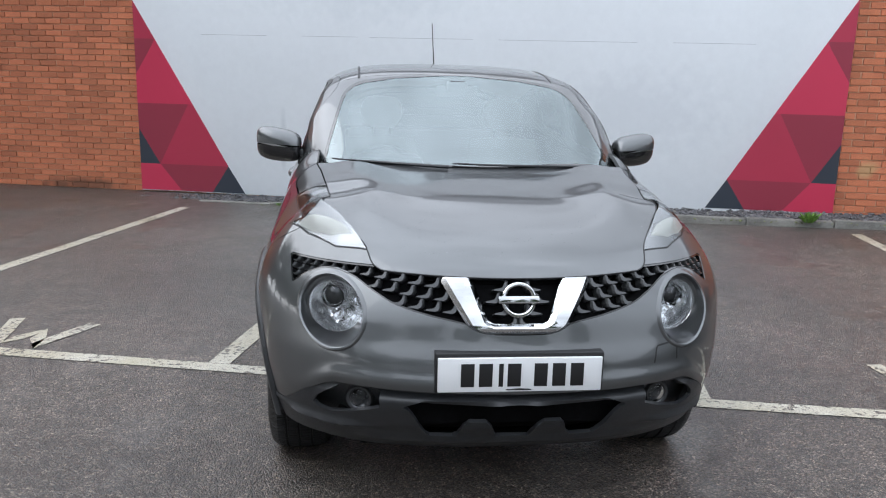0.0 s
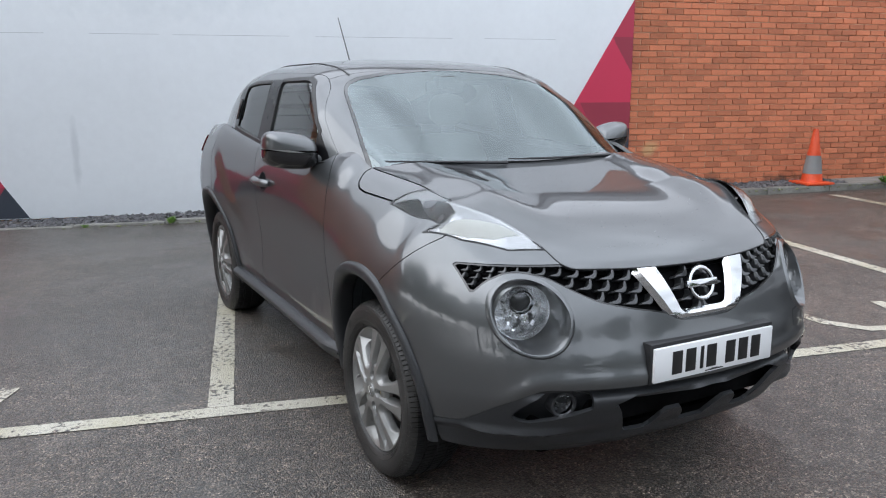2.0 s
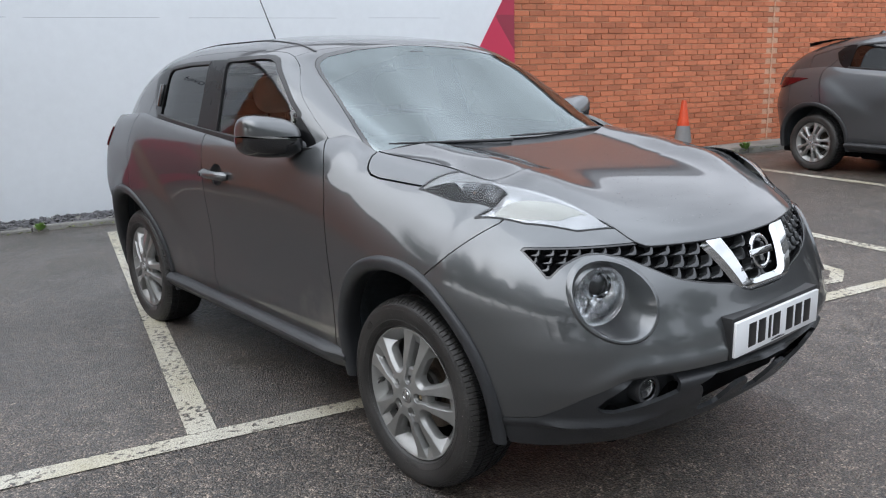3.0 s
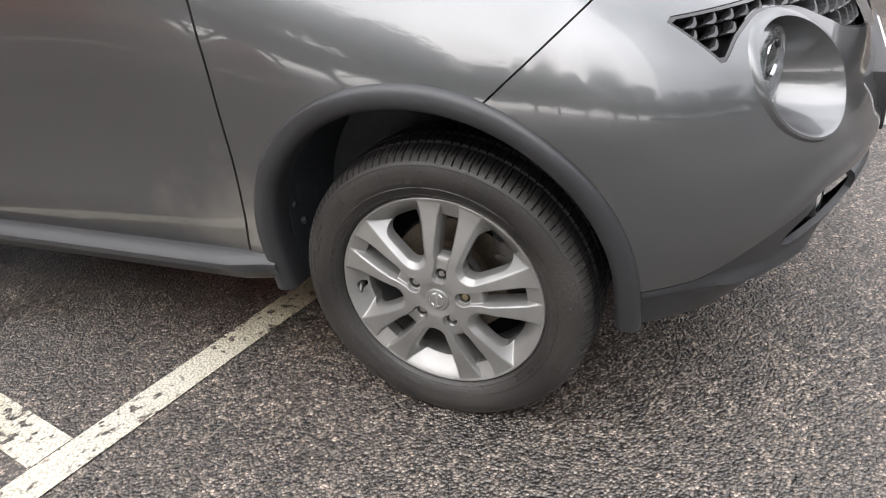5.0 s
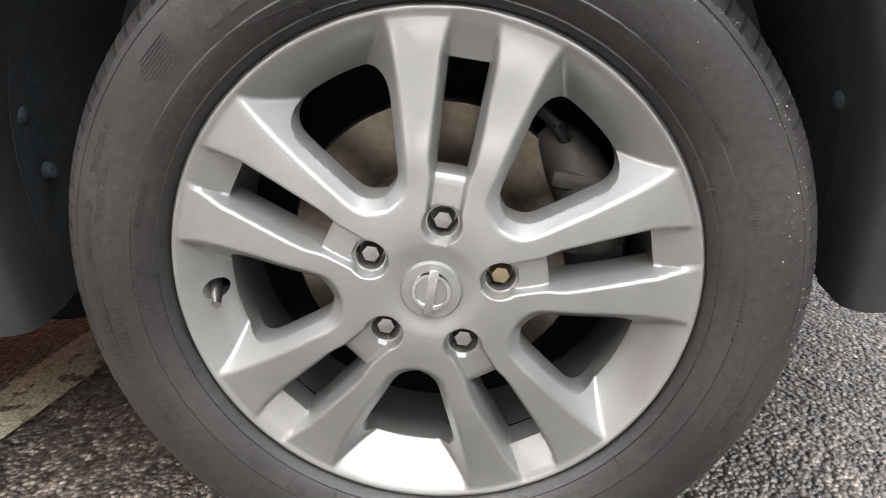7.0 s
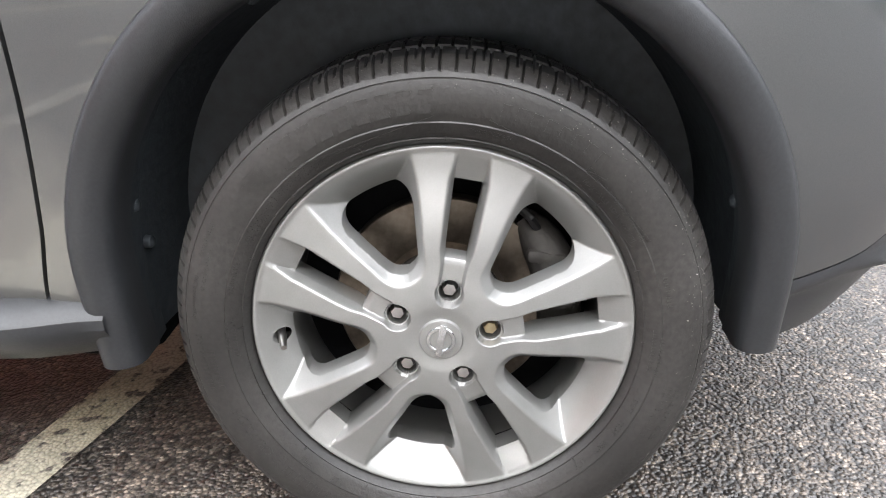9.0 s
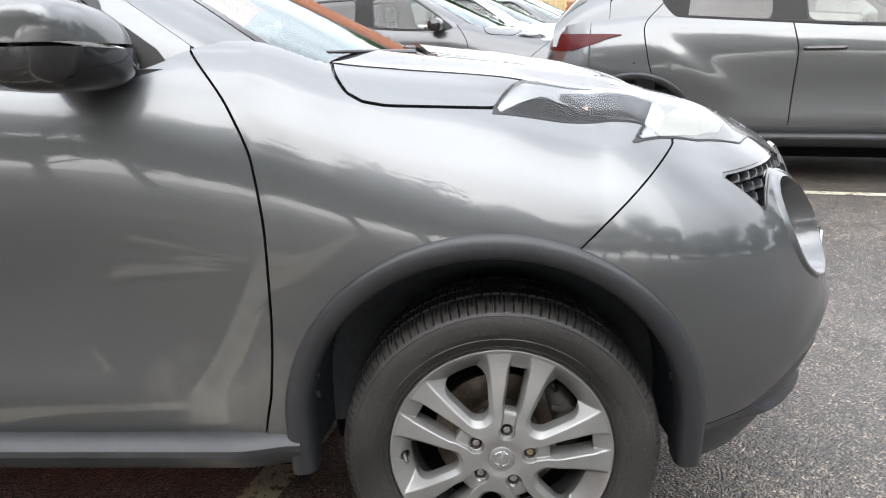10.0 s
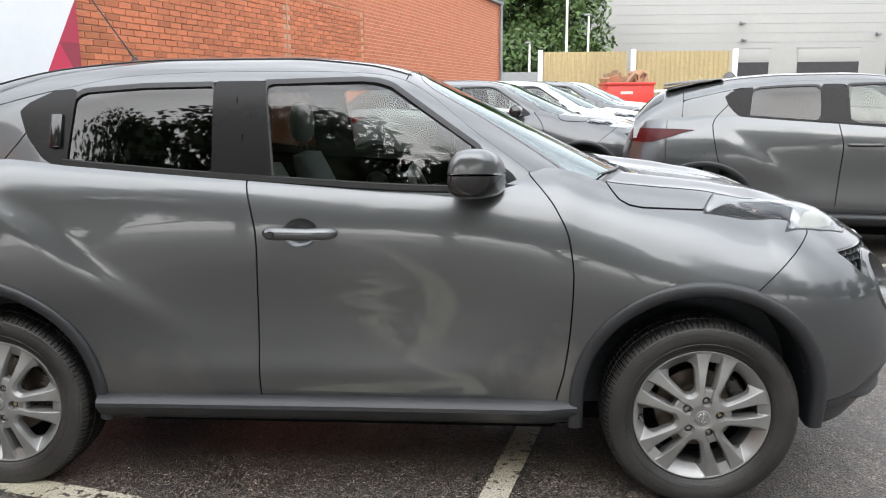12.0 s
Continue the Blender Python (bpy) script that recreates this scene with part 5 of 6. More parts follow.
def faceted_bowl(sgn):
    """A reflector of stepped facets."""
    rows = []
    for i, r in enumerate(np.linspace(0, 0.087, 9)):
        row = []
        for j in range(29):
            t = 2 * math.pi * j / 28
            d = 0.135 - 0.055 * (r / 0.087) ** 2 + 0.007 * ((i + (j // 2)) % 2) + 0.004 * math.sin(j * 2.3 + i)
            row.append((r * math.cos(t), d, r * math.sin(t)))
        row[-1] = row[0]
        rows.append(row)
    p = Patch.grid(np.array(rows)).welded(1e-5)
    return outward(p, (0, 2, 0))


def scales(car, grille, fine):
    """The grille's rows of small hooked scales, each a piece of its own."""
    hook = [(-0.0260, 0.030), (-0.0190, 0.0315), (-0.0135, 0.015), (-0.0050, 0.0065), (0.0250, 0.0005), (0.0260, -0.0045), (-0.0110, -0.0075), (-0.0220, -0.0025), (-0.0270, 0.010)]
    V, F = [], []
    n = len(hook)
    for d, s_ in ((0.0, 1.0), (-0.007, 0.80), (0.030, 1.0)):
        V += [(x * s_, d, z * s_ + 0.002 * (1 - s_)) for x, z in hook]
    for i in range(n):
        j = (i + 1) % n
        F += [(i, j, j + n, i + n), (j, i, i + 2 * n, j + 2 * n)]
    F.append(tuple(range(n, 2 * n)))
    p = Patch(V, F)
    right = mesh_of("grille_scale", p.V, p.F, "scale", False)
    left = mesh_of("grille_scale", p.mirrored().V, p.mirrored().F, "scale", False)
    for me in (right, left):
        bm = bmesh.new()
        bm.from_mesh(me)
        bmesh.ops.recalc_face_normals(bm, faces=bm.faces[:])
        bm.to_mesh(me)
        bm.free()
    top_edge = curve((0, 0.866), (0.2, 0.868), (0.405, 0.884), (0.74, 0.886))
    step = 0.054
    for row in range(9):
        # each row runs outwards along the grille's upper edge, its cells growing smaller round the lamp
        x = 0.027 if row % 2 else 0.054
        while x < 0.73:
            size = 1.0 - 0.45 * float(ease(x, 0.34, 0.62))
            zz = float(top_edge(x)) - (0.035 + 0.0345 * row) * size
            g = float(grille(np.array([x]), np.array([-0.6]), np.array([zz + 0.012 * size]))[0])
            blade_gap = abs(x - (0.205 - 0.6 * (0.872 - zz))) < 0.052 + 0.022 * size
            near_badge = math.hypot(x, zz + 0.01 - 0.808) < 0.050
            if not (g < 0.006 * size or blade_gap or near_badge):
                pt, pt2 = nose_at(x, zz), nose_at(x + 0.01, zz)
                turn = math.degrees(math.atan2(pt2[1] - pt[1], pt2[0] - pt[0]))
                for sgn, me in ((1, right), (-1, left)):
                    m = Matrix.LocRotScale((sgn * pt[0], pt[1] + 0.020, zz), Euler((radians(-24), 0, radians(sgn * turn))), (size, 1, size))
                    place("grille_scale", me, car, m)
            x += step * size


def fittings(car, paint):
    """Mirrors, handles, wipers, aerial."""
    for sgn in (-1, 1):
        # mirror head: a rounded wedge
        rows = []
        pw = lambda v, e: math.copysign(abs(v) ** e, v)
        for p_ in np.linspace(0, math.pi, 25):
            ring_, lx = max(math.sin(p_), 0) ** 0.42, -pw(math.cos(p_), 0.75)
            row = []
            for a in np.linspace(0, 2 * math.pi, 37):
                fy, fz = pw(math.cos(a), 0.72), pw(math.sin(a), 0.72)
                x = 0.890 + 0.108 * lx
                row.append((sgn * x, 0.775 + 0.03 * lx + ring_ * fy * (0.085 if fy < 0 else 0.075) - 0.012 * lx * fz, 1.163 + 0.012 * lx + ring_ * fz * (0.080 + 0.006 * lx)))
            rows.append(row)
        head = Patch.grid(np.array(rows)).welded(1e-4)
        head = outward(head, (sgn * 0.89, 0.78, 1.17))
        up = head.clip(lambda x, y, z: z - 1.168 - 0.05 * (sgn * x - 0.89))
        lo = head.clip(lambda x, y, z: 1.161 + 0.05 * (sgn * x - 0.89) - z)
        mid = head.clip(lambda x, y, z: 0.0045 - np.abs(z - 1.1645 - 0.05 * (sgn * x - 0.89))).offset(0.001)
        mirror = part("door_mirror", up, paint, car, "grey door mirror with a black lower shell and a clear indicator strip")
        part("lower_shell", lo, "gloss_black", mirror)
        part("indicator_strip", mid.clip(lambda x, y, z: 0.78 - y), "chrome", mirror, "thin clear indicator strip")
        part("mirror_shadow_gap", mid.clip(lambda x, y, z: y - 0.78), "seal", mirror)
        part("mirror_glass", box((min(sgn * 0.82, sgn * 0.96), 0.845, 1.115), (max(sgn * 0.82, sgn * 0.96), 0.853, 1.215), 0.003), "mirror", mirror)
        part("mirror_stalk", tube([(sgn * 0.755, 0.71, 1.112), (sgn * 0.80, 0.745, 1.118), (sgn * 0.84, 0.765, 1.128)], [0.032, 0.028, 0.026], 14), "plastic", mirror)
        # front door handle
        x0 = float(flank(1.37, 0.96))
        cup = []
        for r in np.linspace(0, 1, 8):
            cup.append([(sgn * (float(flank(1.37 + 0.062 * r * math.cos(t), 0.96 + 0.052 * r * math.sin(t))) + 0.0008 - 0.024 * (1 - r ** 4)), 1.37 + 0.062 * r * math.cos(t), 0.962 + 0.052 * r * math.sin(t)) for t in np.linspace(0, 2 * math.pi, 29)])
        part("handle_cup", outward(Patch.grid(np.array(cup)).welded(1e-4), (0, 1.37, 0.96)), paint, car)
        pts = [(sgn * (x0 + o), y, 0.963) for y, o in ((1.494, 0.002), (1.480, 0.012), (1.45, 0.018), (1.40, 0.026), (1.34, 0.026), (1.29, 0.020), (1.265, 0.012), (1.250, 0.002))]
        part("door_handle", tube(pts, [0.012, 0.021, 0.0235, 0.0205, 0.019, 0.0205, 0.019, 0.011], 16), paint, car, "grey bar door handle")
        part("lock_ring", lathe([(0.007, 0.002), (0.0105, 0.003), (0.012, 0.0)], 20, "x"), "seal", car, at=pose(sgn * (x0 + 0.043), 1.462, 0.963, 0, 0, 0 if sgn > 0 else 180))
        # hidden rear door handle in the pillar
        part("rear_handle", box((-0.008, -0.022, -0.062), (0.008, 0.022, 0.062), 0.007), "gloss_black", car, at=pose(sgn * 0.738, 2.262, 1.305, 0, -sgn * 17, 0))
    # wipers
    for x0, x1, y0 in ((0.52, -0.10, 0.30), (-0.12, -0.62, 0.27)):
        pts = []
        for t in np.linspace(0, 1, 10):
            x = x0 + (x1 - x0) * t
            yy = 0.205 + 0.30 * x * x + 0.03 * t
            pts.append((x, yy, float(roof_z(yy - 0.20 * x * x)) + 0.010 - 0.06 * abs(x) ** 3))
        part("wiper_arm", tube(pts, [0.008, 0.007, 0.006, 0.006, 0.005, 0.005, 0.005, 0.004, 0.004, 0.003], 8), "plastic", car)
    # beads of rain on the bonnet
    rr = random.Random(11)
    V, F = [], []
    for _ in range(750):
        u_, t_ = rr.uniform(0.02, 0.97), rr.uniform(-52, 0) if rr.random() < 0.5 else rr.uniform(0, 0.50)
        a_, b_, c_ = (Vector(bonnet(u_ + du, t_ + dt)) for du, dt in ((0, 0), (0.004, 0), (0, 0.3 if t_ < -1 else 0.004)))
        up = (b_ - a_).cross(c_ - a_).normalized()
        up = up if up.z > 0 else -up
        e1 = up.orthogonal().normalized()
        e2 = up.cross(e1)
        rad = rr.uniform(0.0010, 0.0026)
        sx = -1 if rr.random() < 0.6 else 1
        n0 = len(V)
        for ring_r, h in ((1.0, 0.0003), (0.62, 0.45)):
            for q_ in range(7):
                v_ = a_ + (e1 * math.cos(q_ * 0.8976) + e2 * math.sin(q_ * 0.8976)) * rad * ring_r + up * rad * h
                V.append((sx * v_.x, v_.y, v_.z))
        top_ = a_ + up * rad * 0.6
        V.append((sx * top_.x, top_.y, top_.z))
        for q_ in range(7):
            w_ = (q_ + 1) % 7
            quad, tri = (n0 + q_, n0 + w_, n0 + 7 + w_, n0 + 7 + q_), (n0 + 7 + q_, n0 + 7 + w_, n0 + 14)
            F += [quad, tri] if sx > 0 else [quad[::-1], tri[::-1]]
    drops = place("rain_beads", mesh_of("rain_beads", V, F, "bead"), car)
    tagged(drops, "small beads of rain on the bonnet", kind="stuff")
    aerial = part("aerial_base", lathe([(0.0, 0.03), (0.009, 0.03), (0.013, 0.02), (0.024, 0.0), (0.026, -0.01)], 20, "z"), "seal", car, at=pose(0, 2.30, 1.568))
    part("aerial_rod", tube([(0, 0, 0.02), (0, 0.075, 0.13), (0, 0.20, 0.315)], [0.0045, 0.0035, 0.0028], 8), "seal", aerial)


def cabin(car):
    """Seats, dashboard and wheel, seen through the glass."""
    for x in (-0.37, 0.37):
        seat = part("seat", box((x - 0.25, 0.95, 0.40), (x + 0.25, 1.45, 0.62), 0.06), "cloth", car, "grey cloth front seat")
        rows = []
        for t in np.linspace(0, 1, 10):
            w = 0.25 - 0.05 * t ** 3
            d = 0.07 * math.sin(math.pi * (0.1 + 0.8 * t)) ** 0.5
            rows.append([(x + w * math.copysign(abs(math.cos(a)) ** 0.6, math.cos(a)), 1.44 + 0.20 * t + d * math.copysign(abs(math.sin(a)) ** 0.7, math.sin(a)), 0.55 + 0.60 * t) for a in np.linspace(0, 2 * math.pi, 25)])
        rows.append([(x, 1.645, 1.165)] * 25)
        part("seat_back", outward(Patch.grid(np.array(rows)).welded(1e-4), (x, 1.54, 0.85)), "cloth", seat)
        head = []
        for t in np.linspace(0, math.pi, 12):
            head.append([(x + 0.125 * math.sin(t) ** 0.6 * math.copysign(abs(math.cos(a)) ** 0.7, math.cos(a)), 1.66 + 0.05 * math.sin(t) ** 0.6 * math.sin(a), 1.30 - 0.095 * math.cos(t)) for a in np.linspace(0, 2 * math.pi, 21)])
        part("headrest", outward(Patch.grid(np.array(head)).welded(1e-4), (x, 1.66, 1.3)), "cloth", seat)
        for dx in (-0.05, 0.05):
            part("headrest_rod", tube([(x + dx, 1.65, 1.10), (x + dx, 1.66, 1.25)], 0.006, 8), "trim", seat)
    part("rear_bench", box((-0.6, 2.05, 0.42), (0.6, 2.5, 0.66), 0.05), "cloth", car)
    part("rear_backrest", box((-0.6, 2.42, 0.6), (0.6, 2.56, 1.16), 0.05), "cloth", car)
    part("dashboard", box((-0.64, 0.42, 0.72), (0.64, 0.86, 1.055), 0.05), "trim", car)
    part("dash_top", box((-0.62, 0.30, 1.0), (0.62, 0.74, 1.075), 0.03), "trim", car)
    part("instrument_hood", box((-0.55, 0.62, 1.04), (-0.19, 0.84, 1.125), 0.035), "trim", car)
    a = np.linspace(0, 2 * math.pi, 33)
    pts = [(-0.37 + 0.18 * math.cos(t), 0.98 + 0.06 * math.sin(t), 0.97 + 0.17 * math.sin(t)) for t in a]
    part("steering_wheel", tube(pts, 0.015, 8), "trim", car)
    part("steering_boss", box((-0.44, 0.92, 0.92), (-0.30, 0.975, 1.02), 0.02), "trim", car)
    part("rear_view_mirror", box((-0.11, 0.985, 1.405), (0.11, 1.005, 1.465), 0.012), "trim", car)
    part("sensor_box", box((-0.055, 0.955, 1.425), (0.055, 1.03, 1.490), 0.015), "trim", car)
    # added panel, keeps daylight out of the slit below the rear pane
    part("tail_lining", box((-0.58, 2.98, 1.05), (0.58, 3.02, 1.235), 0.01), "trim", car)
    part("parcel_shelf", box((-0.6, 2.5, 1.08), (0.6, 3.08, 1.12), 0.01), "trim", car)


main_car = build_car(pose(0, 0, 0), "paint", "dark grey metallic crossover car, damp, parked across a bay")
main_car.name = "parked_car"

# ---- wheels ----
NUT_R = 0.0582


def soft_min(a, b, k):
    h = np.clip(0.5 + 0.5 * (b - a) / k, 0, 1)
    return b + (a - b) * h - k * h * (1 - h)


def soft_max(a, b, k):
    return -soft_min(-a, -b, k)


spoke_width = curve((0.0, 0.037), (0.08, 0.0405), (0.123, 0.0500), (0.165, 0.0615), (0.19, 0.070), (0.21, 0.079), (0.235, 0.092))
slot_width = curve((0.05, 0.0112), (0.09, 0.0122), (0.123, 0.0142), (0.19, 0.0168), (0.22, 0.0178))


def wheel_field(y, z):
    """Five pairs of spokes: how far a place lies inside the spokes' outline; its place along and across its pair."""
    r, t = np.hypot(y, z), np.arctan2(z, y)
    tt = (t - radians(90) + radians(36)) % radians(72) - radians(36)
    u, v = r * np.cos(tt), np.abs(r * np.sin(tt))
    return soft_max((spoke_width(u) - v) * 0.94, 0.085 - r, 0.018), r, u, v


def wheel_height(y, z):
    """How far the face stands out: spokes with bevelled flanks, slots that run out as valleys, sunk nuts and the sloping well."""
    b, r, u, v = wheel_field(y, z)
    face = 0.017 - 0.004 * ease(r, 0.05, 0.10) - 0.017 * ease(r, 0.09, 0.225) - 0.003 * (1 - ease(r, 0.024, 0.045))
    h = soft_min(face, face - 1.5 * (0.0085 - b), 0.0022)
    well = -0.003 - 0.038 * (np.clip(0.2235 - r, 0, 1) / 0.0375) ** 1.2
    h = np.where(r > 0.12, soft_max(h, well, 0.0030), h)
    fall = np.where(u < 0.187, 0.0085 + 0.0085 * ease(u, 0.090, 0.112), 0.017 * (0.2200 - u) / 0.033)
    valley = face - fall + 3.0 * np.maximum(v - slot_width(u), 0)
    h = np.where(u > NUT_R, soft_min(h, valley, 0.0030), h)
    cup = face - 0.0125 + 5.0 * np.maximum(np.hypot(u - NUT_R, v) - 0.0142, 0)
    h = soft_min(h, cup, 0.0022)
    return np.where(r > 0.2255, h - 0.005 * ease(r, 0.2255, 0.2285), h)


VALVE_AT = (0.199 * math.cos(radians(195)), 0.199 * math.sin(radians(195)))


def alloy_patch(rings, turns):
    rs = np.concatenate([np.linspace(0.024, 0.185, int(rings * 0.68)), np.linspace(0.1863, 0.2285, rings - int(rings * 0.68))])
    ts = np.linspace(0, 2 * math.pi, 5 * turns + 1)
    R, T = np.meshgrid(rs, ts, indexing="ij")
    p = Patch.grid(np.stack([np.zeros_like(R), R * np.cos(T), R * np.sin(T)], -1))

    def solid(x, y, z):
        b, r, u, v = wheel_field(y, z)
        slot = np.minimum(np.minimum(slot_width(u) - v, np.minimum(u - 0.098, 0.187 - u)), 0.02)
        nut = 0.0128 - np.hypot(u - NUT_R, v)
        valve = 0.0095 - np.hypot(y - VALVE_AT[0], z - VALVE_AT[1])
        return np.minimum.reduce([soft_max(b, (r - 0.186) * 0.95, 0.026), -slot, -nut, -valve])
    p = p.clip(solid).welded(1e-5)
    p.V[:, 0] = wheel_height(p.V[:, 1], p.V[:, 2])
    if p.normals()[:, 0].mean() < 0:
        p = p.flipped()
    # deep walls behind the cut edges
    rim = p.rim()
    ids = sorted({i for e in rim for i in e})
    n = len(p.V)
    at, low = {}, []
    for k, i in enumerate(ids):
        at[i] = n + k
        x, yy, zz = p.V[i]
        rr = math.hypot(yy, zz)
        low.append((x - (0.012 if rr < 0.03 or rr > 0.22 else 0.030), yy, zz))
    return Patch(np.concatenate([p.V, np.array(low)]), p.F + [(j, i, at[i], at[j]) for i, j in rim])


def tyre_patch(pitches, cells):
    """A road tyre: ribbed sidewall, three grooves, and narrow cuts across the shoulder."""
    prof = [(0.216, -0.020), (0.2275, -0.012), (0.2305, -0.002), (0.236, 0.004), (0.2375, 0.0035), (0.243, 0.0085), (0.255, 0.0125), (0.2565, 0.0115), (0.268, 0.0145),
            (0.282, 0.0150), (0.295, 0.0125), (0.3005, 0.0102), (0.3013, 0.0088), (0.3022, 0.0092), (0.307, 0.0062), (0.3085, 0.0048), (0.3165, -0.004), (0.3215, -0.011), (0.326, -0.020), (0.3295, -0.034), (0.331, -0.048),
            (0.3255, -0.050), (0.3255, -0.057), (0.3325, -0.059), (0.334, -0.095), (0.327, -0.097), (0.327, -0.104), (0.334, -0.106), (0.3325, -0.142), (0.3255, -0.144), (0.3255, -0.151),
            (0.331, -0.153), (0.326, -0.181), (0.311, -0.203), (0.27, -0.214), (0.216, -0.19)]
    n = pitches * cells
    r, h = np.array([p[0] if p[0] < 0.31 else 0.31 + (p[0] - 0.31) * 0.76 for p in prof]), np.array([p[1] for p in prof])
    a = np.linspace(0, 2 * math.pi, n + 1)
    Rr, Hh = np.tile(r, (n + 1, 1)), np.tile(h, (n + 1, 1))
    shoulder, crown = (r > 0.3145) & (h > -0.05), (h < -0.058) & (h > -0.143) & (r > 0.325)
    for i in range(n + 1):
        c, k = (i % n) % cells, (i % n) // cells
        if c == 0:
            Rr[i, shoulder] -= 0.0052
            Hh[i, (r > 0.307) & (r < 0.316) & (h > -0.02)] -= 0.0036
        elif c == cells // 2 and k % 3:
            Rr[i, shoulder & (h < -0.012)] -= 0.0035
        if c == cells // 3:
            Rr[i, crown] -= 0.006
        if c == 0:
            Rr[i, (h < -0.152) & (r > 0.318)] -= 0.006
    return Patch.grid(np.stack([Hh, Rr * np.cos(a)[:, None], Rr * np.sin(a)[:, None]], -1)).welded(1e-6)


SIDEWALL = curve((0.236, 0.0042), (0.243, 0.0085), (0.255, 0.0125), (0.268, 0.0145), (0.282, 0.0150), (0.295, 0.0125), (0.304, 0.0085))


def moulded_words(words, radius, middle, size, lean=0.0):
    """Raised lettering round the sidewall, its tops outwards; middle in degrees."""
    cu = bpy.data.curves.new("words", "FONT")
    cu.body, cu.size, cu.align_x, cu.shear, cu.extrude, cu.resolution_u = words, size, "CENTER", lean, 0.0003, 2
    ob = bpy.data.objects.new("words", cu)
    me = ob.to_mesh()
    V, F = [], [tuple(p.vertices) for p in me.polygons]
    for q in me.vertices:
        r, t = radius + q.co.y, radians(middle) - q.co.x / radius
        V.append((float(SIDEWALL(r)) + 0.0002 + q.co.z, r * math.cos(t), r * math.sin(t)))
    ob.to_mesh_clear()
    bpy.data.objects.remove(ob)
    return Patch(V, F)


def sidewall_marks():
    """Moulded words that can be read, and plain bars for the rest."""
    V, F = [], []

    def bar(r0, r1, t0, t1, h=0.0005, slant=0.0):
        n = len(V)
        for lift in (-0.0004, h):
            for r, t in ((r0, t0), (r0, t1), (r1, t1 + slant), (r1, t0 + slant)):
                V.append((float(SIDEWALL(r)) + lift, r * math.cos(radians(t)), r * math.sin(radians(t))))
        F.extend([(n + 4, n + 5, n + 6, n + 7), (n, n + 1, n + 5, n + 4), (n + 1, n + 2, n + 6, n + 5), (n + 2, n + 3, n + 7, n + 6), (n + 3, n, n + 4, n + 7)])

    def border(r0, r1, t0, t1):
        bar(r0, r0 + 0.0007, t0, t1), bar(r1 - 0.0007, r1, t0, t1), bar(r0, r1, t0, t0 + 0.16), bar(r0, r1, t1 - 0.16, t1)
    # large maker's and model words as plain bars
    for k in range(8):
        t = 137 - k * 4.6
        bar(0.266, 0.291, t - 3.1, t, 0.0007, -0.8)
    for k in range(8):
        t = 86 - k * 3.4
        bar(0.270, 0.284, t - 2.0, t, 0.0005)
    border(0.263, 0.294, 57, 88)
    border(0.262, 0.294, 101, 139)
    for k in range(9):
        bar(0.268 + 0.0026 * k, 0.2692 + 0.0026 * k, 143, 151 - 0.5 * abs(k - 4), 0.0006)
    # lines of small print
    rr = random.Random(3)
    for row in range(4):
        t = 161.0
        while t > 118 + 4 * row:
            w = rr.uniform(0.5, 1.7)
            bar(0.2425 + 0.0030 * row, 0.2442 + 0.0030 * row, t - w, t, 0.0004)
            t -= w + 0.45
    for start, count, r0, r1, step in ((28, 11, 0.262, 0.267, 0.9), (12, 13, 0.246, 0.251, 1.0), (10, 12, 0.255, 0.259, 1.0), (-4, 16, 0.272, 0.281, 1.1), (-4, 14, 0.285, 0.291, 1.1), (196, 12, 0.244, 0.249, 1.0), (194, 9, 0.252, 0.256, 1.0),
                                       (-70, 16, 0.246, 0.252, 1.2), (-104, 13, 0.268, 0.282, 1.9), (204, 11, 0.272, 0.280, 1.0), (204, 14, 0.284, 0.291, 1.1)):
        for i in range(count):
            bar(r0, r1 - 0.001 * (i % 3 == 0), start - i * step, start - i * step + step * (0.45 if i % 2 else 0.66))
    border(0.241, 0.263, 38, 62)
    # short rubber spikes left by the mould
    for i in range(16):
        t = i * 22.5 + 8
        bar(0.2345, 0.2375 + 0.002 * (i % 3), t, t + 0.35, 0.0016)
    p = Patch(V, F)
    for words, radius, middle, size, lean in (("MAX LOAD 670 kg (1477 LBS)", 0.2530, 50, 0.0078, 0), ("MAX PRESS 350 kPa (51 PSI)", 0.2435, 50, 0.0078, 0), ("MADE IN SPAIN", 0.2470, 87, 0.0065, 0), ("WARNING:", 0.2470, 173, 0.0085, 0),
                                              ("TREADWEAR 320", 0.2880, 180, 0.0075, 0), ("TRACTION A", 0.2880, 165, 0.0075, 0), ("TEMPERATURE A", 0.2790, 172, 0.0075, 0), ("94V", 0.2455, 236, 0.0105, 0), ("R17", 0.2455, 247, 0.0105, 0),
                                              ("DOT", 0.2440, -12, 0.0095, 0), ("H13F", 0.2440, -20, 0.0095, 0), ("090X", 0.2440, -28, 0.0095, 0), ("4120", 0.2440, -36, 0.0095, 0), ("OUTSIDE", 0.2670, 220, 0.0185, 0.25)):
        p = p + moulded_words(words, radius, middle, size, lean)
    return p


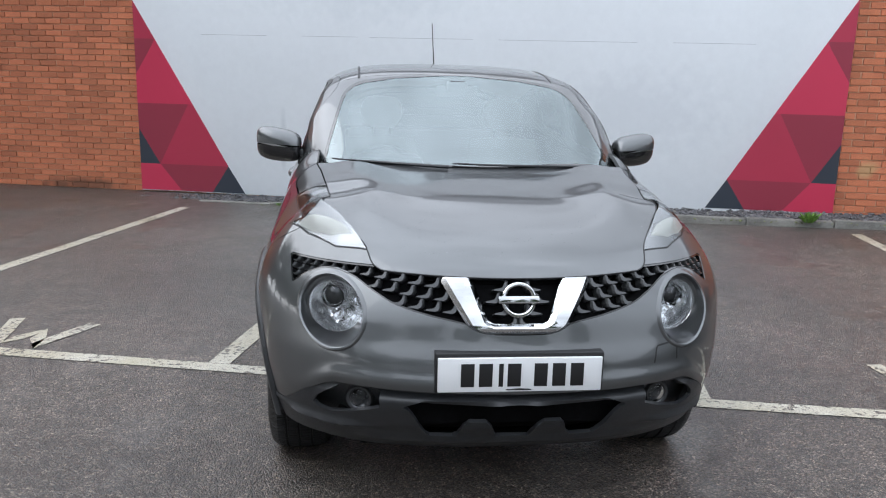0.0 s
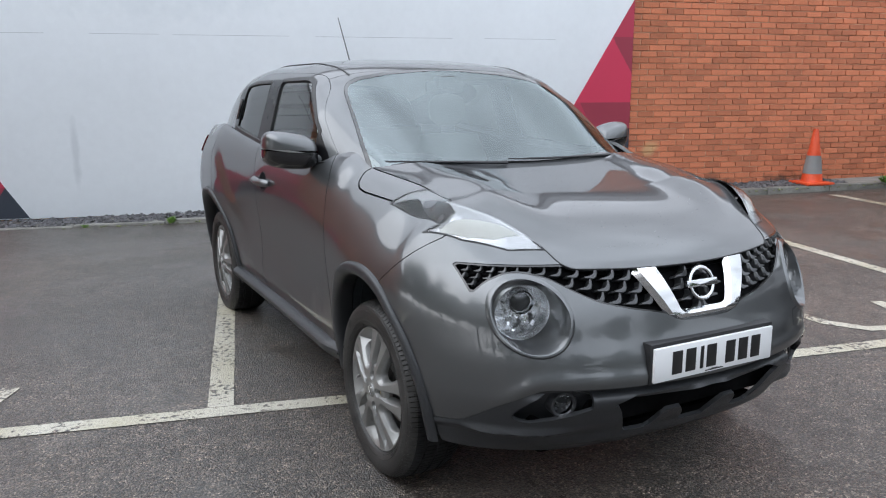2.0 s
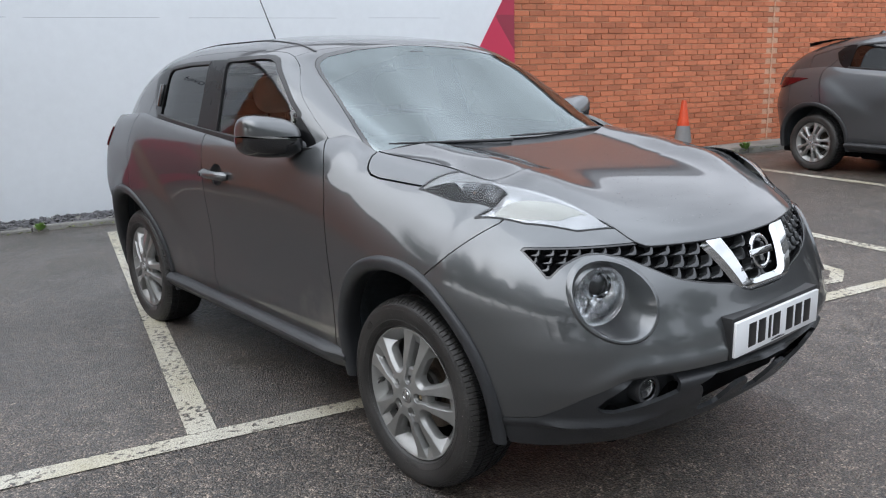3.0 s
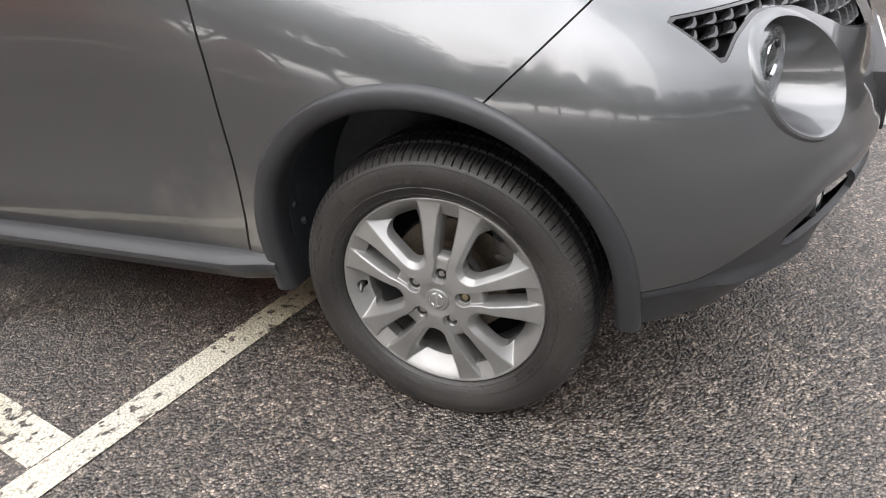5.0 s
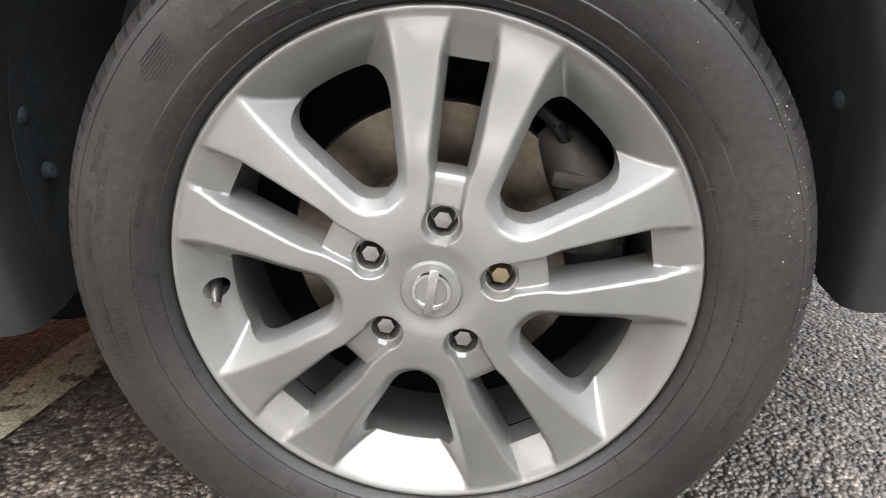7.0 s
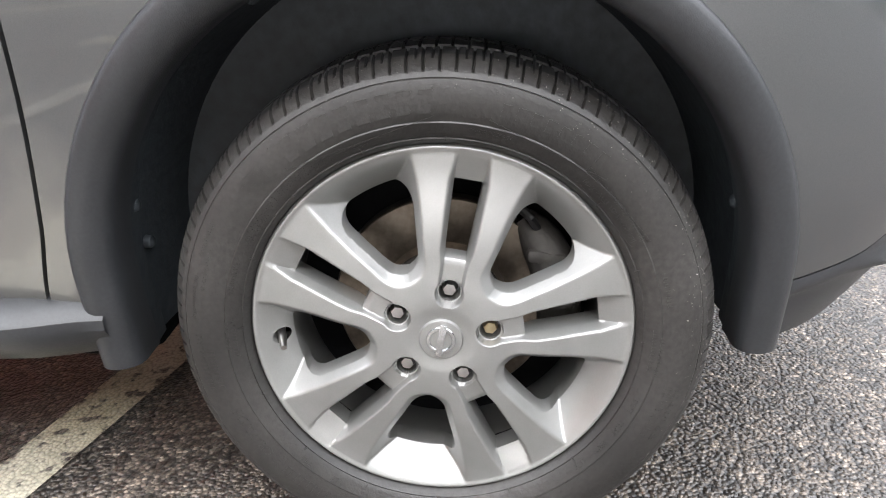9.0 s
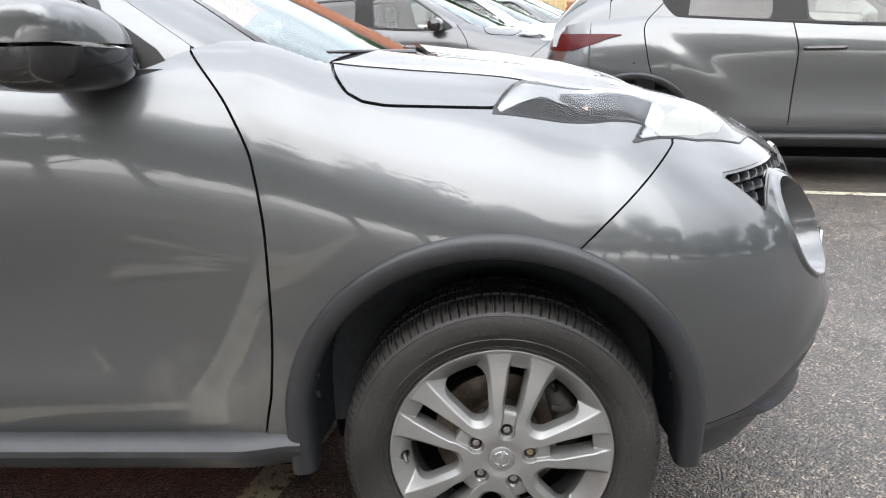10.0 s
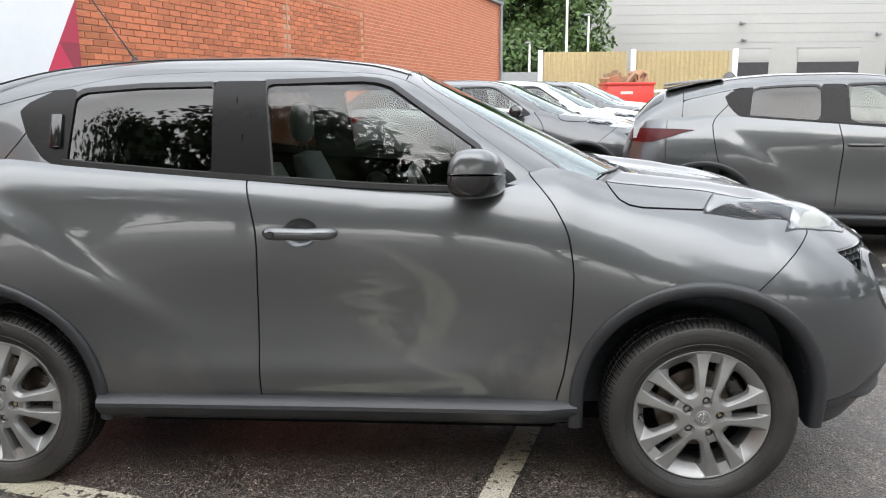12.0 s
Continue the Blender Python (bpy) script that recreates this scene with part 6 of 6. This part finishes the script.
def tyre_grit():
    """Pale wet grit stuck to the upper sidewall and shoulder."""
    rr = random.Random(21)
    shape = curve((0.262, 0.0138), (0.268, 0.0145), (0.282, 0.0150), (0.295, 0.0125), (0.304, 0.0085), (0.31, 0.003), (0.315, -0.004), (0.322, -0.018))
    V, F = [], []
    for _ in range(300):
        t = radians(min(max(rr.gauss(48, 36), -30), 165))
        r = min(max(rr.gauss(0.306, 0.011), 0.264), 0.3215)
        c = Vector((float(shape(r)) + 0.0006, r * math.cos(t), r * math.sin(t)))
        s = rr.uniform(0.0003, 0.0008) * (1.5 if rr.random() < 0.08 else 1.0)
        turn = Euler((rr.uniform(0, 6), rr.uniform(0, 6), rr.uniform(0, 6))).to_matrix()
        n = len(V)
        V += [tuple(c + turn @ (Vector(q) * s)) for q in ((1, 0, -0.6), (-0.6, 0.9, -0.5), (-0.5, -0.9, -0.6), (0.1, 0.1, 1.0))]
        F += [(n, n + 2, n + 1), (n, n + 1, n + 3), (n + 1, n + 2, n + 3), (n + 2, n, n + 3)]
    return Patch(V, F)


wheel_meshes = {}


def wheel_parts(fine):
    """Meshes that all wheels of one fineness share."""
    if fine in wheel_meshes:
        return wheel_meshes[fine]
    t = tyre_patch(112, 9) if fine else tyre_patch(60, 4)
    N = t.normals()
    i = int(np.argmax(t.V[:, 0]))
    t = t if N[i, 0] > 0 else t.flipped()
    W = wheel_meshes[fine] = {}
    W["tyre"] = mesh_of("tyre", t.V, t.F, ("tyre", "tread"), True, 28)
    # tread faces take the darker rubber that has the arch's shade in it
    for face in W["tyre"].polygons:
        face.material_index = int(face.center.x < -0.022)
    if fine:
        m = sidewall_marks()
        W["tyre_lettering"] = mesh_of("tyre_lettering", m.V, m.F, "tyre", False)
        m = tyre_grit()
        W["tyre_grit"] = mesh_of("tyre_grit", m.V, m.F, "grit", False)
    a = alloy_patch(150, 120) if fine else alloy_patch(46, 32)
    W["rim"] = mesh_of("rim", a.V, a.F, "alloy", True, 62)
    b = lathe([(0.1905, -0.055), (0.1885, -0.075), (0.1875, -0.16), (0.2, -0.19)], 72).flipped()
    N = b.normals()
    if (b.V[:, 1:] * N[:, 1:]).sum() > 0:
        b = b.flipped()
    W["barrel"] = mesh_of("barrel", b.V, b.F, "alloy", True, 40)
    c = lathe([(0.0, 0.0185), (0.0085, 0.0185), (0.0245, 0.0175), (0.0262, 0.015), (0.0262, 0.0)], 48)
    W["hub_cap"] = mesh_of("hub_cap", c.V, c.flipped().F if c.normals()[:, 0].mean() < 0 else c.F, "alloy", True, 40)
    rg = lathe([(0.0125, 0.0183), (0.0135, 0.0198), (0.0165, 0.0198), (0.0175, 0.0183)], 40)
    rg = rg + box((0.0183, -0.0040, -0.0205), (0.0205, 0.0040, 0.0205), 0.0004)
    W["cap_mark"] = mesh_of("cap_mark", rg.V, rg.F, "chrome", True, 30)
    hx = lathe([(0.0, 0.002), (0.0075, 0.0015), (0.0095, -0.003), (0.0095, -0.03)], 6)
    W["nut"] = mesh_of("wheel_nut", hx.V, hx.F, "nut", False)
    W["lock_nut"] = mesh_of("locking_nut", hx.V, hx.F, "brass", False)
    cup = lathe([(0.0132, 0.003), (0.0130, -0.006), (0.0124, -0.022), (0.0, -0.023)], 28)
    W["nut_cup"] = mesh_of("nut_cup", cup.V, cup.F, "alloy", True, 40)
    d = lathe([(0.075, -0.085), (0.078, -0.075), (0.082, -0.092), (0.138, -0.092), (0.140, -0.095), (0.140, -0.115)], 64)
    W["brake_disc"] = mesh_of("brake_disc", d.V, d.F, "disc", True, 30)
    hubp = lathe([(0.0, -0.06), (0.07, -0.062), (0.076, -0.075), (0.078, -0.09)], 40)
    W["disc_bell"] = mesh_of("disc_bell", hubp.V, hubp.F, "iron", True, 30)
    sh = lathe([(0.02, -0.122), (0.16, -0.124), (0.188, -0.128), (0.19, -0.16)], 48)
    W["back_plate"] = mesh_of("back_plate", sh.V, sh.F, "void", True, 30)
    v = tube([(-0.034, -0.004, 0.003), (-0.016, 0.002, 0.0), (-0.004, 0.006, -0.003), (0.0, 0.0075, -0.004), (0.006, 0.0095, -0.0055)], [0.0058, 0.0052, 0.0050, 0.0040, 0.0038], 12)
    W["valve"] = mesh_of("valve", v.V, v.F, "nut", True, 40)
    return W


def add_wheel(car, at, sgn, fine=True):
    """at: the wheel's middle on the outer face; the wheel's face looks along +x before it is turned."""
    W = wheel_parts(fine)
    m = (at if sgn > 0 else at @ Matrix.Rotation(math.pi, 4, "Z")) @ Matrix.Diagonal((1, 1.03, 1.03, 1))
    tyre = place("wheel", W["tyre"], car, m, "black road tyre on a silver five-spoke alloy rim")
    if fine:
        tagged(place("tyre_lettering", W["tyre_lettering"], tyre), kind="stuff")
        tagged(place("tyre_grit", W["tyre_grit"], tyre), kind="stuff")
    rim = place("rim", W["rim"], tyre, None, "silver alloy rim with five pairs of spokes")
    for nm in ("barrel", "hub_cap", "cap_mark", "brake_disc", "disc_bell", "back_plate"):
        place(nm, W[nm], tyre)
    for i in range(5):
        t = radians(90 + 72 * i)
        c = (0, NUT_R * math.cos(t), NUT_R * math.sin(t))
        place("wheel_nut", W["lock_nut" if i == 4 else "nut"], tyre, pose(*c))
        place("nut_cup", W["nut_cup"], tyre, pose(*c))
    place("valve", W["valve"], tyre, pose(-0.010, VALVE_AT[0] - 0.002, VALVE_AT[1]))
    turn = [(-0.100 + 0.010 * math.sin(k * 0.5), 0.146 * math.cos(t), 0.146 * math.sin(t)) for k, t in enumerate(np.linspace(radians(-8), radians(58), 9))]
    cal = part("brake_caliper", tube(turn, [0.020, 0.026, 0.030, 0.031, 0.031, 0.030, 0.028, 0.024, 0.016], 12), "iron", tyre)
    if fine:
        part("caliper_bracket", box((-0.086, 0.108, 0.020), (-0.066, 0.168, 0.040), 0.007), "iron", cal)
        part("caliper_bracket", box((-0.086, 0.088, 0.080), (-0.066, 0.140, 0.098), 0.007), "iron", cal)
        part("spring_clip", box((-0.064, 0.112, 0.046), (-0.058, 0.120, 0.066), 0.001), "nut", cal)
        part("pad_tab", box((-0.066, 0.136, 0.050), (-0.057, 0.148, 0.064), 0.002), "brass", cal)
        part("bleed_pipe", tube([(-0.09, 0.10, 0.115), (-0.078, 0.085, 0.135), (-0.09, 0.06, 0.150)], 0.006, 8), "seal", cal)
    return tyre


WHEEL_X, WHEEL_Z = 0.830, 0.321
for sgn in (-1, 1):
    for y in (0.0, 2.53):
        add_wheel(main_car, pose(sgn * WHEEL_X, y, WHEEL_Z, 11 if y == 0 else 22, 0, 0), sgn)

# ---- other cars in the yard ----
def bay_pose(p, q, turn=0.0, lift=0.0):
    v = bay(p, q, 0)
    return Matrix.Translation((v[0], v[1], v[2] + lift)) @ Matrix.Rotation(radians(-13.5 + turn), 4, "Z")


STRETCH = 1.09


def parked(p, q, paint, label, turn=0.0):
    c = build_car(bay_pose(p, q, turn), paint, label, False, "parked cars", "wedge")
    longer = Matrix.Translation((0, 3.25 * (1 - STRETCH), 0)) @ Matrix.Diagonal((1, STRETCH, 1, 1))
    for o in c.children:
        o.matrix_basis = longer @ o.matrix_basis
    lid = [[(w * (0.56 - 0.05 * t_), 2.36 + 0.52 * t_, 1.548 - 0.042 * t_ * t_ - 0.020 * w * w - (0.0 if up else 0.012 + 0.030 * t_)) for w in np.linspace(-1, 1, 11)] for up, t_ in ((1, 0.0), (1, 0.35), (1, 0.7), (1, 0.97), (1, 1.0), (0, 1.0), (0, 0.6), (0, 0.2))]
    part("roof_spoiler", outward(Patch.grid(np.array(lid)), (0, 2.6, 1.51)), paint, c, "roof spoiler over the rear glass")
    for sgn in (-1, 1):
        sides = [((sgn * (float(flank(v_, 0.34)) + 0.004), v_, 0.0), (sgn, 0, 0), (0, 0, 1)) for v_ in np.linspace(0.10, 2.02, 20)]
        clad = sweep(sides, [(-0.02, 0.430), (0.010, 0.425), (0.016, 0.395), (0.006, 0.365), (-0.02, 0.36)])
        part("sill_cladding", clad if sgn < 0 else clad.flipped(), "plastic", c, "black cladding along the sill")
        for y in (3.25 * (1 - STRETCH), 2.53 * STRETCH + 3.25 * (1 - STRETCH)):
            add_wheel(c, pose(sgn * 0.850, y, 0.331, 40 * y + 7 * sgn, 0, 0), sgn, False)
    return c


CARS = [
    (6.15, -3.22, "paint", "grey metallic crossover seen from its tail, on wet asphalt"),
    (8.55, 0.95, "paint_dark", "dark grey crossover parked nose out by the brick wall"),
    (11.0, 0.85, "paint_white", "white crossover parked nose out by the brick wall"),
    (13.45, 0.75, "paint_dark", "dark grey crossover in the row of parked cars"),
    (15.9, 0.8, "paint_white", "white crossover at the end of the parked row"),
    (9.6, -4.6, "paint_brown", "dark crossover behind the grey one"),
]
for p, q, paint, label in CARS:
    parked(p, q, paint, label)

# ---- far side of the yard: fence, skip, white warehouse, lamp posts ----
FAR = Matrix.Translation((-3.402, 0.71, 0)) @ Matrix(((0.0712, 0.9975, 0, 0), (-0.9975, 0.0712, 0, 0), (0, 0, 1, 0), (0, 0, 0, 1)))


def far(p, name, mat, parent=None, label="", category="", kind="", group=""):
    ob = part(name, p, mat, parent, label, 30)
    if parent is None:
        ob.matrix_world = FAR
        tagged(ob, label, category, group, kind)
    return ob


def ribs(x0, x1, d, z0, z1, step, depth):
    """Corrugated sheet."""
    n = int((x1 - x0) / step)
    prof = []
    for k in range(n):
        a = x0 + k * step
        prof += [(a, 0.0), (a + step * 0.35, 0.0), (a + step * 0.5, depth), (a + step * 0.85, depth)]
    P = np.array([[(a, d - o, z) for a, o in prof] for z in (z0, z1)])
    return Patch.grid(P)


fence = thing("sheet_fence", "tall ochre corrugated sheet fence with white posts", "fence", FAR)
for a, b in ((4.95, 9.45), (9.65, 14.6)):
    part("sheet", ribs(a, b, 40.0, 1.05, 3.74, 0.24, 0.05), "ochre", fence, sharp=20)
    part("rail", box((a, 39.9, 1.72), (b, 39.98, 1.86)), "white_metal", fence)
for a in (4.9, 9.55, 14.65):
    part("post", box((a - 0.11, 39.84, 0.45), (a + 0.11, 40.1, 3.84), 0.02), "white_metal", fence)
low = thing("low_fence", "low grey boarded fence", "fence", FAR)
part("board_panel", box((-6, 45.0, 0.5), (5.6, 45.1, 2.95)), "grey_metal", low)
skip_ = thing("waste_skip", "red steel waste skip heaped with scrap wood", "skip", FAR)
part("skip_body", box((7.35, 35.4, 0.50), (9.45, 37.2, 2.08), 0.04), "skip_red", skip_)
part("skip_rim", box((7.30, 35.32, 2.02), (9.5, 37.28, 2.14), 0.03), "skip_red", skip_)
part("yellow_mark", box((7.95, 35.385, 1.62), (8.5, 35.40, 1.74)), "lamp_cream", skip_)
for k in range(16):
    a, t = 7.5 + 1.8 * rng.random(), rng.uniform(-0.9, 0.9)
    part("scrap_board", box((-0.05, -0.3, -0.1), (0.06, 0.3, rng.uniform(0.25, 0.75)), 0.01), "wood", skip_, at=pose(a, 36.3 + rng.uniform(-0.5, 0.5), 2.1, rng.uniform(-25, 25), 50 * t, rng.uniform(0, 180)))
hall = thing("warehouse", "long white clad warehouse with roller shutters", "building", FAR)
part("wall", box((13.3, 66.0, 0.6), (36.7, 90, 9.6), 0.03), "render", hall)
part("roof", box((13.1, 65.9, 9.6), (36.9, 90, 9.9), 0.05), "grey_metal", hall)
for z in (5.9, 6.65, 7.4, 8.15, 8.9):
    part("cladding_seam", box((13.3, 65.985, z), (36.7, 66.0, z + 0.02)), "grey_metal", hall)
for a, b in ((24.15, 26.95), (29.35, 34.4)):
    sh = part("shutter", box((a, 65.93, 4.3), (b, 66.0, 5.4), 0.01), "render", hall, "half-raised white roller shutter")
    # dark panel on the wall, painted as the shade inside the doorway
    part("opening", box((a, 65.92, 1.0), (b, 65.99, 4.3)), "shutter_dark", sh)
    part("lintel", box((a - 0.1, 65.9, 5.4), (b + 0.1, 65.99, 5.46)), "grey_metal", sh)
for a, z in ((24.4, 7.35), (24.6, 6.0), (35.6, 6.4), (13.5, 7.2)):
    part("wall_lamp", box((a, 65.6, z), (a + 0.35, 66.0, z + 0.22), 0.05), "grey_metal", hall)
for a, d, z1 in ((7.75, 50, 12.0), (9.1, 50, 6.5), (5.45, 50, 4.85)):
    lp = thing("lamp_post", "thin grey lamp post behind the fence", "lamp post", FAR, "lamp posts")
    part("pole", tube([(a, d, 0.6), (a, d, z1)], [0.09, 0.06], 8), "white_metal", lp)
    part("lantern", box((a - 0.3, d - 0.12, z1), (a + 0.1, d + 0.12, z1 + 0.12), 0.03), "grey_metal", lp)
part("corner_post", box((36.72, 65.9, 0.6), (36.95, 66.15, 7.6), 0.03), "kerb", hall)
for a in (42.2, 44.75):
    flag = thing("banner_flag", "red upright banner on a white pole", "banner", FAR, "banners")
    part("pole", tube([(a, 75, 0.6), (a, 75, 6.75)], 0.06, 8), "white_metal", flag)
    part("cloth", box((a + 0.06, 74.98, 3.6), (a + 0.75, 75.0, 6.65), 0.005), "banner", flag)

# ---- trees ----
def tree(at, height, spread, leaves, seed, mat="leaf", size=0.16, label="broad green tree in full leaf", stem=0.28):
    """A tapered trunk with limbs and a crown of many small leaves in uneven clumps."""
    r = random.Random(seed)
    t = thing("tree", label, "tree", at, "trees")
    trunk = tube([(0, 0, -0.3), (0.05, 0, height * 0.2), (-0.08, 0.1, height * 0.45), (0.05, 0.0, height * 0.8)], [height * 0.017, height * 0.014, height * 0.010, height * 0.004], 10)
    clumps = []
    for k in range(16):
        a, up = r.uniform(0, 6.3), r.uniform(stem, 0.95)
        reach = spread * r.uniform(0.35, 1.0) * math.sin(math.pi * min(up * 0.8 + 0.12, 1)) ** 0.6
        tip = Vector((reach * math.cos(a), reach * math.sin(a), height * up))
        base = Vector((0, 0, height * max(up - 0.25, stem * 0.55)))
        trunk = trunk + tube([tuple(base), tuple((base + tip) / 2 + Vector((0, 0, 0.06 * height))), tuple(tip)], [height * 0.006, height * 0.004, height * 0.0015], 6)
        clumps.append((tip, spread * r.uniform(0.25, 0.5)))
        clumps.append(((base + tip) / 2 + Vector((0, 0, 0.08 * height)), spread * r.uniform(0.2, 0.4)))
    part("trunk", trunk, "bark", t)
    n = leaves
    V = np.zeros((n, 4, 3))
    for i in range(n):
        c, rad = clumps[r.randrange(len(clumps))]
        d = Vector((r.gauss(0, 1), r.gauss(0, 1), r.gauss(0, 0.8))).normalized() * rad * r.random() ** 0.4
        p = c + d
        u = Vector((r.gauss(0, 1), r.gauss(0, 1), r.gauss(0, 1))).normalized()
        w = u.orthogonal().normalized()
        s = size * r.uniform(0.6, 1.3)
        for k, (a, b) in enumerate(((-1, 0), (0, -0.55), (1, 0), (0, 0.55))):
            V[i, k] = p + u * a * s + w * b * s
    F = np.arange(n * 4).reshape(n, 4).tolist()
    crown = place("crown", mesh_of("crown", V.reshape(-1, 3), F, mat, False), t)
    return t


def clear_ground(x, y):
    return float(ground_z(x, y))


# beyond the fence
for k, (a, d, h) in enumerate(((3.0, 55, 10.5), (6.6, 57, 11.5), (7.6, 56, 9.6), (1.0, 60, 12.0), (-3, 62, 11), (51, 88, 11.0))):
    v = FAR @ Vector((a, d, 0))
    tree(Matrix.Translation((v.x, v.y, clear_ground(v.x, v.y))), h, h * 0.40, 15000, 40 + k, "leaf", 0.20)
# on the open side of the yard, where the car's flank and glass mirror them
for k, (x, y, h) in enumerate(((-13.5, -0.6, 8.6), (-13.0, 3.6, 10.0), (-14.0, 8.2, 10.5), (-12.6, 1.5, 9.2), (-13.6, 5.9, 9.8), (-16.5, 13, 9), (-13.8, -3.4, 8.4), (-13.2, -6.4, 9.0), (-13.9, -9.6, 8.8), (-12.8, -12.8, 8.2))):
    tree(Matrix.Translation((x, y, 0)), h, h * 0.36, 9000, 70 + k, "leaf_dark", 0.125, "dark green tree at the open edge of the yard", 0.26)
# unseen trees, mirrored in the chrome; the row is added to dim the bumper
for k, (x, y, h) in enumerate(((-11.0, -17.5, 7.5), (-6.5, -20.0, 8.2), (-1.0, -21.5, 6.6), (5.0, -21.0, 7.4), (11.5, -20.0, 7.0))):
    tree(Matrix.Translation((x, y, clear_ground(x, y))), h, h * 0.42, 7000, 90 + k, "leaf_dark", 0.16, "dark green tree out of view across the yard, dims the bumper", 0.30)
# a long unseen hedge across the yard, added as a dark horizon for reflections
r = random.Random(5)
n = 9000
V = np.zeros((n, 4, 3))
for i in range(n):
    along = r.uniform(0, 90)
    x, y = -44 + along, -38 + 3 * math.sin(along * 0.11)
    high = 2.4 + 1.1 * noise.noise((along * 0.21, 7.0, 0.0)) + 0.6 * noise.noise((along * 0.9, 3.0, 0.0))
    p = Vector((x + r.uniform(-0.9, 0.9), y + r.uniform(-0.9, 0.9), high * r.random() ** 0.7))
    u = Vector((r.gauss(0, 1), r.gauss(0, 1), r.gauss(0, 1))).normalized()
    w = u.orthogonal().normalized()
    s_ = r.uniform(0.16, 0.34)
    for k, (a, b) in enumerate(((-1, 0), (0, -0.6), (1, 0), (0, 0.6))):
        V[i, k] = p + u * a * s_ + w * b * s_
hedge = place("hedge", mesh_of("hedge", V.reshape(-1, 3), np.arange(n * 4).reshape(n, 4).tolist(), "leaf_dark", False))
tagged(hedge, "long dark green hedge out of view, a dark horizon for reflections", "hedge", kind="stuff")

# ---- bricks of the near wall ----
def brick_mesh():
    w, h = 0.2155 / 2, 0.0655 / 2
    V = [(-w, 0.012, -h), (w, 0.012, -h), (w, 0.012, h), (-w, 0.012, h),
         (-w + 0.004, 0, -h + 0.004), (w - 0.004, 0, -h + 0.004), (w - 0.004, 0, h - 0.004), (-w + 0.004, 0, h - 0.004)]
    F = [(4, 5, 6, 7), (0, 1, 5, 4), (1, 2, 6, 5), (2, 3, 7, 6), (3, 0, 4, 7)]
    return V, F


bV, bF = brick_mesh()
one = mesh_of("brick", bV, bF, "brick", False)
rest_V, rest_F, single = [], [], 0
for row in range(0, 41):
    z = 0.0 + 0.0375 + row * 0.075
    for col in range(-40, 112):
        a = (col + (0.5 if row % 2 else 0)) * 0.225
        if a - 0.1 < -6.5 or a + 0.1 > 16.0 or (-0.1 < a < BOARD + 0.1) or abs(a - 13.05) < 0.02:
            half = None
            if abs(a) < 0.05 and a > -1:
                half = -0.0575
            elif abs(a - BOARD) < 0.06:
                half = BOARD + 0.062
            if half is not None:
                n = len(rest_V)
                rest_V += [(x * 0.5 + half, y, h + z) for x, y, h in bV]
                rest_F += [tuple(i + n for i in f) for f in bF]
            continue
        jit = (rng.uniform(-0.002, 0.002), rng.uniform(-0.0025, 0.0012), rng.uniform(-0.0012, 0.0012))
        near = (-1.6 < a < 0 and z < 1.65) or (BOARD < a < BOARD + 1.6 and z < 1.5)
        if near and single < 300:
            b = place("brick", one, wall_north, pose(a + jit[0], jit[1], z + jit[2]))
            single += 1
        else:
            n = len(rest_V)
            rest_V += [(x + a + jit[0], y + jit[1], h + z + jit[2]) for x, y, h in bV]
            rest_F += [tuple(i + n for i in f) for f in bF]
rest = place("bricks", mesh_of("bricks", rest_V, rest_F, "brick", False), wall_north)
tagged(rest, kind="stuff")
